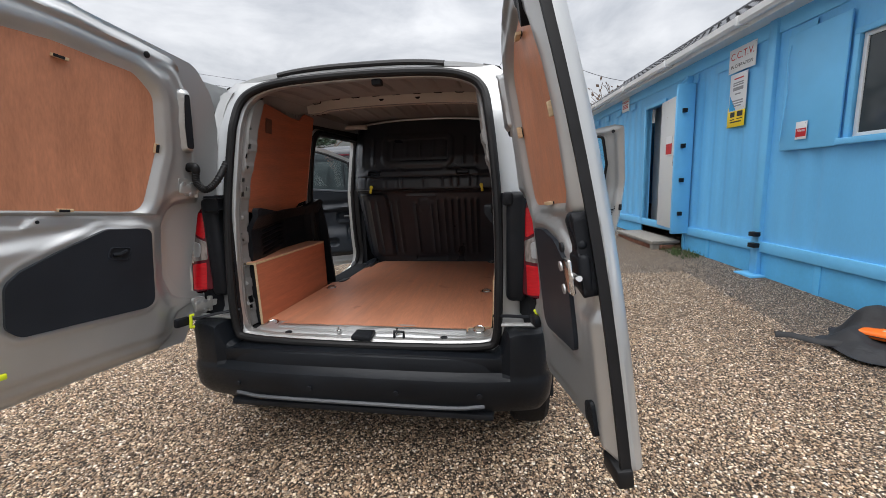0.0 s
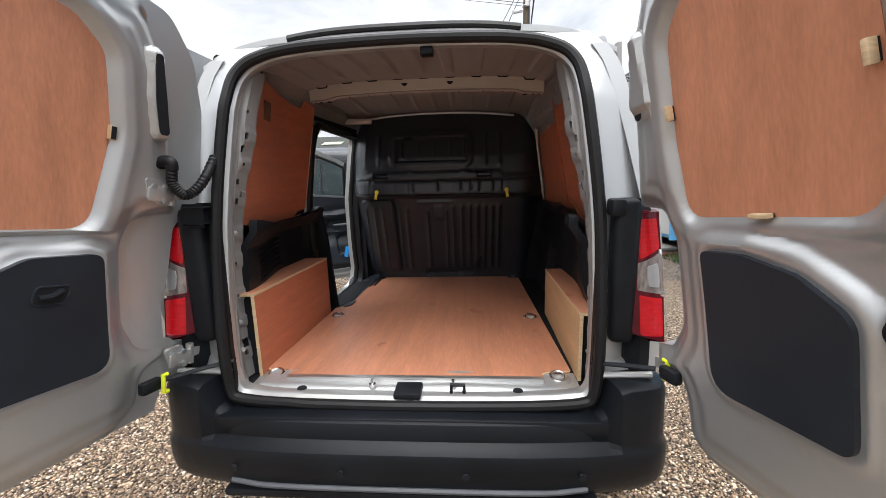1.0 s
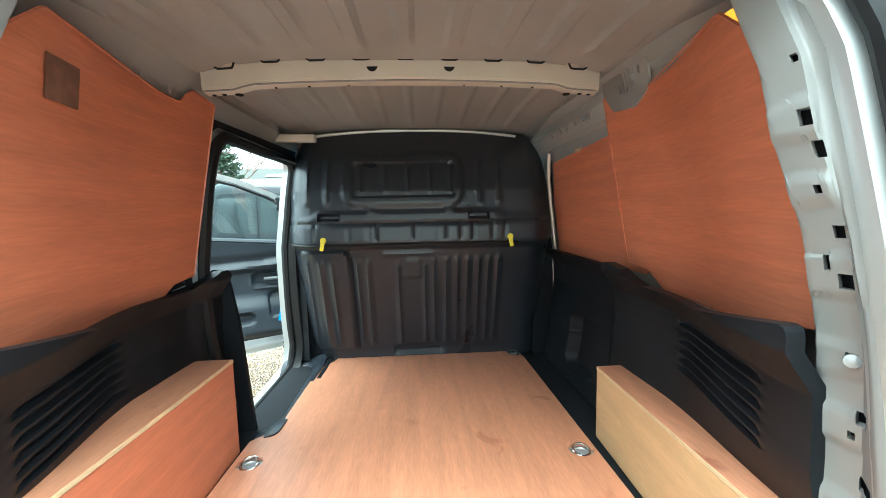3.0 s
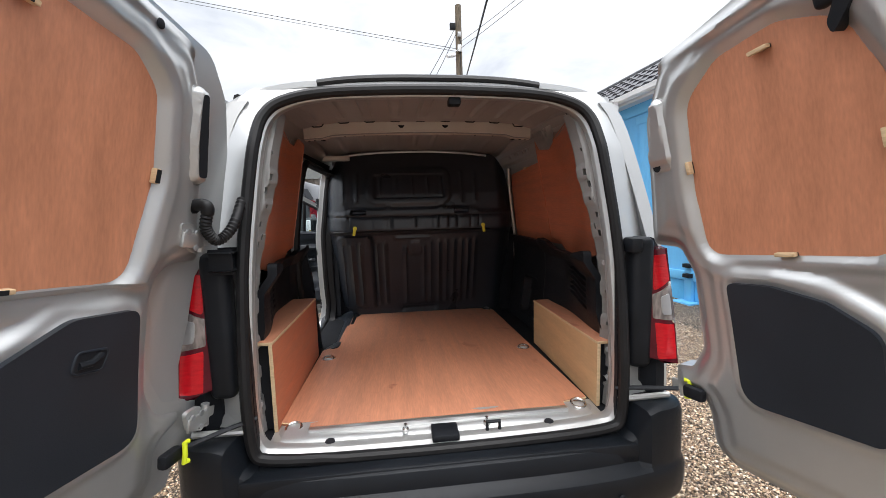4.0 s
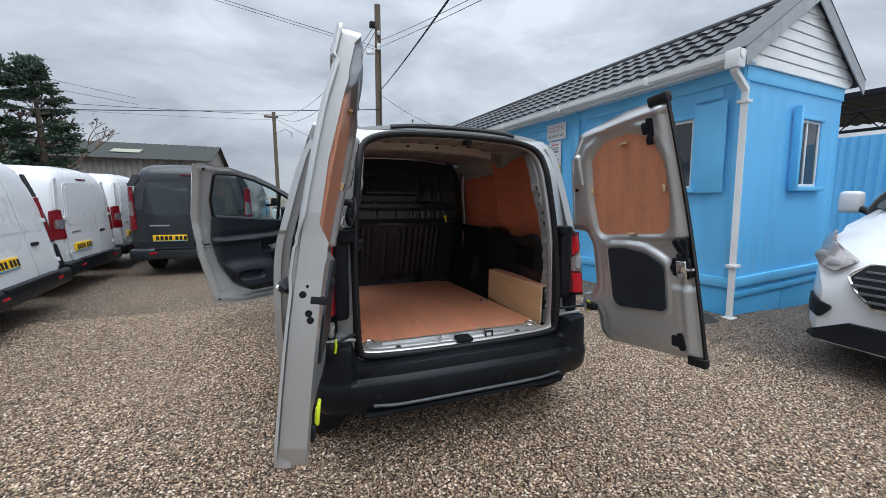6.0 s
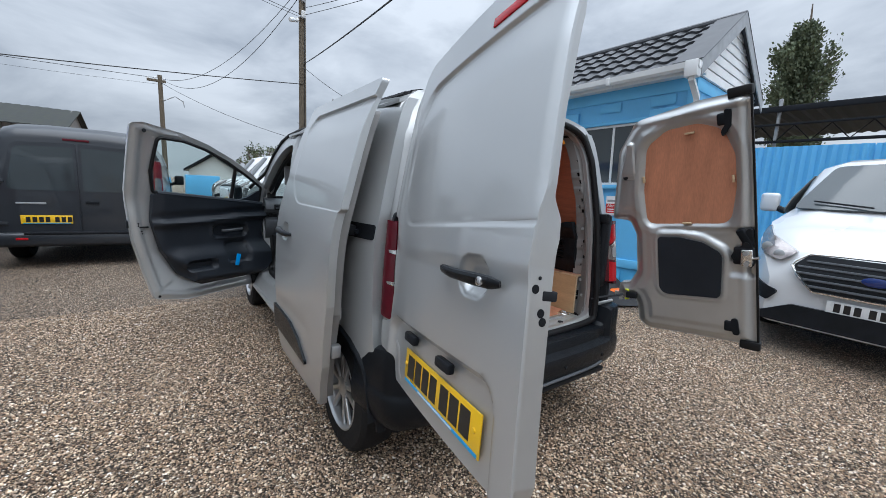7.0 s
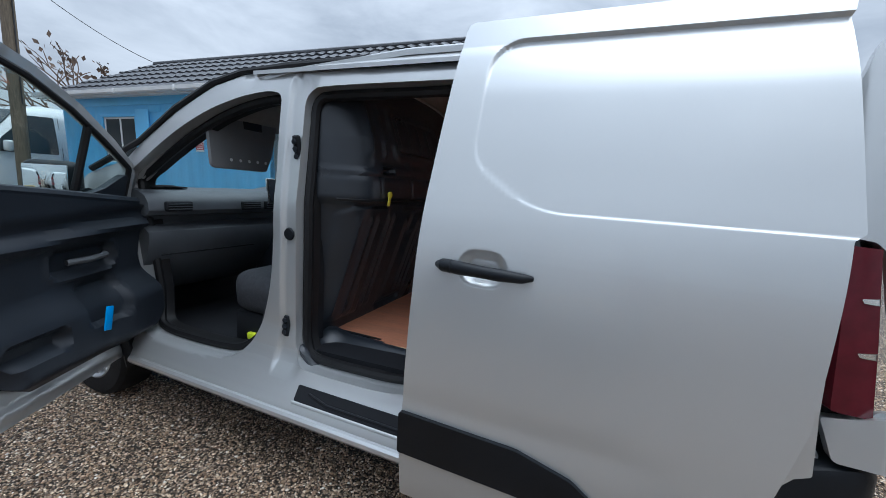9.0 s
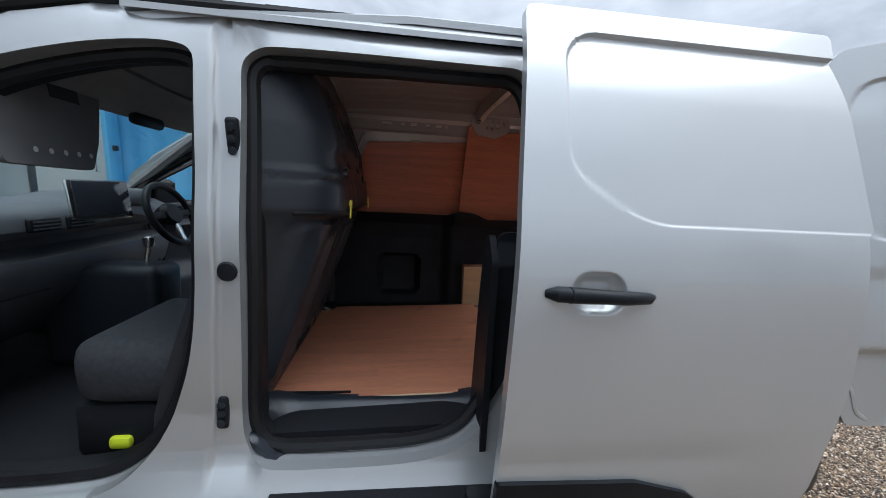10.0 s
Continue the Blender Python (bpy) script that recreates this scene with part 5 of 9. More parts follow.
# ---- opened rear doors ----
class Leaf:
    """An open rear door: a patch between four corners, with depth towards the door's inside."""

    def __init__(self, hb, ht, tb, tt, width, height, outside):
        self.c = [Vector(p) for p in (hb, ht, tb, tt)]
        self.w, self.h, self.o = width, height, Vector(outside).normalized()

    def __call__(self, u, v, d=0.0):
        s, t = u / self.w, v / self.h
        hb, ht, tb, tt = self.c
        p = (hb * (1 - t) + ht * t) * (1 - s) + (tb * (1 - t) + tt * t) * s
        bow = 0.030 * math.sin(math.pi * min(1, max(0, t))) + 0.012 * math.sin(math.pi * min(1, max(0, s)))
        return p + self.o * (bow - d)

    def place(self, u, v, d=0.0):
        """x along the width, y up, z to the outside."""
        x = (self(u + 0.01, v, d) - self(u - 0.01, v, d)).normalized()
        y = (self(u, v + 0.01, d) - self(u, v - 0.01, d)).normalized()
        z = x.cross(y)
        y = z.cross(x)
        m = Matrix((x, y, z)).transposed().to_4x4()
        m.translation = self(u, v, d)
        return m


def eased_line(pts, n):
    """A smooth curve through the given places, n steps to each stretch."""
    out = []
    ext = [pts[0]] + pts + [pts[-1]]
    for a, b, c, d in zip(ext, ext[1:], ext[2:], ext[3:]):
        for k in range(n):
            t = k / n
            out.append(0.5 * (2 * b + (c - a) * t + (2 * a - 5 * b + 4 * c - d) * t * t + (3 * b - a - 3 * c + d) * t ** 3))
    return out + [pts[-1]]


def rim_of(loop):
    """A function that gives the distance from a place on a panel to the nearest edge of an outline."""
    a = np.array([q[:2] for q in loop])
    e = np.roll(a, -1, axis=0) - a
    n = np.maximum(1e-9, (e * e).sum(1))

    def gap(u, v):
        d = np.array((u, v)) - a
        k = np.clip((d * e).sum(1) / n, 0.0, 1.0)
        r = d - e * k[:, None]
        return float(np.sqrt((r * r).sum(1).min()))
    return gap


# the wide door's lower card
WIDE_CARD = rounded([(0.715, 0.262, 0.04), (0.715, 0.395, 0.05), (0.675, 0.433, 0.05), (0.545, 0.497, 0.12), (0.43, 0.549, 0.08), (0.268, 0.546, 0.03), (0.258, 0.222, 0.05), (0.68, 0.228, 0.04)], 0.04, 6)


# the plywood windows of the two doors
WIDE_PLY = [(0.29, 0.617, 0.06), (0.835, 0.620, 0.03), (0.850, 0.85, 0.2), (0.838, 1.03, 0.06), (0.785, 1.092, 0.07), (0.60, 1.112, 0.3), (0.335, 1.106, 0.06), (0.262, 1.055, 0.06), (0.238, 0.86, 0.2)]
NARROW_PLY = [(0.225, 0.620, 0.05), (0.640, 0.624, 0.06), (0.668, 0.80, 0.2), (0.668, 0.945, 0.10), (0.622, 1.072, 0.10), (0.500, 1.118, 0.12), (0.335, 1.112, 0.10), (0.222, 1.045, 0.08), (0.205, 0.80, 0.2)]


# the narrow door's lower card
NARROW_CARD = rounded([(0.285, 0.541, 0.02), (0.40, 0.542, 0.05), (0.52, 0.518, 0.07), (0.612, 0.462, 0.05), (0.600, 0.230, 0.03), (0.300, 0.212, 0.06)], 0.03, 6)


def rear_door(leaf, outline, ply, card, label, wide, skin_outline=None):
    W, H = leaf.w, leaf.h

    def skin(u, v):
        sd = rect_in(u, v, 0.066, W + 0.3, 0.598, 1.128, 0.13) if wide else rect_in(u, v, 0.10, W - 0.06, H * 0.50, H * 0.945, 0.11)
        r = 0.004 * (1 - step(-0.010, 0.002, sd)) + 0.0018 * ridge(sd, -0.014, 0.005, 1.0, 0.005)
        if wide:
            # the top overhangs the pressed field, and a soft shoulder runs under it and up the hinge side
            r += 0.008 * (1 - step(-0.010, 0.001, sd)) * step(0.98, 1.11, v)
            r -= 0.007 * (1 - step(-0.045, 0.012, rect_in(u, v, -0.02, W + 0.4, 0.484, 1.9, 0.17)))
        if wide:
            pd = rect_in(u, v, 0.06, W - 0.10, -0.1, 0.25, 0.07)
            r += 0.030 * (1 - step(-0.02, 0.012, pd))
            bowl = rect_in(u, v, 0.595, 0.741, 0.422, 0.53, 0.052)
            r += 0.026 * (1 - step(-0.030, 0.0, bowl)) + 0.003 * (1 - step(-0.003, 0.002, bowl))
        r += 0.02 * (step(-0.05, -0.09, u) if wide else step(0.025, 0.0, u))
        if wide:
            r += 0.010 * step(W - 0.02, W, u) * step(0.62, 0.70, v)
        else:
            r += 0.043 * step(W - 0.05, W, u)
        return r
    door = part("rear_door", slab([skin_outline or outline], leaf, skin, lambda u, v: 0.045 - (0.045 - 0.008 - skin(u, v)) * (step(0.850, 0.860, u) if wide else 0.0), 0.012 if wide else 0.014, 0.012 if wide else 0.014, cuts_u=[0.585 + 0.005 * i for i in range(34)] + [0.845, 0.850, 0.855, 0.860] if wide else (), cuts_v=[0.412 + 0.005 * i for i in range(27)] + [0.585 + 0.003 * i for i in range(8)] + [1.112 + 0.003 * i for i in range(8)] if wide else ()), M_SILVER, van, label, angle=38)

    line = WIDE_PLY if wide else NARROW_PLY
    hole = rounded(line, 0.04, 6)
    to_ply, to_edge, to_card = rim_of(hole), rim_of(outline), rim_of(WIDE_CARD if wide else NARROW_CARD)

    def inner(u, v):
        # a bevelled frame round the plywood, a bead round the card and a low flange along the outer edge
        g, e, c = to_ply(u, v), to_edge(u, v), to_card(u, v)
        r = 0.062 + 0.024 * step(0.002, 0.040, g) + 0.005 * ridge(g, 0.060, 0.016, 1.0, 0.018)
        r += 0.006 * ridge(c, 0.015, 0.014, 1.0, 0.012)
        # the lower free edge of the wide leaf keeps its full depth
        low = 1 - step(0.74, 0.80, u) * step(0.68, 0.62, v) if wide else 1.0
        r -= (0.024 * (1 - step(0.006, 0.046, e)) + 0.007 * (1 - step(0.060, 0.095, e))) * low
        if wide:
            r -= 0.028 * step(0.26, 0.15, u) * step(0.68, 0.60, v)
        if wide:
            # rim round the card, the swept shelf over it and the stepped recess above
            top_line = lerp([(0.25, 0.585), (0.445, 0.566), (0.609, 0.540), (0.74, 0.515), (0.80, 0.52)], u)
            low_line = lerp([(0.25, 0.565), (0.445, 0.545), (0.532, 0.507), (0.609, 0.484), (0.716, 0.474), (0.80, 0.50)], u)
            low_line = min(low_line, top_line - 0.042)
            shelf = 0.026 * step(low_line, top_line, v)
            shelf += 0.010 * step(0.549, 0.560, v) * step(-0.006, 0.006, u - 0.655 + 0.95 * (v - 0.553))
            r -= shelf * (1 - step(0.590, 0.606, v)) * step(0.815, 0.795, u) * step(0.20, 0.26, u)
            r += 0.007 * ridge(u, 0.788, 0.010, 1.0, 0.005) * step(0.37, 0.38, v) * step(0.512, 0.505, v)
        else:
            # the pressed step that runs over the card and on to the lock
            r -= 0.018 * step(0.026, 0.050, c) * step(0.335, 0.375, v) * step(0.25, 0.33, u) * (1 - step(0.575, 0.605, v))
        r += 0.012 * ridge(v, H * 0.965, 0.03, 1.0, 0.012)
        r += 0.006 * ridge(u, W - 0.075, 0.03, 1.0, 0.016)
        return r
    cu, cv = (ply[0] + ply[1]) / 2, (ply[2] + ply[3]) / 2
    part("inner_frame", slab([outline, hole], leaf, lambda u, v: 0.0452 - (0.034 * step(0.854, 0.862, u) if wide else 0.0), inner, 0.0065, 0.0065), M_SILVER_IN, door, "painted inner door frame", angle=38)
    pb = rounded([(cu + (q[0] - cu) * 1.04, cv + (q[1] - cv) * 1.04) + tuple(q[2:]) for q in line], 0.04, 6)
    part("plywood_panel", slab([pb], leaf, 0.050, 0.064, 0.1, 0.1), M_PLY_DOOR, door, "reddish-brown plywood window panel")
    cb = WIDE_CARD if wide else NARROW_CARD
    part("door_card", slab([cb], leaf, 0.086, 0.099, 0.06, 0.06), M_CABIN, door, "black lower door card")
    for u, v, w, h in (((ply[0] + ply[1]) / 2, ply[2] - 0.004, 0.035, 0.008), (ply[0] - 0.004, (ply[2] + ply[3]) / 2, 0.010, 0.03), (ply[0] * 0.45 + ply[1] * 0.55, ply[3] - 0.03, 0.035, 0.008)) + (() if wide else ((ply[1] - 0.002, (ply[2] + ply[3]) / 2 - 0.03, 0.008, 0.03),)):
        m = leaf.place(u, v, 0.075)
        part("panel_clip", moved(box(-w * 0.62, w * 0.62, -h * 0.62, h * 0.62, -0.006, 0.010, 0.002), m), M_EDGE, door, "pale plywood retaining block")
        part("clip_plate", moved(box(-w * (0.25 if w > h else 0.6), w * 0.6, -h * 0.55, h * 0.55, -0.0085, -0.0062), m), M_DARK, door)
    # raised hinge-side stiffener
    st_line = rounded([(0.074, 0.868), (0.138, 0.866), (0.158, 0.98), (0.168, 1.115), (0.112, 1.122), (0.090, 1.0)] if wide else [(0.063, 0.868), (0.156, 0.862), (0.163, 0.90), (0.150, 1.08), (0.132, 1.096), (0.098, 1.09), (0.082, 1.0), (0.060, 0.93)], 0.022)
    to_st = rim_of(st_line)
    stiff = part("hinge_stiffener", slab([st_line], leaf, 0.06, lambda u, v: 0.082 + 0.020 * step(0.002, 0.014, to_st(u, v)) - (0.0 if wide else 0.010 * step(0.915, 0.895, v)), 0.008, 0.01), M_SILVER_IN, door, angle=50)
    if wide:
        part("stiffener_slot", slab([rounded([(0.090, 0.888), (0.122, 0.886), (0.140, 0.98), (0.150, 1.098), (0.128, 1.102), (0.108, 1.0)], 0.013)], leaf, 0.098, 0.1035, 0.03, 0.03), M_DARK, stiff)
    # hinges
    for v in (H * 0.49, H * 0.13):
        m = leaf.place((0.088 if v > 0.3 else 0.03) if wide else (0.085 if v > 0.3 else 0.10), v if v < 0.3 else (0.715 if wide else 0.692), 0.06)
        hg = bmesh.new()
        box(-0.03, 0.05, -0.022, 0.022, -0.036, -0.022, 0.006, bm=hg)
        tube([(-0.035, -0.035, -0.02), (-0.035, 0.035, -0.02)], 0.012, 10, bm=hg)
        box(-0.075, -0.03, -0.016, 0.016, -0.026, -0.014, 0.004, bm=hg)
        hinge = part("hinge", moved(hg, m), M_SILVER_IN, door, "painted steel hinge")
        part("hinge_plate", moved(slab([rounded([(-0.02, -0.045), (0.045, -0.012), (0.06, 0.045), (0.0, 0.045)], 0.012)], lambda x, y, d: (x, y, -d), 0.016, 0.030), m), M_SILVER_IN, hinge)
        for du, dw in ((0.0, -0.02), (0.0, 0.022), (0.036, 0.022)):
            part("hinge_bolt", lathe([(0.009, 0), (0.009, 0.006), (0.0, 0.008)], 8, m=m @ Matrix.Translation((du, dw, -0.032)) @ Matrix.Rotation(math.pi, 4, "X")), M_STEEL, hinge)
    return door, inner


L = Leaf((-1.515, 1.625, 0.615), (-1.325, 1.645, 1.85), (-1.675, 0.705, 0.67), (-1.435, 0.85, 1.985), 0.90, 1.25, (-1, 0.13, 0.16))
LEFT_OUT = rounded([(0.13, 0.03, 0.05), (0.19, 0.0, 0.05), (0.848, 0.0, 0.03), (0.868, 0.06, 0.03), (0.870, 0.42), (0.869, 0.52), (0.873, 0.64), (0.878, 0.70), (0.879, 1.215, 0.02), (0.55, 1.25), (0.16, 1.215, 0.10), (0.06, 1.06, 0.10), (0.022, 0.70, 0.03), (0.02, 0.65, 0.02), (0.12, 0.625, 0.05), (0.165, 0.55, 0.05), (0.165, 0.33, 0.05), (0.12, 0.25, 0.04), (0.03, 0.225, 0.02), (0.03, 0.15, 0.02), (0.11, 0.12, 0.03)], 0.03, 5)
left_door, left_inner = rear_door(L, LEFT_OUT, (0.24, 0.85, 0.617, 1.11), (0.20, 0.70, 0.13, 0.545), "wide silver rear door, swung open, with number plate and handle", True,
                      rounded([(0.105, -0.005, 0.02), (0.86, 0.0, 0.03), (0.887, 0.06, 0.03), (0.888, 0.353), (0.886, 0.50), (0.893, 0.615), (0.901, 0.68, 0.03), (0.90, 1.22, 0.02), (0.55, 1.25), (0.25, 1.243), (0.06, 1.236, 0.10), (-0.038, 1.14, 0.10), (-0.084, 0.995, 0.10), (-0.090, 0.80), (-0.086, 0.655, 0.02), (-0.01, 0.635, 0.03), (0.016, 0.60, 0.02), (0.034, 0.46), (0.063, 0.34, 0.04), (0.058, 0.225, 0.02), (0.0, 0.205), (-0.066, 0.193, 0.01), (-0.034, 0.086, 0.02), (0.065, 0.088, 0.03)], 0.03, 5))
# outside handle
hm = L.place(0.668, 0.475, 0.0)
hb = bmesh.new()
tube([(-0.135, 0.004, 0.012), (-0.12, 0.004, 0.022), (-0.06, 0.001, 0.034), (0.0, 0.0, 0.037), (0.06, -0.001, 0.036), (0.115, -0.002, 0.026), (0.135, -0.003, 0.012)], 0.0, 12, bm=hb, radii=[0.010, 0.016, 0.018, 0.018, 0.020, 0.019, 0.010], flat=0.75)
handle = part("door_handle", moved(hb, hm), M_BUMPER, left_door, "black pull handle with lock barrel")
part("lock_barrel", lathe([(0.011, 0.0), (0.011, 0.006), (0.008, 0.007), (0.0, 0.006)], 18, m=hm @ Matrix.Translation((0.097, -0.002, 0.043))), M_CHROME, handle)
# number plate with bars for its marks
pm = L.place(0.488, 0.108, 0.026)
plate = part("number_plate", moved(box(-0.262, 0.262, -0.058, 0.058, 0.0, 0.004, 0.0012), pm), M_PLATE, left_door, "yellow number plate with dark bars")
for x, w in ((-0.205, 0.028), (-0.142, 0.024), (-0.082, 0.024), (-0.022, 0.024), (0.055, 0.026), (0.118, 0.026), (0.182, 0.027)):
    part("plate_bar", moved(box(x - w, x + w, -0.036, 0.042, 0.0045, 0.0055), pm), M_PLATEINK, plate)
part("plate_strip", moved(box(-0.255, 0.255, -0.057, -0.047, 0.0045, 0.0052), pm), M_BLUEBAR, plate, "blue strip")
part("plate_strip_print", moved(box(-0.13, 0.12, -0.0545, -0.0495, 0.0054, 0.0058), pm), M_PALEBAR, plate)
for x in (-0.25, 0.232):
    part("plate_screw", lathe([(0.008, 0.004), (0.007, 0.008), (0.0, 0.009)], 12, m=pm @ Matrix.Translation((x, 0.005, 0))), M_PLATE, plate)
for u in (0.29, 0.55):
    lm = L.place(u, 0.215, 0.022)
    part("plate_lamp", moved(box(-0.045, 0.045, -0.016, 0.016, 0.0, 0.026, 0.008), lm), M_BLACK, left_door, "black number plate lamp housing")
# edge details of the wide door
part("high_brake_light", moved(box(-0.128, 0.128, -0.015, 0.015, -0.004, 0.005, 0.004), L.place(0.703, 1.166, -0.0065)), M_REDLENS, left_door, "red high-level brake light strip")
# flat dark patch paints the shade of a recess into the card
pull_line = rounded([(0.345, 0.475, 0.012), (0.418, 0.482, 0.012), (0.432, 0.440, 0.014), (0.36, 0.432, 0.014)], 0.012, 4)
pull = part("card_pull", slab([pull_line], L, 0.098, 0.1005, 0.02, 0.02), M_DARK, left_door, "flat dark patch drawn as a recessed pull")
part("pull_rim", tube([L(u, v, 0.100) for u, v in pull_line], 0.0028, 6, closed=True), M_CABIN, pull)
part("pull_grip", tube([L(0.365, 0.466, 0.101), L(0.39, 0.455, 0.104), L(0.415, 0.455, 0.101)], 0.008, 8), M_BLACK, pull)
for u, v, r in ((0.807, 0.486, 0.011), (0.615, 0.574, 0.006), (0.74, 0.538, 0.006), (0.772, 0.536, 0.013), (0.805, 0.585, 0.007), (0.30, 1.19, 0.012)):
    part("drain_plug", lathe([(r, 0.0), (r * 0.8, 0.0015), (0.0, 0.002)], 14, m=L.place(u, v, left_inner(u, v) + 0.001) @ Matrix.Rotation(math.pi, 4, "X")), M_DARK, left_door)
for u, v, d, r in ((0.8693, 0.4755, 0.036, 0.0105), (0.8698, 0.4262, 0.058, 0.0105), (0.8700, 0.4083, 0.065, 0.0105), (0.8692, 0.4990, 0.046, 0.0045)):
    part("flange_plug", lathe([(r, -0.003), (r, 0.0012), (r * 0.6, 0.002), (0.0, 0.001)], 14, m=L.place(u, v, d) @ Matrix.Rotation(radians(90), 4, "Y")), M_BLACK, left_door, "round black plug in the door edge")
part("latch_mouth", moved(box(-0.020, 0.0022, -0.012, 0.012, -0.032, 0.014, 0.004), L.place(0.8693, 0.463, 0.072)), M_DARK, left_door)
part("bolt_tag", moved(box(-0.011, 0.011, -0.03, 0.03, -0.008, 0.008, 0.006), L.place(0.768, 0.105, 0.105)), M_YELLOW, left_door, "yellow-green release tag")
part("bolt_tag_arm", moved(box(-0.024, 0.024, -0.010, 0.010, -0.006, 0.006, 0.005), L.place(0.742, 0.128, 0.106)), M_YELLOW, left_door)
part("lower_latch", moved(box(-0.04, 0.03, -0.022, 0.025, -0.02, 0.01, 0.008), L.place(0.775, 0.062, 0.085)), M_BLACK, left_door)
hose = eased_line([Vector(L(0.093, 0.811, 0.075)), Vector(L(0.093, 0.811, 0.115)), Vector((-1.335, 1.55, 1.355)), Vector((-1.321, 1.58, 1.317)), Vector((-1.292, 1.62, 1.353)), Vector((-1.283, 1.69, 1.438))], 14)
part("wiring_hose", tube(hose, 0.0, 12, radii=[0.024 if i < 3 else (0.017 if i < 20 else (0.0165 if i % 2 else 0.0138)) for i in range(len(hose))]), M_RUBBER, van, "black corrugated wiring hose")

R = Leaf((0.19, 1.61, 0.61), (0.035, 1.64, 1.84), (0.345, 0.835, 0.655), (0.095, 0.975, 1.93), 0.77, 1.23, (1, 0.16, 0.16))
RIGHT_OUT = rounded([(0.168, 0.12, 0.03), (0.182, 0.015, 0.05), (0.235, -0.022, 0.05), (0.752, 0.0, 0.02), (0.752, 1.23, 0.02), (0.50, 1.235), (0.15, 1.20, 0.10), (0.04, 1.05, 0.10), (0.005, 0.70, 0.03), (0.005, 0.645, 0.02), (0.11, 0.632, 0.04), (0.150, 0.55, 0.05), (0.160, 0.32, 0.06), (0.118, 0.245, 0.03), (0.06, 0.235, 0.01), (0.055, 0.165, 0.01), (0.15, 0.16, 0.02)], 0.03, 5)
right_door, right_inner = rear_door(R, RIGHT_OUT, (0.205, 0.668, 0.622, 1.115), (0.28, 0.605, 0.195, 0.535), "narrow silver rear door, swung open, plywood panel inside", False)
part("edge_gasket", slab([rounded([(-0.01, 0.043), (1.235, 0.043), (1.235, 0.068), (-0.01, 0.068)], 0.006)], lambda v, d, e: R(0.752 + e + 0.003 * math.sin(d * 90), v, d), 0.0, 0.010, 0.1, 0.006), M_RUBBER, right_door, "black rubber edge seal")
part("seal_foot", moved(box(-0.07, 0.02, -0.035, 0.012, -0.02, 0.02, 0.008), R.place(0.748, 0.01, 0.06)), M_RUBBER, right_door)
part("seal_head", moved(box(-0.085, 0.016, -0.018, 0.03, -0.022, 0.022, 0.008), R.place(0.748, 1.225, 0.055)), M_RUBBER, right_door, "black rubber cap at the head of the edge seal")
# latch assembly on the free edge: backing plate, lever, lock plate with its claw
plate_out = rounded([(0.735, 0.60, 0.02), (0.748, 0.585, 0.02), (0.744, 0.50), (0.748, 0.425, 0.02), (0.742, 0.405, 0.02), (0.67, 0.425, 0.02), (0.648, 0.455, 0.02), (0.67, 0.495, 0.02), (0.70, 0.51, 0.02), (0.70, 0.57, 0.02)], 0.015, 4)
latch = part("latch_plate", slab([plate_out], R, 0.05, 0.097, 0.02, 0.02), M_BLACK, right_door, "black plastic latch assembly")
part("latch_lever", moved(box(-0.022, 0.022, -0.055, 0.045, -0.030, 0.0, 0.016, segs=4), R.place(0.708, 0.555, 0.10) @ Matrix.Rotation(radians(28), 4, "Z")), M_BUMPER, latch)
part("lever_pivot", lathe([(0.012, 0.0), (0.012, 0.006), (0.006, 0.008), (0.0, 0.008)], 14, m=R.place(0.722, 0.525, 0.130) @ Matrix.Rotation(math.pi, 4, "X")), M_DARK, latch)
part("latch_housing", moved(box(-0.055, 0.035, -0.045, 0.05, -0.028, 0.0, 0.014, segs=3), R.place(0.715, 0.458, 0.10)), M_BLACK, latch)
lock = part("lock_plate", moved(box(-0.024, 0.024, -0.043, 0.043, -0.012, 0.0, 0.010, segs=3), R.place(0.722, 0.458, 0.127)), M_CHROME, right_door, "bright metal lock plate")
for dv in (-0.026, 0.026):
    part("lock_screw", lathe([(0.012, 0.0), (0.012, 0.004), (0.006, 0.005), (0.0, 0.003)], 14, m=R.place(0.722, 0.458 + dv, 0.139) @ Matrix.Rotation(math.pi, 4, "X")), M_STEEL, lock)
part("lock_lever", moved(tube([(-0.02, 0, -0.016), (0.0, 0.0, -0.022), (0.03, -0.002, -0.022), (0.052, 0.003, -0.018)], 0.007, 8), R.place(0.722, 0.458, 0.13)), M_CHROME, lock)
for u, v in ((0.738, 0.585), (0.738, 0.50), (0.738, 0.42)):
    part("latch_bolt", lathe([(0.010, 0.0), (0.010, 0.004), (0.0, 0.006)], 12, m=R.place(u, v, 0.098) @ Matrix.Rotation(math.pi, 4, "X")), M_DARK, latch)
low = part("lower_latch", slab([rounded([(0.645, 0.13, 0.02), (0.675, 0.135, 0.02), (0.685, 0.05, 0.02), (0.655, 0.045, 0.02)], 0.01, 4)], R, 0.05, 0.095, 0.02, 0.02), M_BLACK, right_door, "black plastic lower latch")
part("latch_housing", moved(box(-0.03, 0.018, -0.03, 0.03, -0.03, 0.0, 0.010, segs=3), R.place(0.645, 0.088, 0.095)), M_BLACK, low)
top = part("upper_latch", slab([rounded([(0.635, 1.165, 0.01), (0.672, 1.16, 0.01), (0.668, 1.085, 0.02), (0.625, 1.04, 0.02), (0.618, 1.065, 0.02), (0.640, 1.10, 0.02)], 0.01, 4)], R, 0.05, 0.095, 0.02, 0.02), M_BLACK, right_door, "black plastic upper latch")
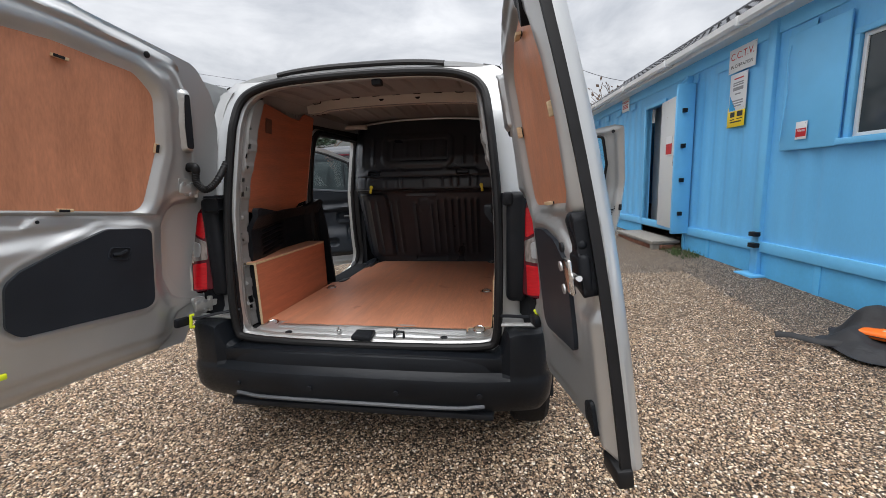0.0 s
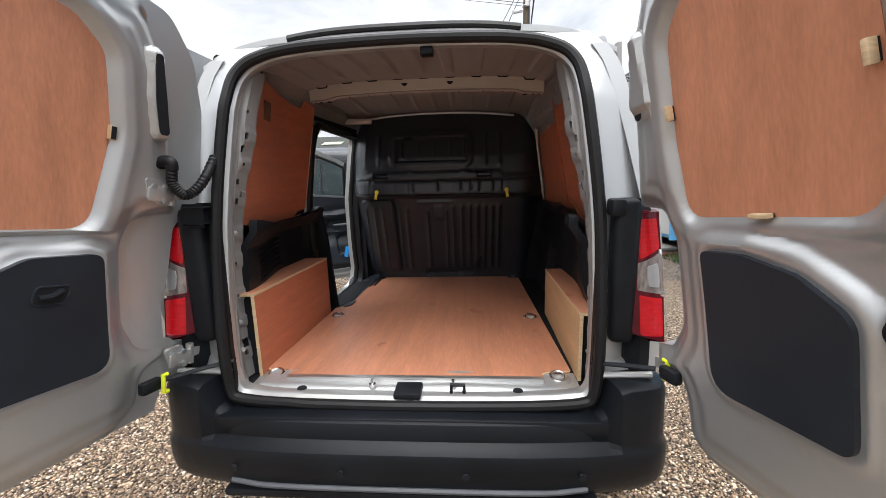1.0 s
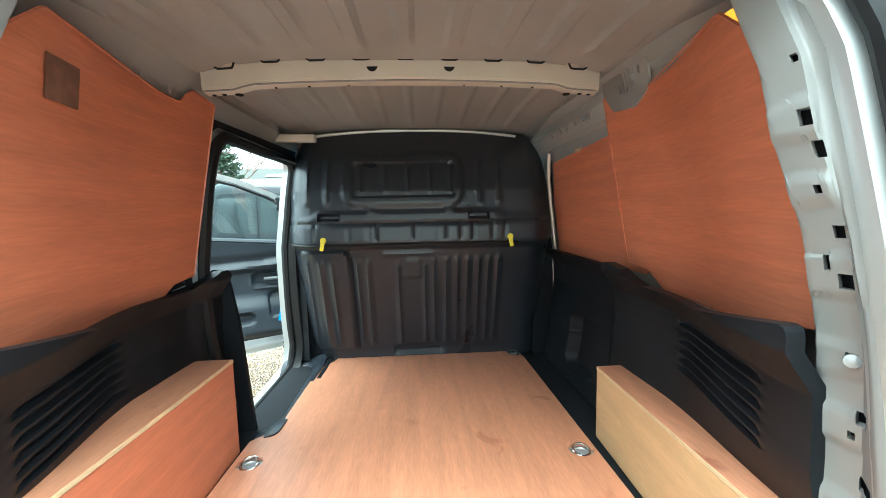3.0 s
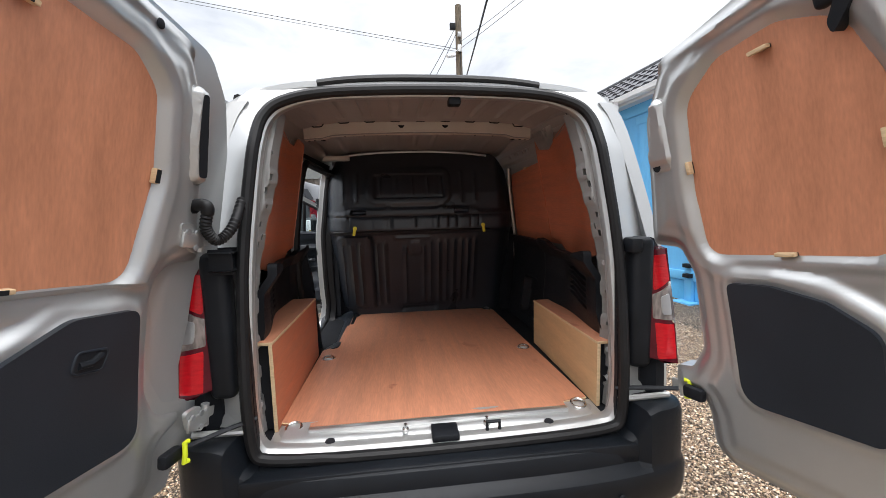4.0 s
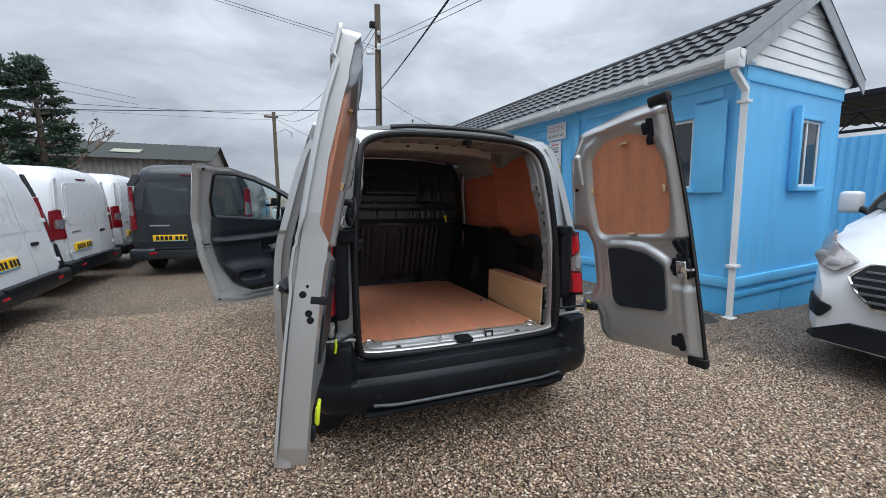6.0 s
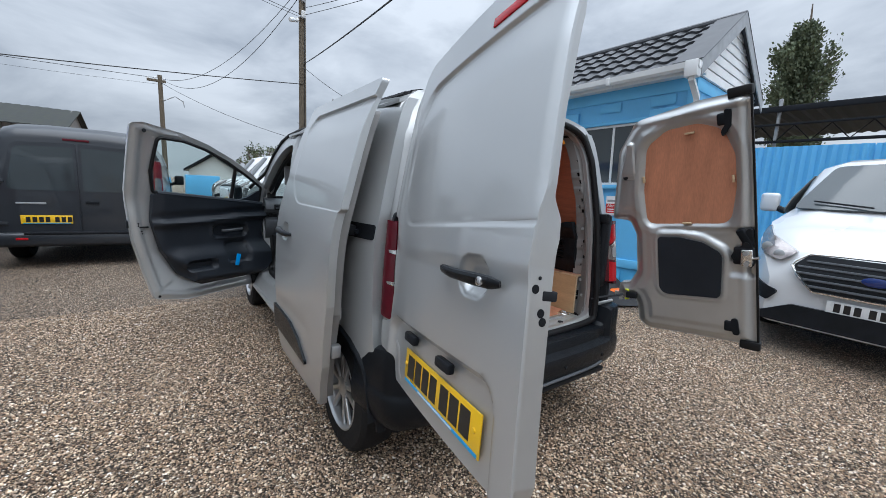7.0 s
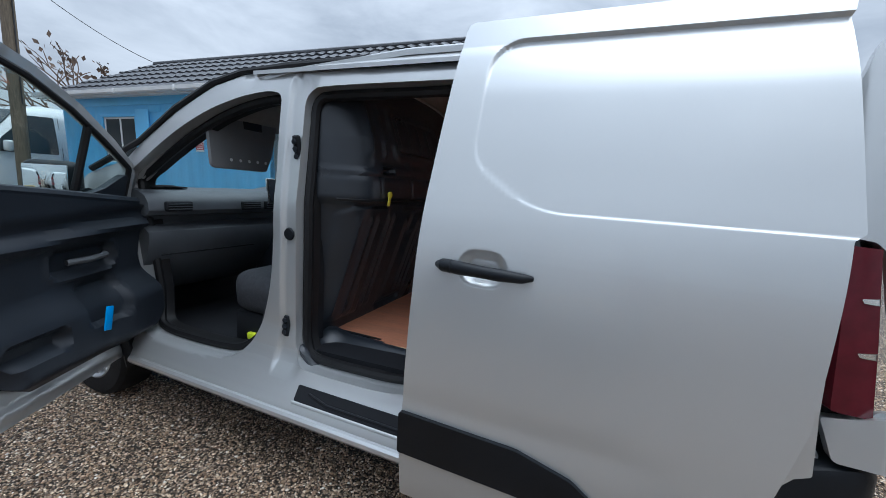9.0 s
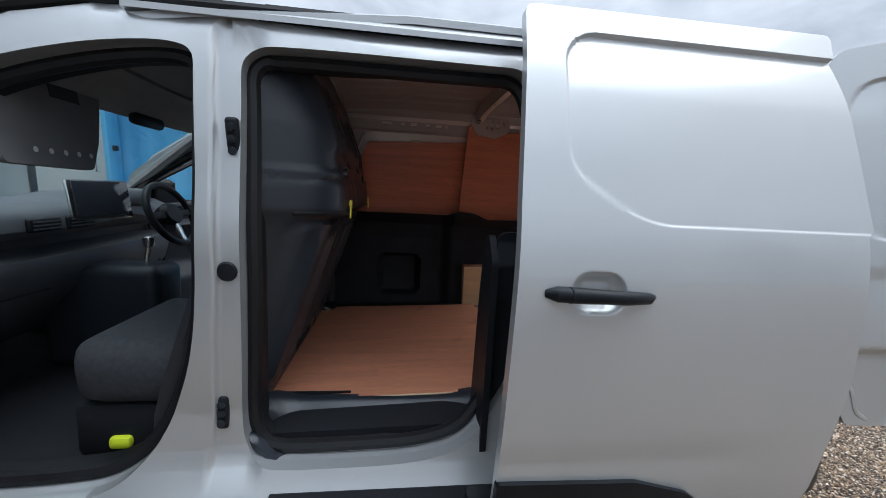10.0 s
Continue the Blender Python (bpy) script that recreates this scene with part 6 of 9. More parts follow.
part("latch_housing", moved(box(-0.03, 0.018, -0.03, 0.03, -0.034, 0.0, 0.010, segs=3), R.place(0.632, 1.122, 0.095)), M_BLACK, top)
part("drain_plug", lathe([(0.014, 0.0), (0.012, 0.003), (0.0, 0.0035)], 14, m=R.place(0.095, 0.892, 0.093) @ Matrix.Rotation(math.pi, 4, "X")), M_DARK, right_door)
# door checks
for leaf, sgn, door in ((L, -1, left_door), (R, 1, right_door)):
    cu, cv = (0.10, 0.115) if sgn < 0 else (0.095, 0.175)
    a, b = Vector((XC + sgn * 0.615, 1.63, 0.735)), leaf(cu, cv, 0.095)
    part("check_strap", tube([a, a.lerp(b, 0.5) + Vector((0, -0.004, 0.004)), b], 0.008, 8, flat=0.5), M_BLACK, van)
    part("check_tag", moved(tube([(-0.006, 0.028, -0.02), (0.008, 0.03, -0.02), (0.01, 0.0, -0.024), (0.008, -0.028, -0.02), (-0.008, -0.03, -0.02)], 0.007, 8), leaf.place(cu + 0.015, cv, 0.095)), M_YELLOW, door, "yellow door check tag")
    part("check_box", moved(box(-0.035, 0.03, -0.02, 0.02, -0.018, 0.01, 0.008), leaf.place(cu + 0.05, cv, 0.09)), M_BLACK, door)
    part("hinge_arm", tube([(XC + sgn * 0.62, 1.615, 0.70), (XC + sgn * 0.80, 1.60, 0.71)], 0.011, 8), M_SILVER_IN, van)

# ---- the sliding door, slid open ----
OUT = 0.118


def slide_fn(y, z, d):
    h = side_half(3.0, min(z, 1.735)) - 0.42 * max(0.0, z - 1.735) + OUT - d
    return (XC - h, y, z)


def slide_relief(y, z):
    # pressed window field, crease under it, shoulder below
    sd = rect_in(y, z, 1.5, 2.618, 1.259, 1.752, 0.10)
    ch = ((y - 2.625) / 0.17 - (z - 1.392) / 0.115) / 10.5
    k = 0.05
    hh = max(0.0, min(1.0, 0.5 + 0.5 * (sd - ch) / k))
    cut = ch * (1 - hh) + sd * hh + k * hh * (1 - hh)
    r = 0.0026 * (1 - step(-0.005, 0.002, cut)) + 0.012 * (1 - step(-0.008, 0.001, cut)) * step(1.58, 1.745, z)
    r += 0.005 * ridge(z, 0.655, 0.05, 1.0, 0.05) * step(2.0, 2.2, y)
    bowl = rect_in(y, z, 2.475, 2.615, 1.043, 1.145, 0.05)
    r += 0.024 * (1 - step(-0.028, 0.0, bowl)) + 0.003 * (1 - step(-0.003, 0.002, bowl))
    return r


SLIDE = rounded([(2.775, 0.285, 0.01), (2.755, 0.90, 0.02), (2.74, 1.30, 0.02), (2.712, 1.82, 0.03), (1.785, 1.828, 0.02), (1.80, 1.74, 0.02), (1.765, 1.27, 0.01), (1.785, 1.255, 0.01), (1.80, 0.85), (1.865, 0.55), (1.955, 0.36, 0.03), (2.0, 0.29, 0.02)], 0.01, 4)
slide = part("sliding_door", slab([SLIDE], slide_fn, slide_relief, 0.035, 0.0105, 0.0105, cuts_u=[2.465 + 0.004 * i for i in range(41)], cuts_v=[1.035 + 0.004 * i for i in range(31)] + [1.255 + 0.003 * i for i in range(10)] + [1.735 + 0.003 * i for i in range(9)]), M_SILVER, van, "silver sliding side door, slid back", angle=38)
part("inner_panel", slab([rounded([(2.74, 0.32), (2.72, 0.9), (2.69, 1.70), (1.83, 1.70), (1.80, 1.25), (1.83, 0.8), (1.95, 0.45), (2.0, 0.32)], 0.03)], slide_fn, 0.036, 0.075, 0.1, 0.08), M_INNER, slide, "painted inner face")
trim = rounded([(2.772, 0.47, 0.01), (2.768, 0.615, 0.012), (2.40, 0.605, 0.10), (2.25, 0.565, 0.08), (2.13, 0.475, 0.03), (2.13, 0.455, 0.01)], 0.02, 6)
part("side_moulding", slab([trim], slide_fn, -0.013, 0.01, 0.03, 0.02), M_BUMPER, slide, "black side protection moulding")
hb = bmesh.new()
pts = [(2.678, 1.092, 0.004), (2.655, 1.094, -0.012), (2.60, 1.094, -0.024), (2.545, 1.093, -0.028), (2.49, 1.091, -0.027), (2.43, 1.089, -0.018), (2.405, 1.088, 0.0)]
tube([slide_fn(*p) for p in pts], 0, 12, bm=hb, radii=[0.010, 0.019, 0.019, 0.017, 0.017, 0.014, 0.007])
sh = part("door_handle", hb, M_BUMPER, slide, "black pull handle")
part("handle_joint", tube([slide_fn(2.63, 1.094, -0.02), slide_fn(2.627, 1.094, -0.0195)], 0.0197, 12), M_DARK, sh)
part("rear_hinge_arm", box(XC - 0.985, XC - 0.885, 1.86, 2.02, 1.150, 1.198, 0.012), M_BLACK, slide)
part("lower_roller_arm", box(XC - 0.985, XC - 0.83, 2.72, 2.80, 0.385, 0.44, 0.012), M_BLACK, slide)
for z in (0.80, 0.62, 0.95):
    part("edge_latch", box(XC - 1.0, XC - 0.955, 1.845, 1.885, z - 0.03, z + 0.03, 0.008), M_STEEL, slide)

# ---- front doors, swung open ----
FRONT = rounded([(4.575, 0.33, 0.04), (4.62, 0.60), (4.65, 1.0), (4.69, 1.285, 0.02), (4.48, 1.43), (4.26, 1.55), (4.02, 1.65), (3.80, 1.71), (3.52, 1.75, 0.03), (3.445, 1.735, 0.02), (3.445, 1.25), (3.49, 0.85), (3.56, 0.55, 0.08), (3.61, 0.355, 0.05), (3.85, 0.305)], 0.03, 4)
FWIN = rounded([(4.60, 1.15, 0.03), (4.60, 1.30, 0.03), (4.40, 1.42), (4.20, 1.525), (4.0, 1.605), (3.82, 1.65), (3.63, 1.655, 0.04), (3.605, 1.40), (3.635, 1.23, 0.04)], 0.03, 5)


to_front, to_window = rim_of(FRONT), rim_of(FWIN)


def front_door(sgn, swing, label):
    hx, hy = XC + sgn * 0.88, 4.53
    turn = Matrix.Translation((hx, hy, 0)) @ Matrix.Rotation(radians(sgn * swing), 4, "Z") @ Matrix.Translation((-hx, -hy, 0))

    def fn(y, z, d):
        # the door in its closed place, then swung about its hinge
        return turn @ Vector((XC + sgn * (side_half(y, z) - d), y, z))
    def inner_frame(y, z):
        # thin outer flange, raised box section, a second step next to the card and the window
        e, w = to_front(y, z), to_window(y, z)
        r = 0.035 + 0.015 * step(1.2, 1.0, z)
        r -= 0.014 * (1 - step(0.008, 0.042, e))
        r -= 0.010 * step(0.062, 0.078, e) * step(0.02, 0.04, w)
        r -= 0.010 * (1 - step(0.018, 0.032, w))
        r += 0.006 * ridge(z - 0.62 * (y - 3.62), 0.42, 0.02, 1.0, 0.012) * (1 - step(0.50, 0.56, z)) * (1 - step(3.72, 3.80, y))
        return r

    door = part("front_door", slab([FRONT, FWIN], fn, 0.0, inner_frame, 0.016, 0.016), M_SILVER, van, label, angle=38)
    inner = rounded([(4.50, 0.44, 0.06), (4.62, 0.56, 0.05), (4.615, 0.72, 0.05), (4.57, 0.86), (4.60, 1.02), (4.60, 1.12, 0.02), (3.61, 1.225, 0.02), (3.60, 1.0), (3.66, 0.76, 0.06), (3.78, 0.54, 0.06), (3.95, 0.43, 0.05)], 0.03, 4)

    def card_fn(y, z):
        # belt, sloping arm rest, pull recess, lower bulge with its pocket
        arm = lerp([(3.6, 0.985), (4.05, 1.0), (4.3, 1.02), (4.6, 1.03)], y)
        r = 0.115 + 0.02 * step(arm + 0.05, arm + 0.10, z)
        r += 0.042 * ridge(z, arm - 0.005, 0.05, 1.0, 0.022)
        r -= 0.03 * (1 - step(-0.012, 0.012, rect_in(y, z, 4.08, 4.40, 0.845, 0.945, 0.04)))
        r += 0.012 * ridge(rect_in(y, z, 4.08, 4.40, 0.845, 0.945, 0.04), 0.02, 0.014, 1.0, 0.008)
        low = step(0.80, 0.66, z) * step(3.62, 3.80, y)
        r += 0.06 * low + 0.03 * low * step(4.30, 4.42, y)
        r -= 0.05 * (1 - step(-0.012, 0.012, rect_in(y, z, 3.82, 4.07, 0.575, 0.645, 0.03)))
        r -= 0.035 * (1 - step(-0.012, 0.012, rect_in(y, z, 4.18, 4.40, 0.60, 0.79, 0.05)))
        edge_in = min(step(0.42, 0.50, z), step(3.58, 3.68, y - 0.22 * step(0.8, 0.5, z)))
        return 0.06 + (r - 0.06) * (0.35 + 0.65 * edge_in)
    card = part("door_card", slab([inner], fn, 0.05, card_fn, 0.018, 0.018), M_CABIN, door, "charcoal moulded inner door card", angle=40)
    part("window_seal", tube([fn(p[0], p[1], 0.03) for p in FWIN], 0.013, 8, closed=True), M_RUBBER, door)
    g = part("window_glass", slab([FWIN], fn, 0.022, 0.026, 0.3, 0.2), M_GLASS, door, "clear window glass")
    g.visible_shadow = False
    part("quarter_light_post", tube([fn(4.30, 1.18, 0.03), fn(4.30, 1.47, 0.03)], 0.016, 8), M_RUBBER, door)
    part("grab_handle", tube([fn(4.37, 0.90, 0.10), fn(4.33, 0.905, 0.14), fn(4.24, 0.90, 0.145), fn(4.16, 0.895, 0.11)], 0.013, 8), M_DASH, door)
    part("window_edge_trim", tube([fn(4.58, 1.135, 0.10), fn(4.1, 1.185, 0.10), fn(3.64, 1.228, 0.08)], 0.022, 8), M_CABIN, door)
    # mirror
    mm = turn @ Matrix.Translation((XC + sgn * 1.065, 4.425, 1.222)) @ Matrix.Rotation(radians(sgn * -14), 4, "Z")
    mir = part("wing_mirror", moved(box(-0.105, 0.105, -0.05, 0.065, -0.09, 0.095, 0.045, segs=4), mm), M_BUMPER, door, "black wing mirror")
    part("mirror_glass", moved(box(-0.082, 0.082, -0.053, -0.047, -0.068, 0.074, 0.0025, segs=2), mm), M_MIRROR, mir)
    part("mirror_sail", slab([rounded([(4.59, 1.15), (4.59, 1.28), (4.46, 1.20), (4.34, 1.165)], 0.02)], fn, 0.0, 0.04, 0.1, 0.1), M_CABIN, door)
    part("mirror_arm", tube([mm @ Vector((-sgn * 0.10, 0.0, -0.06)), fn(4.42, 1.17, 0.0)], 0.03, 8), M_BUMPER, mir)
    part("door_check_arm", tube([fn(4.59, 0.97, 0.06), (XC + sgn * 0.80, 4.58, 0.98)], 0.012, 8), M_BLACK, door)
    for z in (0.62, 1.03):
        part("door_hinge", moved(box(-0.03, 0.03, -0.03, 0.03, -0.035, 0.035, 0.008), Matrix.Translation((hx - sgn * 0.01, hy + 0.01, z))), M_SILVER_IN, door)
    part("edge_plug", lathe([(0.015, 0), (0.012, 0.004), (0, 0.005)], 12, m=turn @ Matrix.Translation((XC + sgn * (side_half(3.52, 1.69) - 0.045), 3.53, 1.69)) @ Matrix.Rotation(radians(90 * -sgn), 4, "Y")), M_DARK, door)
    part("edge_latch", moved(box(-0.03, 0.0, -0.012, 0.012, -0.03, 0.03, 0.005), turn @ Matrix.Translation((XC + sgn * (side_half(3.5, 0.95) - 0.015), 3.478, 0.98))), M_BLACK, door)
    part("latch_slot", moved(box(-0.004, 0.004, -0.032, 0.032, -0.007, 0.007, 0.003), turn @ Matrix.Translation((XC + sgn * (side_half(3.565, 0.955) - 0.050), 3.565, 0.955))), M_DARK, door)
    for y, z in ((3.64, 0.375), (4.55, 0.42)):
        part("drain_plug", lathe([(0.011, 0), (0.009, 0.004), (0, 0.005)], 12, m=turn @ Matrix.Translation((XC + sgn * (side_half(y, z) - 0.048), y, z)) @ Matrix.Rotation(radians(90 * -sgn), 4, "Y")), M_DARK, door)
    for y, z in ((3.525, 0.985), (3.525, 0.968), (3.545, 0.925), (3.55, 0.905)):
        part("edge_bolt", lathe([(0.006, 0), (0.006, 0.004), (0, 0.005)], 8, m=turn @ Matrix.Translation((XC + sgn * (side_half(y, z) - 0.052), y, z)) @ Matrix.Rotation(radians(90 * -sgn), 4, "Y")), M_DARK, door)
    part("pocket_card", moved(box(-0.004, 0.004, -0.02, 0.02, -0.06, 0.05, 0.003), turn @ Matrix.Translation((XC + sgn * 0.74, 4.265, 0.625)) @ Matrix.Rotation(radians(-12), 4, "X")), M_BLUETAG, door, "bright blue tag in the door pocket")
    part("outer_moulding", slab([rounded([(4.5, 0.47), (4.5, 0.60), (3.6, 0.61), (3.66, 0.47)], 0.02)], fn, -0.013, 0.005, 0.1, 0.05), M_BUMPER, door)
    hd = bmesh.new()
    tube([fn(y, z, d) for y, z, d in ((3.82, 1.06, 0.0), (3.78, 1.06, -0.02), (3.68, 1.065, -0.028), (3.6, 1.068, -0.02), (3.57, 1.07, 0.0))], 0.016, 10, bm=hd)
    part("door_handle", hd, M_BUMPER, door)
    return door


front_door(-1, 63, "silver front passenger door, swung open")
front_door(1, 60, "silver driver's door, swung open")

# ---- cabin ----
def screen_fn(x, t, d):
    return (XC + x * (0.60 + 0.10 * t), 4.04 + 0.82 * t - 0.05 * x * x * (1 + t) + d * 0.5, 1.775 - 0.60 * t - 0.02 * x * x + d)


ws = part("windscreen", slab([[(-1, 0), (1, 0), (1, 1), (-1, 1)]], screen_fn, 0.0, 0.005, 0.2, 0.2), M_GLASS, van, "clear windscreen")
ws.visible_shadow = False
for sgn in (-1, 1):
    part("windscreen_pillar", tube([screen_fn(sgn * 1.03, t, -0.01) for t in (-0.02, 0.25, 0.5, 0.75, 1.0)], 0.034, 8), M_HEADLINE, van)
part("headliner", slab([rounded([(-0.62, 3.40), (0.62, 3.40), (0.60, 4.03), (-0.60, 4.03)], 0.05)], lambda x, y, d: (XC + x, y, roof_z(x, y) - 0.06 - d), 0, 0.02, 0.1, 0.1), M_HEADLINE, van)
part("windscreen_header", slab([rounded([(-0.60, 4.0), (0.60, 4.0), (0.58, 4.215, 0.06), (-0.58, 4.215, 0.06)], 0.03)], lambda x, y, d: (XC + x, y - 0.05 * (x / 0.6) ** 2, 1.712 - 0.115 * step(3.98, 4.26, y) - d), 0, 0.03, 0.06, 0.02), M_HEADLINE, van, "grey trim along the windscreen head")
part("bonnet", slab([rounded([(-0.80, 4.84), (0.80, 4.84), (0.76, 5.55), (0.60, 5.74), (-0.60, 5.74), (-0.76, 5.55)], 0.05)], lambda x, y, d: (XC + x, y, lerp([(4.8, 1.175), (5.3, 1.095), (5.6, 1.0), (5.8, 0.88)], y) - 0.06 * (abs(x) / 0.8) ** 4 - d), 0, 0.02, 0.15, 0.1), M_SILVER, van)
part("front_end", box(XC - 0.78, XC + 0.78, 5.55, 5.83, 0.30, 0.93, 0.10, segs=4), M_BUMPER, van)
dash = bmesh.new()
prof = [(4.86, 1.13), (4.80, 1.19), (4.66, 1.207), (4.50, 1.192), (4.44, 1.165), (4.415, 1.13), (4.412, 1.09), (4.43, 1.065), (4.50, 1.05), (4.515, 1.01), (4.46, 0.995), (4.425, 0.975), (4.42, 0.94), (4.45, 0.83), (4.54, 0.72), (4.66, 0.60), (4.80, 0.55)]
rows = []
for i in range(25):
    x = -0.77 + 1.54 * i / 24
    lift = 0.035 * math.exp(-((x - 0.36) / 0.16) ** 2)
    rows.append([dash.verts.new((XC + x, y + 0.03 * (x / 0.77) ** 2, z + (lift if z > 1.05 else 0))) for y, z in prof])
for a, b in zip(rows, rows[1:]):
    for k in range(len(prof) - 1):
        dash.faces.new((a[k], b[k], b[k + 1], a[k + 1]))
dash.faces.new(rows[0])
dash.faces.new(rows[-1][::-1])
part("dashboard", dash, M_DASH, van, "dark grey moulded dashboard")
part("glove_box_gap", tube([(XC + x, 4.445 + 0.03 * (x / 0.77) ** 2, 0.842) for x in (-0.70, -0.5, -0.3, -0.12)], 0.004, 6), M_DARK, van)
for x, y, z in ((-0.62, 4.428, 1.112), (-0.16, 4.412, 1.11), (0.02, 4.412, 1.11)):
    vent = part("air_vent", box(XC + x - 0.075, XC + x + 0.075, y - 0.012, y + 0.02, z - 0.028, z + 0.028, 0.012, segs=3), M_BLACK, van, "black air vent")
    for k in range(3):
        part("vent_slat", box(XC + x - 0.065, XC + x + 0.065, y - 0.016, y - 0.01, z - 0.017 + 0.014 * k, z - 0.012 + 0.014 * k), M_DASH, vent)
part("dash_tray", box(XC - 0.68, XC - 0.48, 4.56, 4.72, 1.203, 1.213, 0.01), M_DARK, van)
part("cup_tray_rim", tube([(XC - 0.58 + 0.05 * math.cos(a), 4.60 + 0.05 * math.sin(a), 1.214) for a in [2 * math.pi * k / 20 for k in range(20)]], 0.005, 6, closed=True), M_BLACK, van)
scr = part("touch_screen", box(-0.135, 0.135, -0.012, 0.012, -0.09, 0.09, 0.012), M_CHROME, van, "dashboard touch screen in a silver bezel", at=pose(XC + 0.10, 4.38, 1.205, -10, 0, -18))
part("screen_face", box(-0.118, 0.127, -0.0145, -0.0125, -0.072, 0.08, 0.001), M_SCREEN, scr)
part("instrument_hood", box(XC + 0.20, XC + 0.54, 4.40, 4.62, 1.16, 1.255, 0.04, segs=4), M_DASH, van)
sw = part("steering_wheel", tube([(0.185 * math.cos(a), 0.165 * math.sin(a), 0) for a in [2 * math.pi * k / 28 for k in range(28)]], 0.017, 10, closed=True), M_BLACK, van, "black steering wheel", at=pose(XC + 0.37, 4.22, 1.13, 66, 0, 0))
part("wheel_boss", moved(lathe([(0.0, 0.02), (0.06, 0.018), (0.075, -0.01), (0.06, -0.05), (0.0, -0.06)], 20), Matrix.Diagonal((1.1, 0.85, 1, 1))), M_BLACK, sw)
for a in (0, 180, 270):
    part("wheel_spoke", moved(box(0.05, 0.175, -0.018, 0.018, -0.012, 0.008, 0.006), Matrix.Rotation(radians(a), 4, "Z")), M_CHROME if a == 270 else M_BLACK, sw)
part("gear_console", box(XC + 0.03, XC + 0.27, 4.12, 4.62, 0.42, 0.905, 0.05, segs=4), M_CABIN, van)
part("gear_lever", tube([(XC + 0.165, 4.24, 0.89), (XC + 0.165, 4.225, 0.985)], 0.012, 8), M_CHROME, van)
part("gear_knob", lathe([(0.0, -0.035), (0.02, -0.03), (0.027, 0.0), (0.026, 0.02), (0.0, 0.03)], 16, m=Matrix.Translation((XC + 0.165, 4.222, 1.010))), M_CHROME, van)


def seat(x, w, nm):
    s = bmesh.new()
    box(x - w / 2, x + w / 2, 3.60, 4.02, 0.59, 0.785, 0.085, bm=s, segs=4)
    for v in s.verts:
        if v.co.z > 0.66:
            v.co.z += 0.03 * step(3.80, 4.0, v.co.y) + 0.015 * (abs(v.co.x - x) / (w / 2)) ** 4
    st = part(nm, s, M_FABRIC, van, "charcoal fabric seat", angle=60)
    part("seat_back", moved(box(-w / 2, w / 2, -0.07, 0.07, 0.0, 0.62, 0.06, segs=4), pose(x, 3.57, 0.66, 10, 0, 0)), M_FABRIC, st, angle=60)
    part("seat_base", box(x - w / 2 + 0.03, x + w / 2 - 0.03, 3.62, 4.02, 0.41, 0.60, 0.03), M_DARK, st)


seat(XC - 0.36, 0.58, "passenger_seat")
seat(XC + 0.37, 0.50, "driver_seat")
part("seat_belt_tag", box(XC - 0.64, XC - 0.60, 3.845, 3.91, 0.455, 0.495, 0.012), M_YELLOW, van, "yellow-green tag by the seat base")
vis = part("sun_visor", slab([rounded([(-0.25, -0.155), (0.11, -0.160), (0.17, -0.06), (0.215, 0.06), (0.24, 0.16), (-0.24, 0.16)], 0.03)], lambda x, z, d: (x, d, z), 0.0, 0.02, 0.1, 0.1), M_VISOR, van, "grey sun visor, folded down", at=pose(XC - 0.42, 4.13, 1.49, -8, 0, 4))
part("visor_label", box(-0.02, 0.11, -0.002, 0.0, 0.065, 0.125), M_SCREEN, vis)
for k in range(5):
    part("visor_print_dot", lathe([(0.0, 0.0012), (0.009, 0.001), (0.009, 0.0)], 12, m=Matrix.Translation((-0.13 + 0.06 * k, -0.0005, -0.11)) @ Matrix.Rotation(radians(90), 4, "X")), M_SIGNW, vis)
part("interior_mirror", box(XC + 0.02, XC + 0.24, 4.16, 4.20, 1.545, 1.60, 0.018), M_BLACK, van)


# ---- ground ----
def ground_z(x, y):
    return 0.08 * step(1.6, 3.1, x) * step(-3.0, 1.0, y) * (1 - step(14, 20, y)) * (1 - step(3.3, 5.0, x))


g = bmesh.new()
xs = [-400, -120, -40, -20, -10, -6, -4, -2, 0, 1, 1.5, 1.8, 2.1, 2.4, 2.7, 3.0, 3.3, 3.8, 4.4, 5, 6, 10, 20, 40, 120, 400]
ys = [-400, -100, -30, -12, -6, -4, -3, -2, -1, 0, 1, 2, 4, 6, 8, 10, 14, 17, 20, 30, 60, 150, 400]
grid = [[g.verts.new((x, y, ground_z(x, y))) for y in ys] for x in xs]
for i in range(len(xs) - 1):
    for j in range(len(ys) - 1):
        g.faces.new((grid[i][j], grid[i + 1][j], grid[i + 1][j + 1], grid[i][j + 1]))
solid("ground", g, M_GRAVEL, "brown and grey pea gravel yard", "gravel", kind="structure")


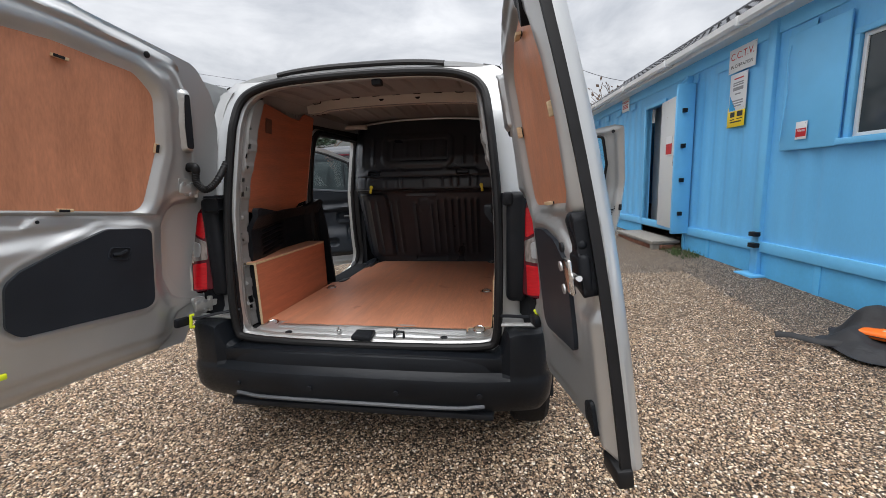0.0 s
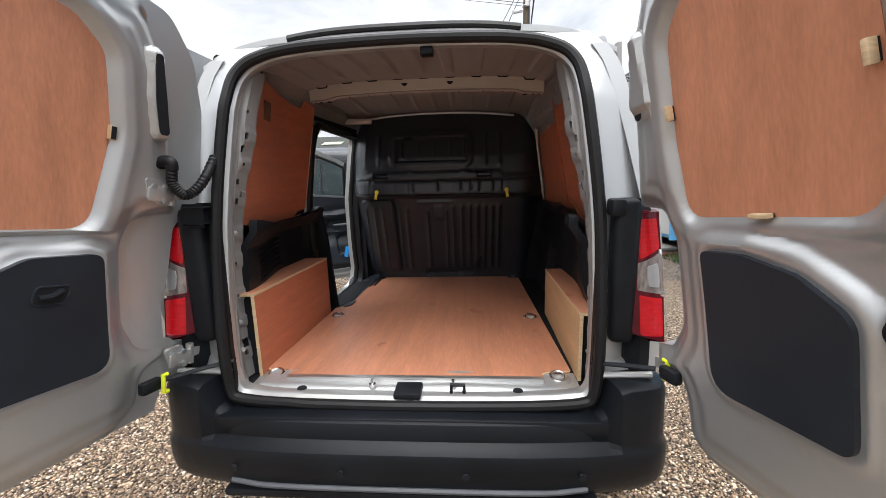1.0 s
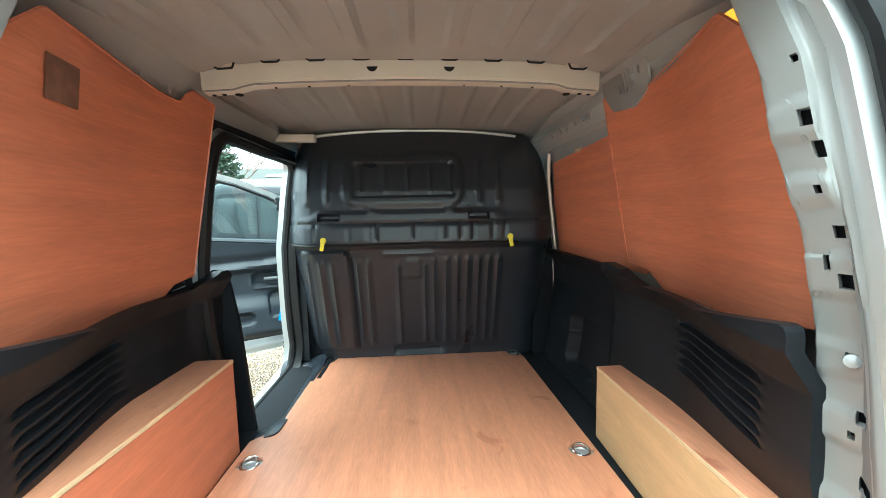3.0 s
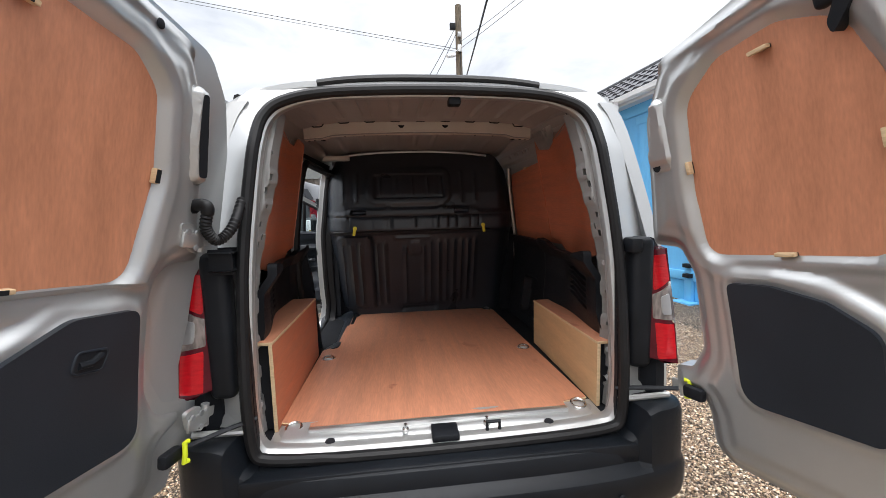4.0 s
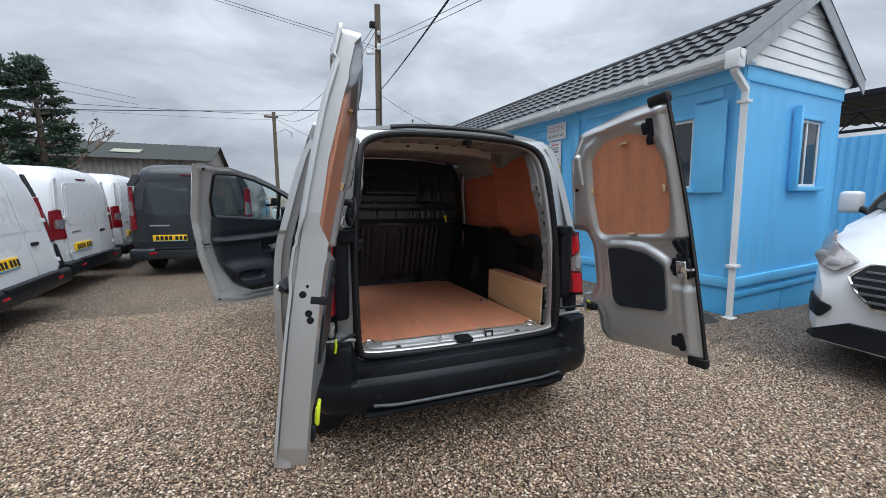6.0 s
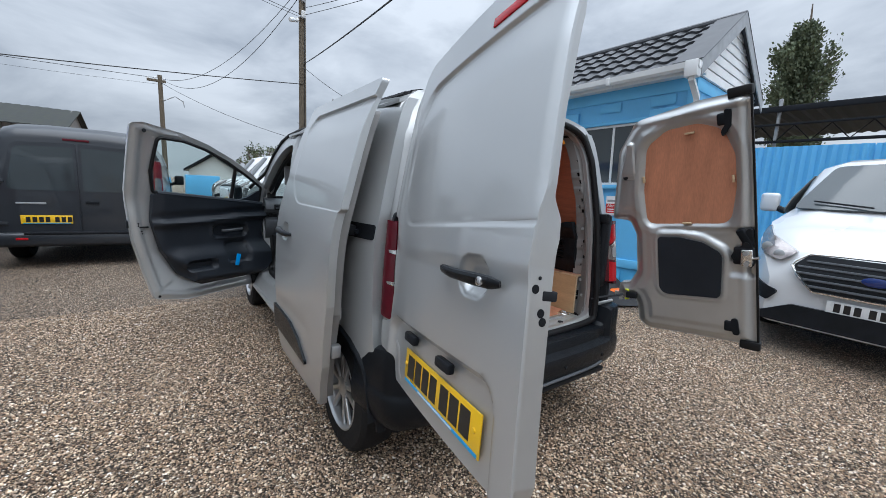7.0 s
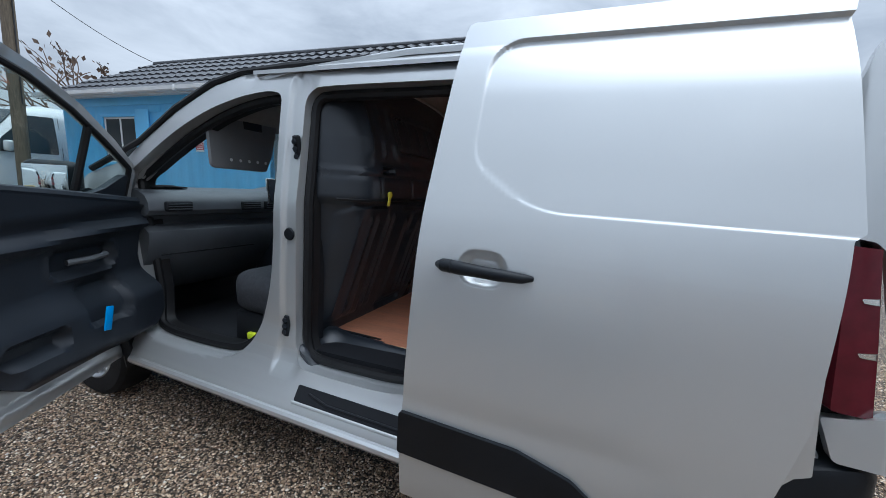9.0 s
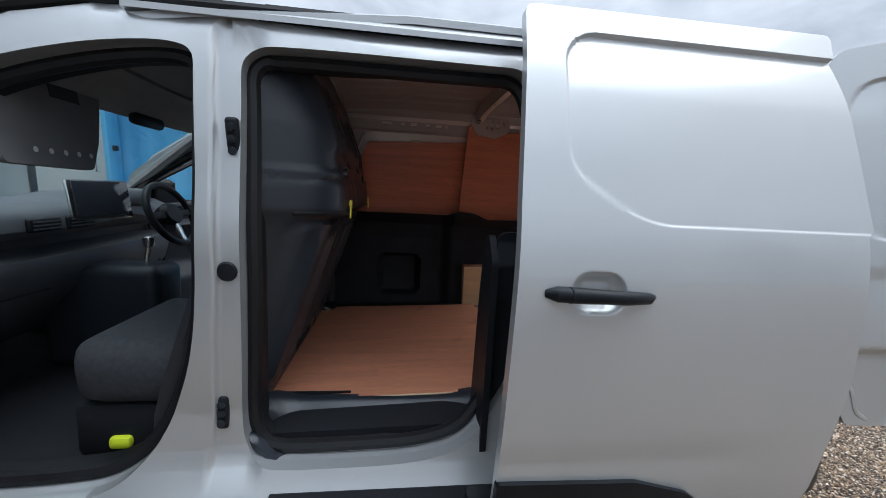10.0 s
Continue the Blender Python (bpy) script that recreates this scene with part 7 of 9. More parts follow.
def pebbles(count, seed, reach, size, name, plain=False):
    """Loose stones strewn over the yard, denser near its middle."""
    rng = np.random.default_rng(seed)
    t = (1 + 5 ** 0.5) / 2
    base = np.array([(-1, t, 0), (1, t, 0), (-1, -t, 0), (1, -t, 0), (0, -1, t), (0, 1, t), (0, -1, -t), (0, 1, -t), (t, 0, -1), (t, 0, 1), (-t, 0, -1), (-t, 0, 1)]) / math.hypot(1, t)
    tri = np.array([(0, 11, 5), (0, 5, 1), (0, 1, 7), (0, 7, 10), (0, 10, 11), (1, 5, 9), (5, 11, 4), (11, 10, 2), (10, 7, 6), (7, 1, 8), (3, 9, 4), (3, 4, 2), (3, 2, 6), (3, 6, 8), (3, 8, 9), (4, 9, 5), (2, 4, 11), (6, 2, 10), (8, 6, 7), (9, 8, 1)])
    if plain:
        base = np.array([(1, 0, 0), (-1, 0, 0), (0, 1, 0), (0, -1, 0), (0, 0, 1), (0, 0, -1)], dtype=float)
        tri = np.array([(0, 2, 4), (2, 1, 4), (1, 3, 4), (3, 0, 4), (2, 0, 5), (1, 2, 5), (3, 1, 5), (0, 3, 5)])
    nv = len(base)
    x = rng.uniform(reach[0], reach[1], count)
    y = rng.uniform(reach[2], reach[3], count)
    keep = ~((abs(x - XC) < 0.6) & (y > 2.2) & (y < 5.5))
    x, y = x[keep], y[keep]
    k = len(x)
    s = rng.uniform(size[0], size[1], (k, 1, 1)) * rng.uniform(0.6, 1.25, (k, 1, 3))
    s[:, :, 2] *= 0.62
    v = base[None] * (1 + rng.uniform(-0.16, 0.16, (k, nv, 1))) * s
    a = rng.uniform(0, 2 * math.pi, k)
    ca, sa = np.cos(a)[:, None], np.sin(a)[:, None]
    tilt = rng.uniform(-0.5, 0.5, k)[:, None]
    vx, vy, vz = v[:, :, 0], v[:, :, 1], v[:, :, 2]
    vz2 = vz + vx * tilt * 0.5
    gz = np.array([ground_z(p, q) for p, q in zip(x, y)])
    co = np.stack((vx * ca - vy * sa + x[:, None], vx * sa + vy * ca + y[:, None], vz2 + gz[:, None] + rng.uniform(-0.001, 0.007, k)[:, None]), axis=2).reshape(-1, 3)
    fs = (tri[None] + (np.arange(k) * nv)[:, None, None]).reshape(-1, 3)
    me = bpy.data.meshes.new(name)
    me.vertices.add(len(co))
    me.vertices.foreach_set("co", co.ravel())
    me.loops.add(fs.size)
    me.loops.foreach_set("vertex_index", fs.ravel().astype(np.int32))
    me.polygons.add(len(fs))
    me.polygons.foreach_set("loop_start", np.arange(0, fs.size, 3, dtype=np.int32))
    me.materials.append(M_PEBBLE)
    me.update(calc_edges=True)
    me.polygons.foreach_set("use_smooth", np.ones(len(fs), dtype=bool))
    ob = new(name, me)
    return tagged(ob, "loose mixed brown and pale pea gravel stones", "gravel", kind="stuff")


pebbles(215000, 3, (-4.4, 2.3, -0.2, 5.2), (0.0046, 0.0092), "loose_gravel", True)
pebbles(22000, 4, (-3.3, 1.7, 0.3, 3.4), (0.005, 0.0100), "fine_gravel")

# ---- the blue cabin: a converted steel container under a pitched roof ----
HOUSE = Matrix(((0.9957, -0.0901, -0.021, 3.18), (0.0906, 0.9956, 0.023, 2.51), (0.0188, -0.0248, 0.9995, 0.02), (0, 0, 0, 1)))
LEN, DEEP, WALLH = 10.9, 2.44, 2.86
house = thing("site_cabin", "sky-blue painted steel cabin with a dark tiled roof", "building", at=HOUSE)


def corrugation(s):
    p = (s % 0.28) / 0.28
    return 0.015 * (step(0.05, 0.16, p) - step(0.55, 0.66, p))


def flat_at(s, spans):
    return min([1.0] + [1 - step(a - 0.05, a, s) * (1 - step(b, b + 0.05, s)) for a, b in spans])


FLAT = [(0.48, 1.55), (2.30, 2.52), (3.80, 5.55), (8.55, 9.85)]


def front_wall(s, z, d):
    c = corrugation(s) * flat_at(s, FLAT) * step(0.50, 0.62, z) * step(2.72, 2.58, z)
    return (c + d, s, z)


WIN = [(0.52, 1.47, 1.58, 2.43), (8.72, 9.66, 1.60, 2.52)]
DOOR = (4.74, 5.40, 0.45, 2.50)
holes = [[(a, c), (b, c), (b, e), (a, e)] for a, b, c, e in WIN] + [[(DOOR[0], DOOR[2]), (DOOR[1], DOOR[2]), (DOOR[1], DOOR[3]), (DOOR[0], DOOR[3])]]
part("front_wall", slab([[(0, 0.40), (LEN, 0.40), (LEN, WALLH), (0, WALLH)]] + holes, front_wall, 0.0, 0.06, 0.028, 0.11), M_BLUEWALL, house, "blue corrugated steel wall")
part("rear_wall", box(DEEP - 0.06, DEEP, 0, LEN, 0.0, WALLH), M_BLUEWALL, house)


def gable_wall(x, z, d, s0=0.0):
    c = corrugation(x + 0.1) * flat_at(x, [(1.05, 2.05)]) * step(0.50, 0.62, z) * step(2.72, 2.58, z)
    return (x, s0 + c + d, z)


GW = (1.22, 1.92, 1.58, 2.43)
part("end_wall", slab([[(0.062, 0.40), (DEEP - 0.062, 0.40), (DEEP - 0.062, WALLH), (0.062, WALLH)], [(GW[0], GW[2]), (GW[1], GW[2]), (GW[1], GW[3]), (GW[0], GW[3])]], gable_wall, 0.002, 0.06, 0.028, 0.11), M_BLUEWALL, house, "blue corrugated steel end wall")
part("far_end_wall", box(0.062, DEEP - 0.062, LEN - 0.06, LEN - 0.002, 0.0, WALLH), M_BLUEWALL, house)
part("inner_floor", box(0.07, DEEP - 0.07, 0.07, LEN - 0.07, 0.36, 0.42), M_BARNWALL, house)
part("corner_post", box(-0.012, 0.075, -0.012, 0.075, 0.40, WALLH, 0.006), M_BLUETRIM, house)
part("bottom_rail", box(-0.03, 0.03, -0.02, LEN, 0.40, 0.52, 0.008), M_BLUETRIM, house, "blue steel bottom rail")
part("bottom_rail", box(-0.0, DEEP, -0.032, 0.03, 0.402, 0.518, 0.008), M_BLUETRIM, house)
part("top_rail", box(-0.02, 0.05, -0.01, LEN, 2.74, 2.90, 0.006), M_BLUETRIM, house)
part("top_rail", box(0.0, DEEP, -0.022, 0.05, 2.742, 2.898, 0.006), M_BLUETRIM, house)
for s0, s1 in ((0.02, 0.75), (0.76, 1.62), (1.63, 2.36), (2.52, 3.35), (3.37, 3.98)):
    part("skirt_board", box(0.0, 0.03, s0, s1, -0.15, 0.398, 0.004), M_BLUEBASE, house, "blue painted skirt board")
part("skirt_board", box(0.0, 0.03, 5.5, LEN, -0.15, 0.398, 0.004), M_BLUEBASE, house, "blue painted skirt board")
for s in (0.75, 1.62, 3.36, 3.985):
    part("skirt_batten", box(-0.012, 0.0, s - 0.035, s + 0.035, -0.15, 0.398, 0.003), M_BLUEBASE, house)
for x0, x1 in ((0.03, 1.2), (1.21, 2.40)):
    part("skirt_board", box(x0, x1, 0.0, 0.03, -0.4, 0.398, 0.004), M_BLUEBASE, house, "blue painted skirt board")
part("skirt_rail", box(0.02, DEEP, -0.02, 0.0, 0.27, 0.34, 0.004), M_BLUEBASE, house)
part("corner_timber", box(-0.02, 0.03, -0.03, 0.0, -0.1, 0.40, 0.004), M_BARNWALL, house)
for s in (0.2, 0.9, 1.9, 3.1, 3.8, 5.9, 6.6, 7.3, 8.0):
    part("wall_tag", box(-0.022, -0.018, s, s + 0.30, 2.60, 2.72, 0.002), M_BLUETRIM, house)
# corner casting post between the two containers and its brick pier
part("container_post", box(-0.05, 0.04, 2.36, 2.47, 0.13, 2.90, 0.008), M_BLUETRIM, house, "blue steel container post")
part("post_foot", box(-0.16, 0.0, 2.27, 2.56, 0.105, 0.135, 0.004), M_BLUETRIM, house)
for z in (0.45, 0.58):
    part("post_lug", box(-0.11, -0.04, 2.34, 2.44, z, z + 0.05, 0.006), M_BLACK, house)


def window(a, b, c, e, nm, shutter):
    w = part(nm, box(-0.02, 0.045, a - 0.05, b + 0.05, e, e + 0.05, 0.004), M_BLUETRIM, house, "white-framed two-light window")
    part("window_sill", box(-0.075, 0.03, a - 0.06, b + 0.06, c - 0.055, c, 0.006), M_BLUETRIM, w)
    for s0, s1 in ((a - 0.05, a), (b, b + 0.05)):
        part("window_jamb", box(-0.02, 0.045, s0, s1, c, e, 0.004), M_BLUETRIM, w)
    for s0, s1, z0, z1 in ((a, a + 0.035, c, e), (b - 0.035, b, c, e), (a + 0.035, b - 0.035, c, c + 0.035), (a + 0.035, b - 0.035, e - 0.035, e), ((a + b) / 2 - 0.016, (a + b) / 2 + 0.016, c + 0.035, e - 0.035)):
        part("window_frame", box(0.015, 0.05, s0, s1, z0, z1, 0.004), M_WHITEPVC, w, "white window frame")
    for s0, s1 in ((a + 0.035, (a + b) / 2 - 0.016), ((a + b) / 2 + 0.016, b - 0.035)):
        part("window_pane", box(0.03, 0.036, s0, s1, c + 0.035, e - 0.035), M_TINT, w)
    for s0, swing in shutter:
        width = 0.36 if s0 < a else 0.66
        sh = part("shutter", box(-0.03 - swing, -0.012 - swing, s0, s0 + width, c - 0.06, e + 0.13 if width < 0.5 else e + 0.22, 0.003), M_BLUETRIM, w, "blue steel window shutter, folded open")
    return w


window(*WIN[0], "window", [(0.14, 0.01), (1.54, 0.01)])
window(*WIN[1], "window", [(8.3, 0.01)])
gw = part("window", box(GW[0] - 0.05, GW[1] + 0.05, -0.02, 0.045, GW[3], GW[3] + 0.05, 0.004), M_BLUETRIM, house, "white-framed window in the end wall")
part("window_sill", box(GW[0] - 0.06, GW[1] + 0.06, -0.075, 0.03, GW[2] - 0.055, GW[2], 0.006), M_BLUETRIM, gw)
for x0, x1, z0, z1 in ((GW[0], GW[0] + 0.035, GW[2], GW[3]), (GW[1] - 0.035, GW[1], GW[2], GW[3]), (GW[0] + 0.035, GW[1] - 0.035, GW[2], GW[2] + 0.035), (GW[0] + 0.035, GW[1] - 0.035, GW[3] - 0.035, GW[3]), (1.555, 1.585, GW[2] + 0.035, GW[3] - 0.035)):
    part("window_frame", box(x0, x1, 0.015, 0.05, z0, z1, 0.004), M_WHITEPVC, gw, "white window frame")
for x0, x1 in ((GW[0] + 0.035, 1.555), (1.585, GW[1] - 0.035)):
    part("window_pane", box(x0, x1, 0.03, 0.036, GW[2] + 0.035, GW[3] - 0.035), M_TINT, gw)
part("shutter", box(GW[0] - 0.12, GW[0] - 0.06, -0.10, -0.02, GW[2] - 0.05, GW[3] + 0.13, 0.003), M_BLUETRIM, gw, "blue steel window shutter, folded open")
# stay chain on the large shutter
part("shutter_stay", tube([(-0.055, 2.14, 2.55), (-0.06, 2.16, 2.40), (-0.06, 2.13, 2.1), (-0.06, 2.16, 1.8), (-0.055, 2.18, 1.62)], 0.006, 6), M_BLUETRIM, house)

# doorway, leaf and steps
for s0, s1, z0, z1 in ((DOOR[0] - 0.06, DOOR[0], DOOR[2], DOOR[3] + 0.06), (DOOR[1], DOOR[1] + 0.07, DOOR[2], DOOR[3] + 0.06), (DOOR[0], DOOR[1], DOOR[3], DOOR[3] + 0.06)):
    part("door_frame", box(-0.03, 0.09, s0, s1, z0, z1, 0.005), M_BLUETRIM, house, "blue door frame")
part("inner_lining", box(0.3, 0.32, DOOR[1] - 0.35, DOOR[1] + 0.35, 0.42, 2.6), M_WHITEDOOR, house)
leafm = pose(-0.075, DOOR[0] - 0.03, 0.0, 0, 0, 0) @ Matrix.Rotation(radians(83), 4, "Z")
leaf = part("door_leaf", moved(box(-0.78, -0.0, -0.045, 0.0, DOOR[2] + 0.02, DOOR[3] - 0.01, 0.004), leafm), M_WHITEDOOR, house, "white steel-edged door, standing open with scuffed paint")
part("door_edge", moved(box(-0.80, -0.781, -0.047, 0.002, DOOR[2] + 0.018, DOOR[3] - 0.008, 0.002), leafm), M_DARK, leaf)
part("door_handle", moved(tube([(-0.70, 0.0, 1.45), (-0.70, 0.04, 1.45), (-0.70, 0.04, 1.60), (-0.70, 0.0, 1.60)], 0.008, 8), leafm), M_CHROME, leaf)
part("door_sign", moved(box(-0.52, -0.28, 0.001, 0.006, 1.62, 1.92), leafm), M_SIGNW, leaf, "white and red alarm sign")
part("door_sign_band", moved(box(-0.52, -0.28, 0.0065, 0.008, 1.64, 1.80), leafm), M_SIGNR, leaf)
outer = part("steel_door_leaf", box(-0.27, -0.02, 3.84, 3.89, DOOR[2] - 0.03, DOOR[3] + 0.10, 0.006), M_BLUETRIM, house, "blue steel security door, folded back")
for z in (0.7, 1.2, 1.7, 2.2):
    part("door_lug", box(-0.20, -0.14, 3.80, 3.84, z, z + 0.06, 0.006), M_BLACK, outer)
hook = part("lamp_bracket", box(-0.12, -0.02, 3.92, 3.98, 2.50, 2.72, 0.01), M_BLUETRIM, house, "blue bracket on the wall")
part("bracket_arm", tube([(-0.10, 3.9, 2.70), (-0.16, 4.02, 2.62), (-0.12, 4.08, 2.52), (-0.06, 4.0, 2.46)], 0.012, 8), M_BLUETRIM, hook)
part("chair_leg_tube", tube([(0.5, 4.9, 0.43), (0.48, 4.95, 0.85), (0.6, 5.1, 0.88)], 0.012, 8), M_CHROME, house)

steps = thing("brick_steps", "low red-brown brick steps below the cabin door", "steps", at=HOUSE)
part("mortar_core", box(-0.40, 0.0, 4.12, 5.5, -0.15, 0.225, 0.004), M_MORTAR, steps)
brick_bm = box(-0.05, 0.05, -0.105, 0.105, -0.0325, 0.0325, 0.006)
brick_me = finish(brick_bm, M_BRICK)
for r in range(4):
    for k in range(7):
        s = 4.22 + 0.222 * k + (0.11 if r % 2 else 0)
        if s < 5.45:
            ob = new("brick", brick_me)
            ob.parent = steps
            ob.matrix_basis = pose(-0.358, s, -0.06 + 0.077 * r)
    for k in range(2):
        ob = new("brick", brick_me)
        ob.parent = steps
        ob.matrix_basis = pose(-0.25 + 0.222 * k + (0.06 if r % 2 else 0), 4.115, -0.06 + 0.077 * r, 0, 0, 90)
part("step_slab", box(-0.44, 0.0, 4.08, 5.52, 0.232, 0.275, 0.006), M_MORTAR, steps, "worn concrete step slab")
pier = thing("brick_pier", "small brick pier under a blue steel post foot", "pier", at=HOUSE)
part("mortar_core", box(-0.15, -0.02, 2.29, 2.54, -0.15, 0.103), M_MORTAR, pier)
for r in range(3):
    for k in range(2):
        ob = new("brick", brick_me)
        ob.parent = pier
        ob.matrix_basis = pose(-0.125, 2.345 + 0.15 * k, -0.085 + 0.074 * r) @ Matrix.Diagonal((1, 0.66, 1, 1))

# roof: pressed tile sheet, hipped at the far end
EAVE_X, EAVE_Z, RIDGE_X, RIDGE_Z = -0.26, 2.965, 1.23, 3.90


def roof_plane(s, t, d):
    """t runs 0 at the eaves to 1 at the ridge; tiles wave along s and step up the slope."""
    run = math.hypot(RIDGE_X - EAVE_X, RIDGE_Z - EAVE_Z)
    x, z = EAVE_X + (RIDGE_X - EAVE_X) * t, EAVE_Z + (RIDGE_Z - EAVE_Z) * t
    k = t * run / 0.30
    rise = 0.032 * (1 - (k % 1.0)) + 0.016 * math.sin(2 * math.pi * s / 0.21)
    nx, nz = -(RIDGE_Z - EAVE_Z) / run, (RIDGE_X - EAVE_X) / run
    return (x + nx * (rise - d), s, z + nz * (rise - d))


run = math.hypot(RIDGE_X - EAVE_X, RIDGE_Z - EAVE_Z)
rows_n = int(run / 0.30) + 1
tt = []
for k in range(rows_n):
    a, b = k * 0.30 / run, min(1.0, ((k + 1) * 0.30 - 0.002) / run)
    tt += [a, (a + b) / 2, b]
roof_bm = bmesh.new()
ns = int((LEN + 0.5) / 0.0525)
prev = None
for i in range(ns + 1):
    col = []
    for t in tt:
        s = -0.12 + (LEN + 0.37) * i / ns
        s = min(s, LEN + 0.25 - t * 1.45)
        col.append(roof_bm.verts.new(roof_plane(s, t, 0.0)))
    if prev:
        for j in range(len(tt) - 1):
            roof_bm.faces.new((prev[j], col[j], col[j + 1], prev[j + 1]))
    prev = col
part("tile_roof", roof_bm, M_TILEMETAL, house, "dark grey pressed tile roof", angle=28)
part("rear_roof_slope", slab([[(0, 0), (1, 0), (1, 1), (0, 1)]], lambda a, b, d: (RIDGE_X + (DEEP + 0.26 - RIDGE_X) * b, -0.12 + (LEN + 0.3 - 1.4 * (1 - b)) * a, RIDGE_Z - (RIDGE_Z - EAVE_Z) * b - d), 0, 0.02, 0.1, 0.2), M_TILEMETAL, house)
part("hip_slope", slab([[(0, 0), (1, 0), (1, 1), (0, 1)]], lambda a, b, d: (EAVE_X * (1 - a) * (1 - b) + (DEEP + 0.26) * a * (1 - b) + RIDGE_X * b, LEN + 0.25 - 1.45 * b, EAVE_Z + (RIDGE_Z - EAVE_Z) * b - d), 0.002, 0.02, 0.1, 0.1), M_TILEMETAL, house)
part("ridge_cap", tube([(RIDGE_X, -0.13, RIDGE_Z + 0.015), (RIDGE_X, LEN - 1.2, RIDGE_Z + 0.015)], 0.05, 10), M_TILEMETAL, house)
for x0, z0 in ((EAVE_X, EAVE_Z), (DEEP + 0.26, EAVE_Z)):
    part("verge_flashing", slab([[(0, -0.14), (1, -0.14), (1, 0.05), (0, 0.05)]], lambda t, w, d, a=x0, b=z0: (a + (RIDGE_X - a) * t, -0.135 + d, b + (RIDGE_Z - b) * t + w), 0, 0.015, 0.2), M_STEEL, house, "grey metal verge flashing")
    part("verge_cover", slab([[(0, -0.14), (1, -0.14), (1, 0.20), (0, 0.20)]], lambda t, w, d, a=x0, b=z0: (a + (RIDGE_X - a) * t, w, b + (RIDGE_Z - b) * t + 0.047 + d), 0, 0.01, 0.2), M_TILEMETAL, house)
# white shiplap gable
for k in range(8):
    z0, z1 = 2.90 + 0.125 * k, 2.90 + 0.125 * (k + 1) - 0.008
    def edge(z):
        return EAVE_X + (RIDGE_X - EAVE_X) * max(0, (z - EAVE_Z)) / (RIDGE_Z - EAVE_Z)
    a0, a1 = max(0.0 if k == 0 else -0.2, edge(z0)), min(edge(z1), RIDGE_X - 0.01)
    if a0 < RIDGE_X - 0.05:
        part("gable_board", slab([[(a0, z0), (2 * RIDGE_X - a0, z0), (2 * RIDGE_X - a1, z1), (a1, z1)]], lambda x, z, d, b=z0: (x, -0.04 - 0.012 * (z - b < 0.06) + d, z), 0, 0.03, 0.6, 0.06), M_SIDING, house, "white shiplap board")
part("soffit", box(EAVE_X, 0.02, -0.1, LEN + 0.2, 2.895, 2.915), M_WHITEPVC, house, "white soffit")
part("fascia", box(EAVE_X - 0.02, EAVE_X, -0.1, LEN + 0.2, 2.86, 2.99, 0.003), M_WHITEPVC, house, "white fascia board")
gut = bmesh.new()
prof = [(-0.02, 2.965), (-0.03, 2.91), (-0.06, 2.885), (-0.10, 2.885), (-0.128, 2.91), (-0.135, 2.972), (-0.126, 2.972), (-0.118, 2.915), (-0.035, 2.915), (-0.028, 2.965)]
ends = []
for s in (-0.14, LEN + 0.25):
    ends.append([gut.verts.new((EAVE_X + x, s, z)) for x, z in prof])
for k in range(len(prof)):
    gut.faces.new((ends[0][k], ends[0][(k + 1) % len(prof)], ends[1][(k + 1) % len(prof)], ends[1][k]))
gut.faces.new(ends[0])
gut.faces.new(ends[1][::-1])
gutter = part("gutter", gut, M_WHITEPVC, house, "white plastic gutter")
for k in range(7):
    s = 0.9 + 1.55 * k
    part("gutter_bracket", box(EAVE_X - 0.142, EAVE_X - 0.015, s, s + 0.05, 2.876, 2.978, 0.006), M_WHITEPVC, gutter)
pipe = bmesh.new()
tube([(EAVE_X - 0.075, -0.06, 2.96), (EAVE_X - 0.075, -0.06, 2.78), (-0.07, -0.05, 2.62), (-0.06, -0.04, 2.50), (-0.06, -0.04, 0.3), (-0.06, -0.04, -0.02)], 0.042, 4, bm=pipe)
dp = part("downpipe", pipe, M_WHITEPVC, house, "white plastic downpipe", angle=20)
part("pipe_hopper", box(EAVE_X - 0.14, EAVE_X - 0.01, -0.13, 0.01, 2.80, 2.985, 0.012), M_WHITEPVC, dp)
for z in (2.48, 0.66, 0.04):
    part("pipe_clip", box(-0.115, 0.0, -0.095, 0.012, z, z + 0.035, 0.004), M_WHITEPVC, dp)


# signs on the cabin wall
def wall_sign(name, s, z, w, h, face, label, tilt=0.0):
    m = HOUSE @ Matrix.Translation((-0.026, s, z)) @ Matrix(((0, 0, -1, 0), (-1, 0, 0, 0), (0, 1, 0, 0), (0, 0, 0, 1))) @ Matrix.Rotation(radians(tilt), 4, "Z")
    ob = part(name, box(-w / 2, w / 2, -h / 2, h / 2, 0.0, 0.004, 0.001), face, at=m)
    tagged(ob, label, "sign")
    for x, y in ((-w / 2 + 0.02, -h / 2 + 0.02), (w / 2 - 0.02, h / 2 - 0.02)):
        part("sign_screw", lathe([(0.006, 0.004), (0.0, 0.0065)], 8, m=Matrix.Translation((x, y, 0))), M_STEEL, ob)
    return ob


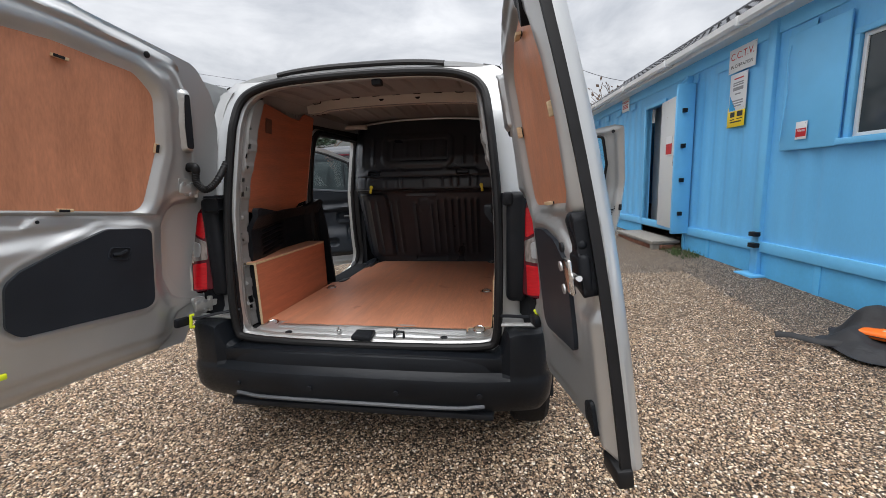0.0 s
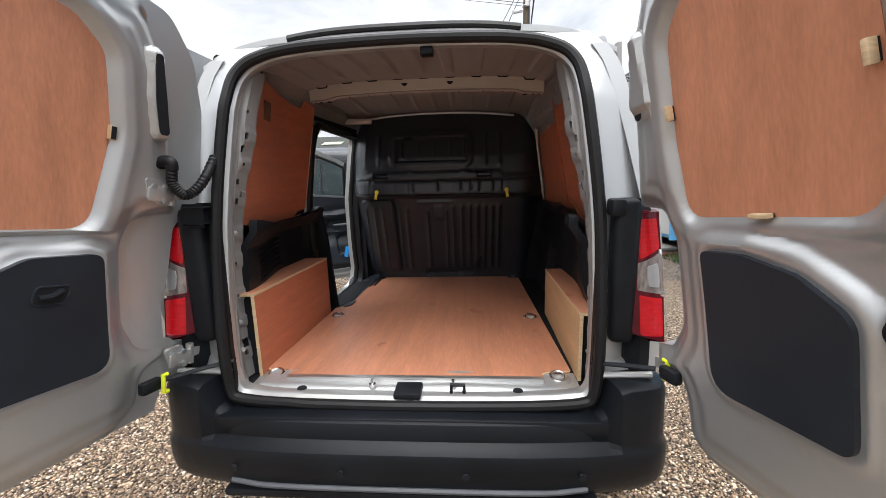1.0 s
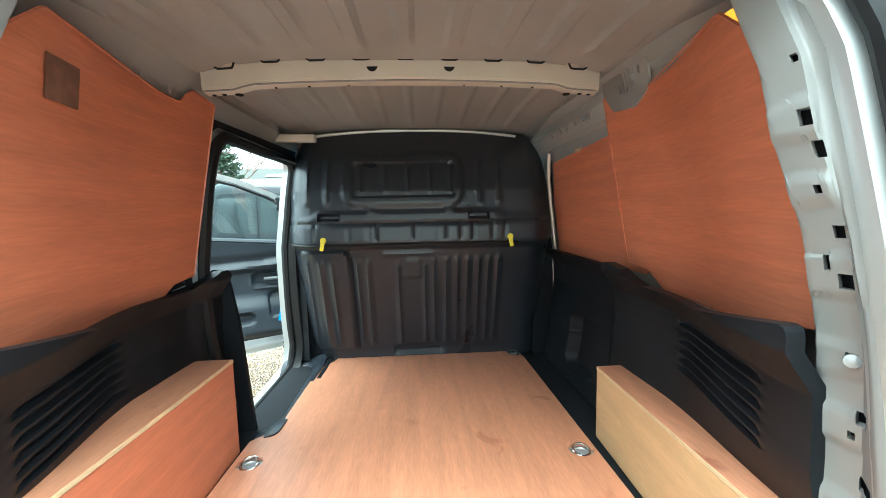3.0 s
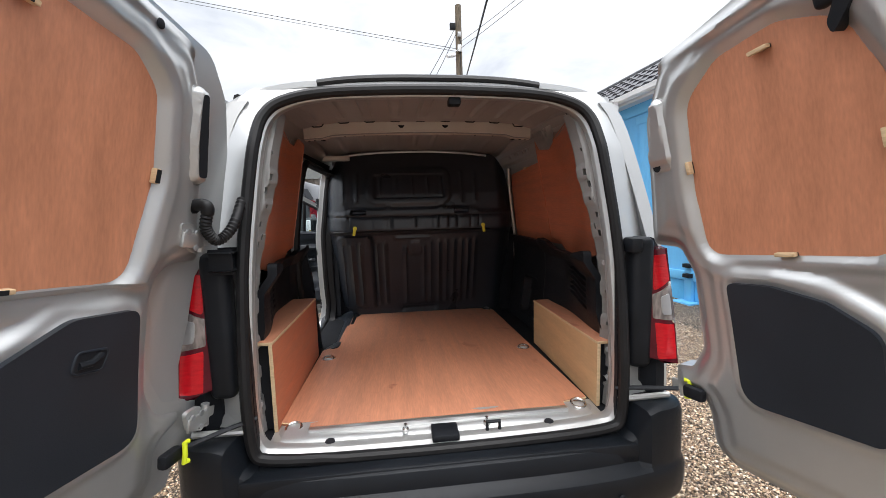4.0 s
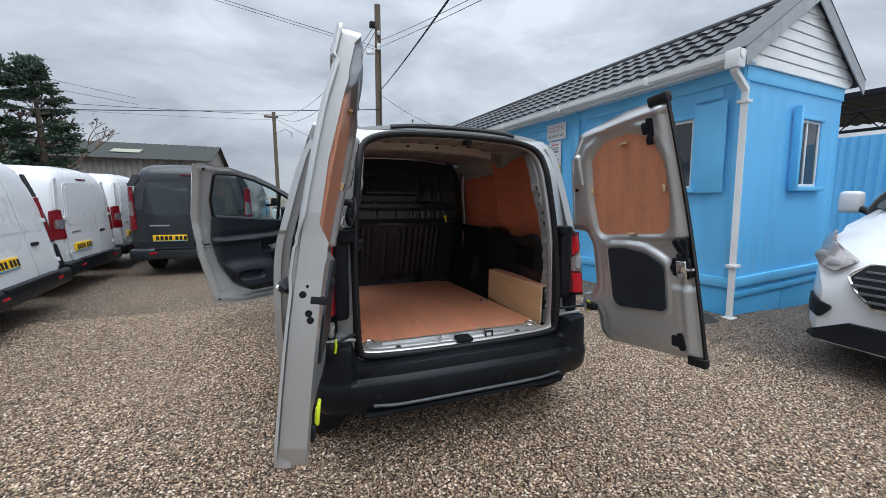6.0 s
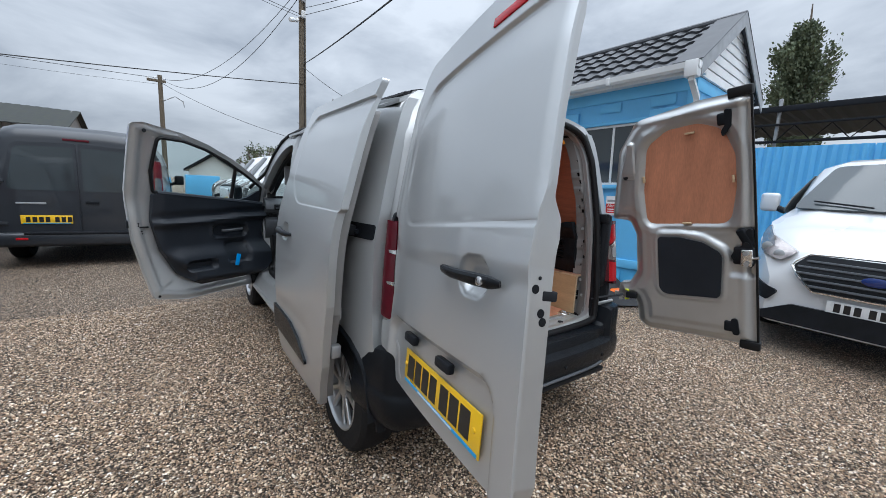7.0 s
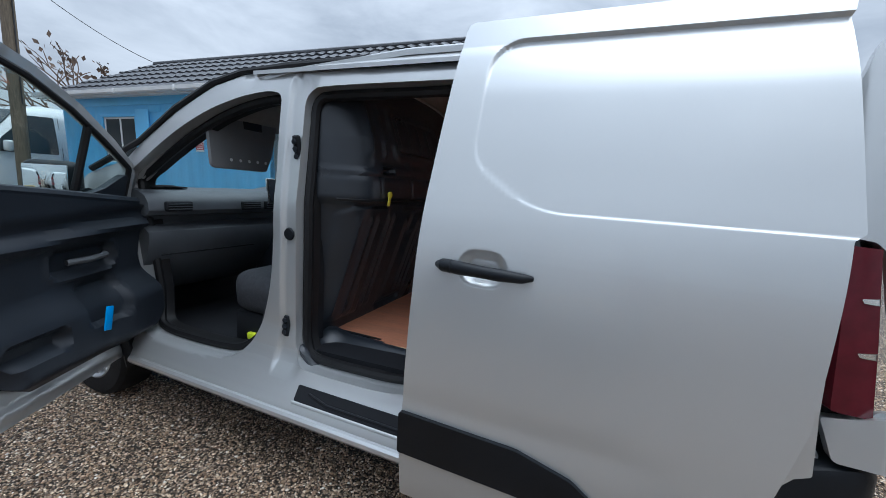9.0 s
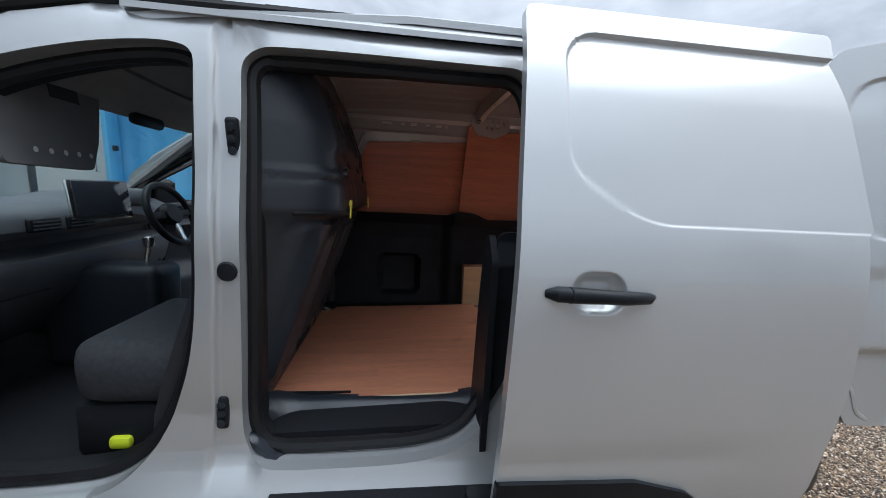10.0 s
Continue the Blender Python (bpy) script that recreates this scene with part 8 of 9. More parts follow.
s1 = wall_sign("cctv_sign", 2.90, 2.66, 0.46, 0.28, M_SIGNW, "white security camera notice with black and red lettering")
words("C.C.T.V.", 0.115, M_SIGNR, s1, Matrix.Translation((0, 0.045, 0.0048)))
words("IN OPERATION", 0.055, M_INK, s1, Matrix.Translation((0, -0.07, 0.0048)))
s2 = wall_sign("paper_notice", 2.93, 2.28, 0.30, 0.44, M_SIGNW, "white printed notice with blue corner")
for y, w, m in ((0.16, 0.16, M_SIGNR), (0.11, 0.18, M_GREYINK), (0.085, 0.18, M_GREYINK), (-0.02, 0.10, M_GREYINK), (-0.10, 0.20, M_GREYINK), (-0.13, 0.20, M_GREYINK), (-0.16, 0.14, M_GREYINK)):
    part("print_line", box(-w / 2, w / 2, y - 0.008, y + 0.008, 0.0042, 0.0048), m, s2)
part("print_heading", box(-0.09, 0.09, 0.02, 0.06, 0.0042, 0.0048), M_GREYINK, s2)
part("print_corner", slab([[(-0.14, -0.21), (-0.02, -0.21), (-0.14, -0.02)]], lambda x, y, d: (x, y, 0.0042 + d), 0, 0.0006), M_BLUEBAR, s2)
s3 = wall_sign("yellow_notice", 2.94, 1.99, 0.31, 0.24, M_SIGNY, "yellow notice with black emblems")
for x, y, w, h in ((-0.06, 0.03, 0.04, 0.03), (0.07, 0.03, 0.05, 0.03), (0.0, -0.06, 0.10, 0.008), (-0.06, -0.03, 0.04, 0.006), (0.07, -0.025, 0.05, 0.006)):
    part("print_block", box(x - w, x + w, y - h, y + h, 0.0042, 0.0048), M_INK, s3)
s4 = wall_sign("warning_sign", 6.35, 2.76, 0.36, 0.26, M_SIGNW, "white warning notice with red and black lettering")
words("WARNING", 0.07, M_SIGNR, s4, Matrix.Translation((0, 0.06, 0.0048)))
for y in (0.0, -0.03, -0.06):
    part("print_line", box(-0.12, 0.12, y - 0.009, y + 0.009, 0.0042, 0.0048), M_SIGNR, s4)


def alarm_sign(s, z, label):
    a = wall_sign("alarm_sign", s, z, 0.20, 0.28, M_SIGNW, label)
    part("red_field", box(-0.096, 0.096, -0.105, 0.03, 0.0042, 0.0046), M_SIGNR, a)
    words("Alarm", 0.062, M_SIGNW, a, Matrix.Translation((0, 0.0, 0.0052)))
    part("maker_mark", box(-0.08, 0.05, 0.055, 0.085, 0.0042, 0.0046), M_GREYINK, a)
    for y in (-0.05, -0.08):
        part("print_line", box(-0.07, 0.07, y - 0.006, y + 0.006, 0.0047, 0.0052), M_SIGNW, a)


alarm_sign(0.90, 1.28, "white and red alarm company sign below a window")
alarm_sign(7.02, 1.98, "white and red alarm company sign on blue wall")
a3 = wall_sign("alarm_sticker", 1.92, 1.70, 0.13, 0.17, M_SIGNW, "small white and red sticker on blue shutter")
a3.matrix_basis = a3.matrix_basis @ Matrix.Translation((0, 0, 0.028))
part("red_field", box(-0.06, 0.06, -0.06, 0.02, 0.0042, 0.0046), M_SIGNR, a3)
words("Alarm", 0.038, M_SIGNW, a3, Matrix.Translation((0, 0.0, 0.0052)))

# grass tuft beside the steps
rng = random.Random(5)
tuft = bmesh.new()
for _ in range(260):
    s, x = rng.uniform(3.35, 4.15), rng.uniform(-0.35, -0.03)
    h = rng.uniform(0.03, 0.10)
    p = HOUSE @ Vector((x, s, -0.06))
    a = rng.uniform(0, 6.28)
    d = Vector((math.cos(a), math.sin(a), 0)) * 0.006
    lean = Vector((rng.uniform(-0.04, 0.04), rng.uniform(-0.04, 0.04), h))
    base = Vector((p.x, p.y, ground_z(p.x, p.y)))
    tuft.faces.new([tuft.verts.new(base - d), tuft.verts.new(base + d), tuft.verts.new(base + lean)])
ob = solid("grass_tuft", tuft, M_GRASS, "thin patch of grass at the cabin foot", "grass", kind="stuff")

# jacket and orange case on the ground
coat = bmesh.new()
bmesh.ops.create_grid(coat, x_segments=60, y_segments=40, size=0.5)
noise.seed_set(7)
for v in coat.verts:
    x, y = v.co.x, v.co.y
    r = math.hypot(x * 1.0, y * 1.25)
    out_r = 0.44 + 0.05 * math.sin(math.atan2(y, x) * 3 + 1) + 0.03 * math.sin(math.atan2(y, x) * 7)
    f = 1 - step(out_r * 0.55, out_r, r)
    if r > out_r:
        v.co.x, v.co.y = x * out_r / r, y * out_r / r
    crease = noise.noise(Vector((x * 5, y * 5, 0.3))) * 0.05 + noise.noise(Vector((x * 13, y * 13, 1.3))) * 0.018
    peak = 0.17 * math.exp(-((x + 0.22) ** 2 + (y - 0.12) ** 2) / 0.022)
    v.co.z = 0.004 + f * (0.085 + crease + peak)
    v.co.x *= 1.05
    v.co.y *= 0.9
jacket = solid("black_jacket", coat, M_COAT, "crumpled black padded jacket lying on the gravel", "jacket", angle=70, at=pose(2.66, 2.86, 0.062, 0, 0, -70))
strap = bmesh.new()
tube([(2.05, 3.10, 0.085), (2.15, 3.08, 0.09), (2.22, 3.03, 0.08), (2.29, 2.96, 0.085), (2.40, 2.93, 0.10)], 0.024, 8, bm=strap, flat=0.25)
solid("black_strap", strap, M_COAT, "flat black webbing strap on the gravel", "strap")
case = thing("orange_case", "bright orange zipped pouch lying on a black jacket", "pouch", at=pose(2.64, 2.88, 0.150, 4, -6, -61))
part("case_body", box(-0.18, 0.18, -0.075, 0.075, 0.0, 0.055, 0.026, segs=4), M_ORANGE, case)
part("zip", tube([(-0.16, -0.077, 0.028), (0.16, -0.077, 0.028), (0.182, -0.05, 0.028), (0.182, 0.05, 0.028)], 0.004, 6), M_BLACK, case)
part("case_mark", box(-0.06, 0.06, -0.015, 0.015, 0.055, 0.0562), M_EDGE, case)


# ---- other vehicles ----
def vehicle(name, label, at, paint, length, width, height, bonnet, group="", rear=None, front=None, glass_rear=False, bumper=None, hood=0.56, rake=0.0):
    """A parked van: a lofted body with its rear at y = 0, and its own lamps, plates, bumpers, windows and wheels."""
    v = thing(name, label, "van", group, at=at)
    bumper = bumper or M_BUMPER
    hood_z = height * hood
    nose = length - bonnet

    def top(y):
        return lerp([(0.0, height * 0.90), (0.05, height * 0.965), (0.25, height), (nose - 1.25, height), (nose - 0.85, height * 0.965), (nose - 0.05, hood_z + 0.06), (nose, hood_z), (length - 0.35, hood_z * 0.90), (length - 0.08, hood_z * 0.76), (length, hood_z * 0.6)], y)

    def half(y):
        return width / 2 * lerp([(0.0, 0.93), (0.08, 0.97), (0.4, 1.0), (length - 1.0, 1.0), (length - 0.4, 0.94), (length - 0.1, 0.80), (length, 0.70)], y)

    ys = [0.0, 0.04, 0.1, 0.25, 0.6, 1.1, 1.7, 2.3, nose - 1.25, nose - 1.05, nose - 0.85, nose - 0.6, nose - 0.3, nose - 0.05, nose, nose + 0.25, length - 0.35, length - 0.18, length - 0.08, length]
    ys = sorted(set(round(y, 3) for y in ys))
    sec = [(0.93, 0.0), (1.0, 0.18), (1.0, 0.42), (0.985, 0.55), (0.93, 0.72), (0.86, 0.88), (0.78, 0.955), (0.62, 0.99), (0.3, 1.0)]
    bm = bmesh.new()
    rings = []
    z0 = 0.30
    for y in ys:
        zt, h = top(y), half(y)
        low = hood_z
        lean = 1.0 if zt > hood_z * 1.05 else 0.0
        row = []
        full = sec + [(-a, b) for a, b in reversed(sec)]
        for a, b in full:
            z = z0 + (zt - z0) * b
            k = abs(a)
            if z < low:
                k = max(k, 0.985 if b > 0.05 else 0.93)
                if b > 0.9:
                    k = abs(a)
            row.append(bm.verts.new(((1 if a > 0 else -1) * k * h, y, z)))
        rings.append(row)
    for p, q in zip(rings, rings[1:]):
        for k in range(len(p) - 1):
            bm.faces.new((p[k], q[k], q[k + 1], p[k + 1]))
        bm.faces.new((p[-1], q[-1], q[0], p[0]))
    bm.faces.new(rings[0][::-1])
    bm.faces.new(rings[-1])
    body = part("body", bm, paint, v, angle=40)
    hw = width / 2

    def rear_pt(x, z, d=0.0):
        t = (z - z0) / (height * 0.90 - z0)
        return (x, 0.0 - 0.004 - d + 0.045 * max(0, t - 0.75) * 4 * 0.2, z)
    # rear doors
    w_top, w_bot = hw * 0.66, hw * 0.80
    split = 0.0 if glass_rear else 0.24
    lo, hi = {"connect": (0.455, 0.755), "custom": (0.42, 0.80)}.get(rear, (0.45, 0.67))
    for sx in (-1, 1):
        side_a = split + sx * 0.012
        outline = rounded([(side_a, 0.50, 0.02), (sx * w_bot, 0.50), (sx * w_bot, height * 0.52), (sx * w_top, height * 0.865, 0.12), (side_a, height * 0.88, 0.02)], 0.05)
        dr = part("rear_door", slab([outline], lambda x, z, d: rear_pt(x, z, d), 0.0, 0.012, 0.3, 0.3), paint, v, angle=30)
        field = rounded([(side_a + sx * 0.03, height * 0.545, 0.02), (sx * w_bot * 0.93, height * 0.545, 0.08), (sx * w_top * 0.95, height * 0.84, 0.1), (side_a + sx * 0.03, height * 0.85, 0.02)], 0.06)
        part("rear_window" if glass_rear else "pressed_panel", slab([field], lambda x, z, d: rear_pt(x, z, d), 0.011, 0.016, 0.3, 0.3), M_TINT if glass_rear else paint, dr)
        for zz in (0.62, height * 0.60):
            part("door_hinge", box(sx * w_bot - 0.03, sx * w_bot + 0.05, -0.03, 0.0, zz - 0.025, zz + 0.025, 0.006), paint, dr)
        # lamps
        lm = part("tail_lamp", slab([rounded([(sx * hw * 0.845, height * lo), (sx * hw * 0.985, height * (lo - 0.01)), (sx * hw * 0.965, height * (hi - 0.01)), (sx * hw * 0.875, height * hi)], 0.03)], lambda x, z, d: (x, 0.012 + 0.13 * step(0.90, 1.02, abs(x) / hw) - d, z), 0.0, 0.035, 0.02, 0.1), M_VANRED, v, "red tail lamp")
        part("clear_lens", slab([rounded([(sx * hw * 0.875, height * (lo * 0.68 + hi * 0.32)), (sx * hw * 0.965, height * (lo * 0.66 + hi * 0.34)), (sx * hw * 0.955, height * (lo * 0.36 + hi * 0.64)), (sx * hw * 0.88, height * (lo * 0.34 + hi * 0.66))], 0.02)], lambda x, z, d: (x, -0.023 + 0.13 * step(0.90, 1.02, abs(x) / hw) - d, z), 0.0, 0.008, 0.02), M_CLEARLENS, lm)
        if rear == "connect":
            part("corner_cladding", slab([rounded([(sx * hw * 0.72, 0.49), (sx * hw * 0.985, 0.49), (sx * hw * 0.985, height * 0.445), (sx * hw * 0.90, height * 0.43), (sx * hw * 0.83, 0.58)], 0.03)], lambda x, z, d: (x, 0.0 + 0.13 * step(0.90, 1.02, abs(x) / hw) - d, z), 0.0, 0.03, 0.04, 0.1), M_BUMPER, v, "black corner cladding")
        part("lamp_pillar", slab([rounded([(sx * (w_bot + 0.04), height * hi), (sx * hw * 0.955, height * hi), (sx * hw * 0.85, height * 0.90), (sx * (w_top + 0.09), height * 0.90)], 0.02)], lambda x, z, d: (x, 0.02 - d, z), 0.0, 0.02, 0.1, 0.2), M_BLACK if rear == "connect" else paint, v)
        part("bumper_reflector", box(sx * hw * 0.62 - 0.06, sx * hw * 0.62 + 0.06, -0.085, -0.07, 0.40, 0.43, 0.004), M_REDLENS, v)
    part("rear_bumper", box(-hw * 0.985, hw * 0.985, -0.08, 0.25, 0.30, 0.50, 0.05, segs=3), bumper, v, "rear bumper")
    part("bumper_step", box(-hw * 0.6, hw * 0.6, -0.09, 0.0, 0.47, 0.505, 0.012), M_BLACK, v)
    pl = part("number_plate", box(-0.62, -0.10, -0.032, -0.016, 0.62, 0.735, 0.002) if rear != "connect" else box(-0.60, -0.08, -0.032, -0.016, 0.66, 0.775, 0.002), M_PLATE, v, "yellow number plate with dark bars")
    zc = 0.678 if rear != "connect" else 0.718
    for k in range(7):
        x = -0.57 + 0.065 * k + (0.03 if k > 3 else 0) + (0.02 if rear == "connect" else 0)
        part("plate_bar", box(x, x + 0.045, -0.0335, -0.0322, zc - 0.036, zc + 0.036), M_PLATEINK, pl)
    part("plate_strip", box(-0.6, -0.12, -0.0335, -0.0322, zc - 0.056, zc - 0.046), M_BLUEBAR, pl)
    part("badge_bars", box(-hw * 0.66, -hw * 0.36, -0.024, -0.016, zc + 0.21, zc + 0.235, 0.003), M_STEEL, v)
    part("rear_handle", box(split + 0.05, split + 0.20, -0.04, -0.016, height * 0.455, height * 0.475, 0.008), M_BLACK, v, "black door handle")
    part("brake_light", box(-0.14, 0.14, -0.012, 0.03, height * 0.895, height * 0.91, 0.004), M_REDDARK, v)
    # sides
    for sx in (-1, 1):
        rub = part("side_moulding", box(sx * hw - 0.02, sx * hw + 0.012, 0.9, length - 1.25, 0.46, 0.56, 0.012), M_BLACK, v)
        for y in (0.95, 0.95 + length * 0.60):
            w = part("wheel", lathe([(0.20, -0.10), (0.30, -0.105), (0.335, -0.07), (0.335, 0.07), (0.30, 0.105), (0.20, 0.10)], 36, caps=False), M_TYRE, v, "black tyre on a steel wheel", at=Matrix.Translation((sx * (hw - 0.13), y, 0.335)) @ Matrix.Rotation(radians(90 * sx), 4, "Y"))
            part("rim", lathe([(0.205, 0.09), (0.19, 0.06), (0.10, 0.055), (0.09, 0.085), (0.0, 0.09)], 28), M_RIM, w)
            ar = []
            for k in range(15):
                a = math.pi * k / 14
                ar.append((sx * (hw + 0.002), y + 0.40 * math.cos(a), 0.335 + 0.40 * math.sin(a)))
            part("wheel_arch", tube(ar, 0.03, 6, flat=0.6), bumper, v)
            # flat dark half disc: the arch's shade put onto the body side
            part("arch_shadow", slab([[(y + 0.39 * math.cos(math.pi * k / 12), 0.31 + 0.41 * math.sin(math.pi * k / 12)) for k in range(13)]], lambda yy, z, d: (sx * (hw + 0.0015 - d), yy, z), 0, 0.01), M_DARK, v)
        # cab side window and door line
        wz0, wz1 = hood_z + 0.04, height * 0.90

        def lean_x(z):
            t = (z - z0) / (height - z0)
            return lerp([(0.42, 1.0), (0.55, 0.985), (0.72, 0.93), (0.88, 0.86)], t) * hw
        win = rounded([(nose - 1.35, wz0), (nose - 0.30, wz0), (nose - 0.45, wz0 + (wz1 - wz0) * 0.35), (nose - 0.92, wz1 - 0.02), (nose - 1.35, wz1)], 0.05)
        part("side_window", slab([win], lambda y, z, d: (sx * (lean_x(z) + 0.006 - d), y, z), 0, 0.01, 0.2, 0.15), M_TINT, v, "dark cab side window")
        mr = part("wing_mirror", box(sx * (hw + 0.14) - 0.09, sx * (hw + 0.14) + 0.09, nose - 0.55, nose - 0.42, hood_z + 0.05, hood_z + 0.27, 0.04, segs=3), paint if paint is not M_GREY else M_BLACK, v)
        part("mirror_arm", tube([(sx * (hw + 0.08), nose - 0.48, hood_z + 0.10), (sx * (hw - 0.02), nose - 0.46, hood_z + 0.06)], 0.035, 8), M_BLACK, mr)
        part("door_seam", tube([(sx * (hw + 0.001), nose - 1.42, 0.5), (sx * (hw + 0.001), nose - 1.42, hood_z), (sx * (lean_x(wz1) + 0.002), nose - 1.42, wz1)], 0.006, 4), M_DARK, v)
    # windscreen, grille, headlamps
    def scr(x, t, d):
        y = nose - 0.05 - 0.80 * t
        z = top(y)
        k = 0.88 - 0.20 * t
        return (x * k * hw, y + 0.03 - 0.05 * x * x + d * 0.6, z + 0.03 - 0.03 * x * x + d)
    part("windscreen", slab([rounded([(-0.97, 0.07), (-0.5, 0.035), (0.5, 0.035), (0.97, 0.07), (0.95, 0.90), (-0.95, 0.90)], 0.10)], scr, 0.0, -0.012, 0.2, 0.12), M_TINT, v, "large windscreen")
    for x in (-0.5, 0.25):
        part("wiper", tube([scr(x, 0.05, 0.02), scr(x + 0.55, 0.16, 0.02)], 0.009, 6), M_BLACK, v)
    fz = hood_z * 0.56
    fy = length

    def nose_y(x, z):
        back_x = lerp([(0.0, 0.0), (0.60, 0.0), (0.71, 0.02), (0.80, 0.12), (0.90, 0.32), (0.96, 0.60), (1.0, 1.0)], abs(x) / hw)
        back_z = lerp([(0.55, 0.0), (0.62, 0.012), (0.76, 0.09), (0.90, 0.36), (1.0, 0.62)], z / hood_z)
        return length - (back_x ** 2 + back_z ** 2) ** 0.5 + 0.022
    grille = part("grille", slab([rounded([(-hw * 0.54, hood_z * 0.672), (-hw * 0.44, hood_z * 0.755), (hw * 0.44, hood_z * 0.755), (hw * 0.54, hood_z * 0.672), (hw * 0.37, hood_z * 0.515), (-hw * 0.37, hood_z * 0.515)], 0.05)], lambda x, z, d: (x, nose_y(x, z) + d, z), 0.03, 0.0, 0.08, 0.08), M_BLACK, v, "black grille")
    for k in range(5):
        z = hood_z * (0.545 + 0.042 * k)
        w = hw * (0.40, 0.45, 0.50, 0.50, 0.45)[k]
        part("grille_bar", tube([(x, nose_y(x, z) + 0.034, z) for x in (-w, -w * 0.5, 0, w * 0.5, w)], 0.012, 6), M_DASH, grille)
    part("grille_surround", tube([(x * hw, nose_y(x * hw, z * hood_z) + 0.03, z * hood_z) for x, z in ((-0.545, 0.672), (-0.525, 0.705), (-0.44, 0.762), (-0.2, 0.768), (0.0, 0.77), (0.2, 0.768), (0.44, 0.762), (0.525, 0.705), (0.545, 0.672), (0.48, 0.60), (0.37, 0.51), (0.0, 0.505), (-0.37, 0.51), (-0.48, 0.60))], 0.012, 6, closed=True), M_CHROME, grille, "bright grille surround")
    part("oval_emblem", lathe([(0.085, 0.0), (0.085, 0.008), (0.07, 0.012), (0.0, 0.013)], 24, m=Matrix.Translation((0, nose_y(0, hood_z * 0.63) + 0.045, hood_z * 0.635)) @ Matrix.Rotation(radians(-90), 4, "X") @ Matrix.Diagonal((1, 0.45, 1, 1))), mat("dark_blue_emblem", (0.01, 0.03, 0.16), 0.2, vary=0.02, coat=0.6) if name == "front_facing_van" else M_STEEL, grille)
    for sx in (-1, 1):
        hl = part("headlamp", slab([rounded([(sx * hw * 0.64, hood_z * 0.695), (sx * hw * 0.83, hood_z * 0.745), (sx * hw * 0.90, hood_z * 0.86), (sx * hw * 0.88, hood_z * 0.945, 0.02), (sx * hw * 0.78, hood_z * 0.865), (sx * hw * 0.525, hood_z * 0.765, 0.02)], 0.03)], lambda x, z, d: (x, nose_y(x, z) + d, z), 0.022, -0.03, 0.06, 0.06), M_CLEARLENS, v, "clear headlamp")
        for dx in (0.66, 0.78):
            part("lamp_bowl", lathe([(0.045, 0.0), (0.03, 0.006), (0.0, 0.007)], 16, m=Matrix.Translation((sx * hw * dx, nose_y(hw * dx, hood_z * (0.735 + 0.045 * (dx > 0.7))) + 0.022, hood_z * (0.735 + 0.045 * (dx > 0.7)))) @ Matrix.Rotation(radians(-90), 4, "X")), M_STEEL, hl)
        part("fog_recess", slab([rounded([(sx * hw * 0.60, 0.60), (sx * hw * 0.68, 0.50), (sx * hw * 0.86, 0.54), (sx * hw * 0.86, 0.67), (sx * hw * 0.80, 0.67)], 0.03)], lambda x, z, d: (x, nose_y(x, z) + d, z), 0.016, -0.03, 0.06, 0.06), M_BLACK, v)
    part("lower_grille", slab([rounded([(-hw * 0.80, 0.32), (hw * 0.80, 0.32), (hw * 0.76, 0.37), (hw * 0.50, 0.50), (-hw * 0.50, 0.50), (-hw * 0.76, 0.37)], 0.04)], lambda x, z, d: (x, nose_y(x, z) + d, z), 0.02, -0.02, 0.08, 0.08), M_BLACK, v)
    fp = part("front_plate", box(-0.26, 0.26, length + 0.028, length + 0.036, 0.49, 0.60, 0.002), M_WPLATE, v, "white number plate with dark bars")
    for k in range(7):
        x = -0.225 + 0.062 * k + (0.025 if k > 3 else 0)
        part("plate_bar", box(x, x + 0.042, length + 0.0365, length + 0.0375, 0.51, 0.585), M_PLATEINK, fp)
    part("roof_groove", box(-0.35, 0.35, 0.5, nose - 1.4, height - 0.004, height + 0.003, 0.002), paint, v)
    # the rear face leans forward as it rises
    for ob in v.children_recursive:
        if rake and ob.type == "MESH" and not ob.name.startswith(("wheel", "rim", "arch")):
            for q in ob.data.vertices:
                q.co.y += rake * max(0.0, q.co.z - 0.55) * max(0.0, 1 - max(0.0, q.co.y) / 0.8)
    return v


vehicle("white_van", "white panel van with dark bumper, parked rear outwards", pose(-4.33, 5.18, 0, 0, 0, 94), M_WHITE, 4.42, 1.90, 1.86, 0.85, "parked white vans", rear="connect", rake=0.20)
vehicle("white_van", "white panel van with red tail lamps, parked in a row", pose(-4.55, 7.38, 0, 0, 0, 91), M_WHITE, 4.4, 1.85, 1.84, 0.85, "parked white vans", rake=0.07)
vehicle("white_van", "white panel van far along the parked row", pose(-4.62, 9.60, 0, 0, 0, 90), M_WHITE, 4.4, 1.85, 1.84, 0.85, "parked white vans", rake=0.07)
vehicle("white_van", "white panel van with grey bumper beside the row", pose(-4.02, 2.80, 0, 0, 0, 96), M_WHITE, 4.4, 1.85, 1.84, 0.85, "parked white vans", rear="connect", rake=0.20)
vehicle("grey_van", "dark grey metallic van parked rear towards the yard", pose(-3.25, 7.8, 0, 0, 0, -2), M_GREY, 4.97, 1.98, 1.98, 0.85, rear="custom", glass_rear=True, bumper=M_GREY)
vehicle("front_facing_van", "white van facing the yard beside the blue cabin", pose(7.43, 0.69, 0, 0, 0, 90), M_WHITE, 4.97, 1.99, 2.0, 0.85, bumper=M_WHITE, hood=0.64)
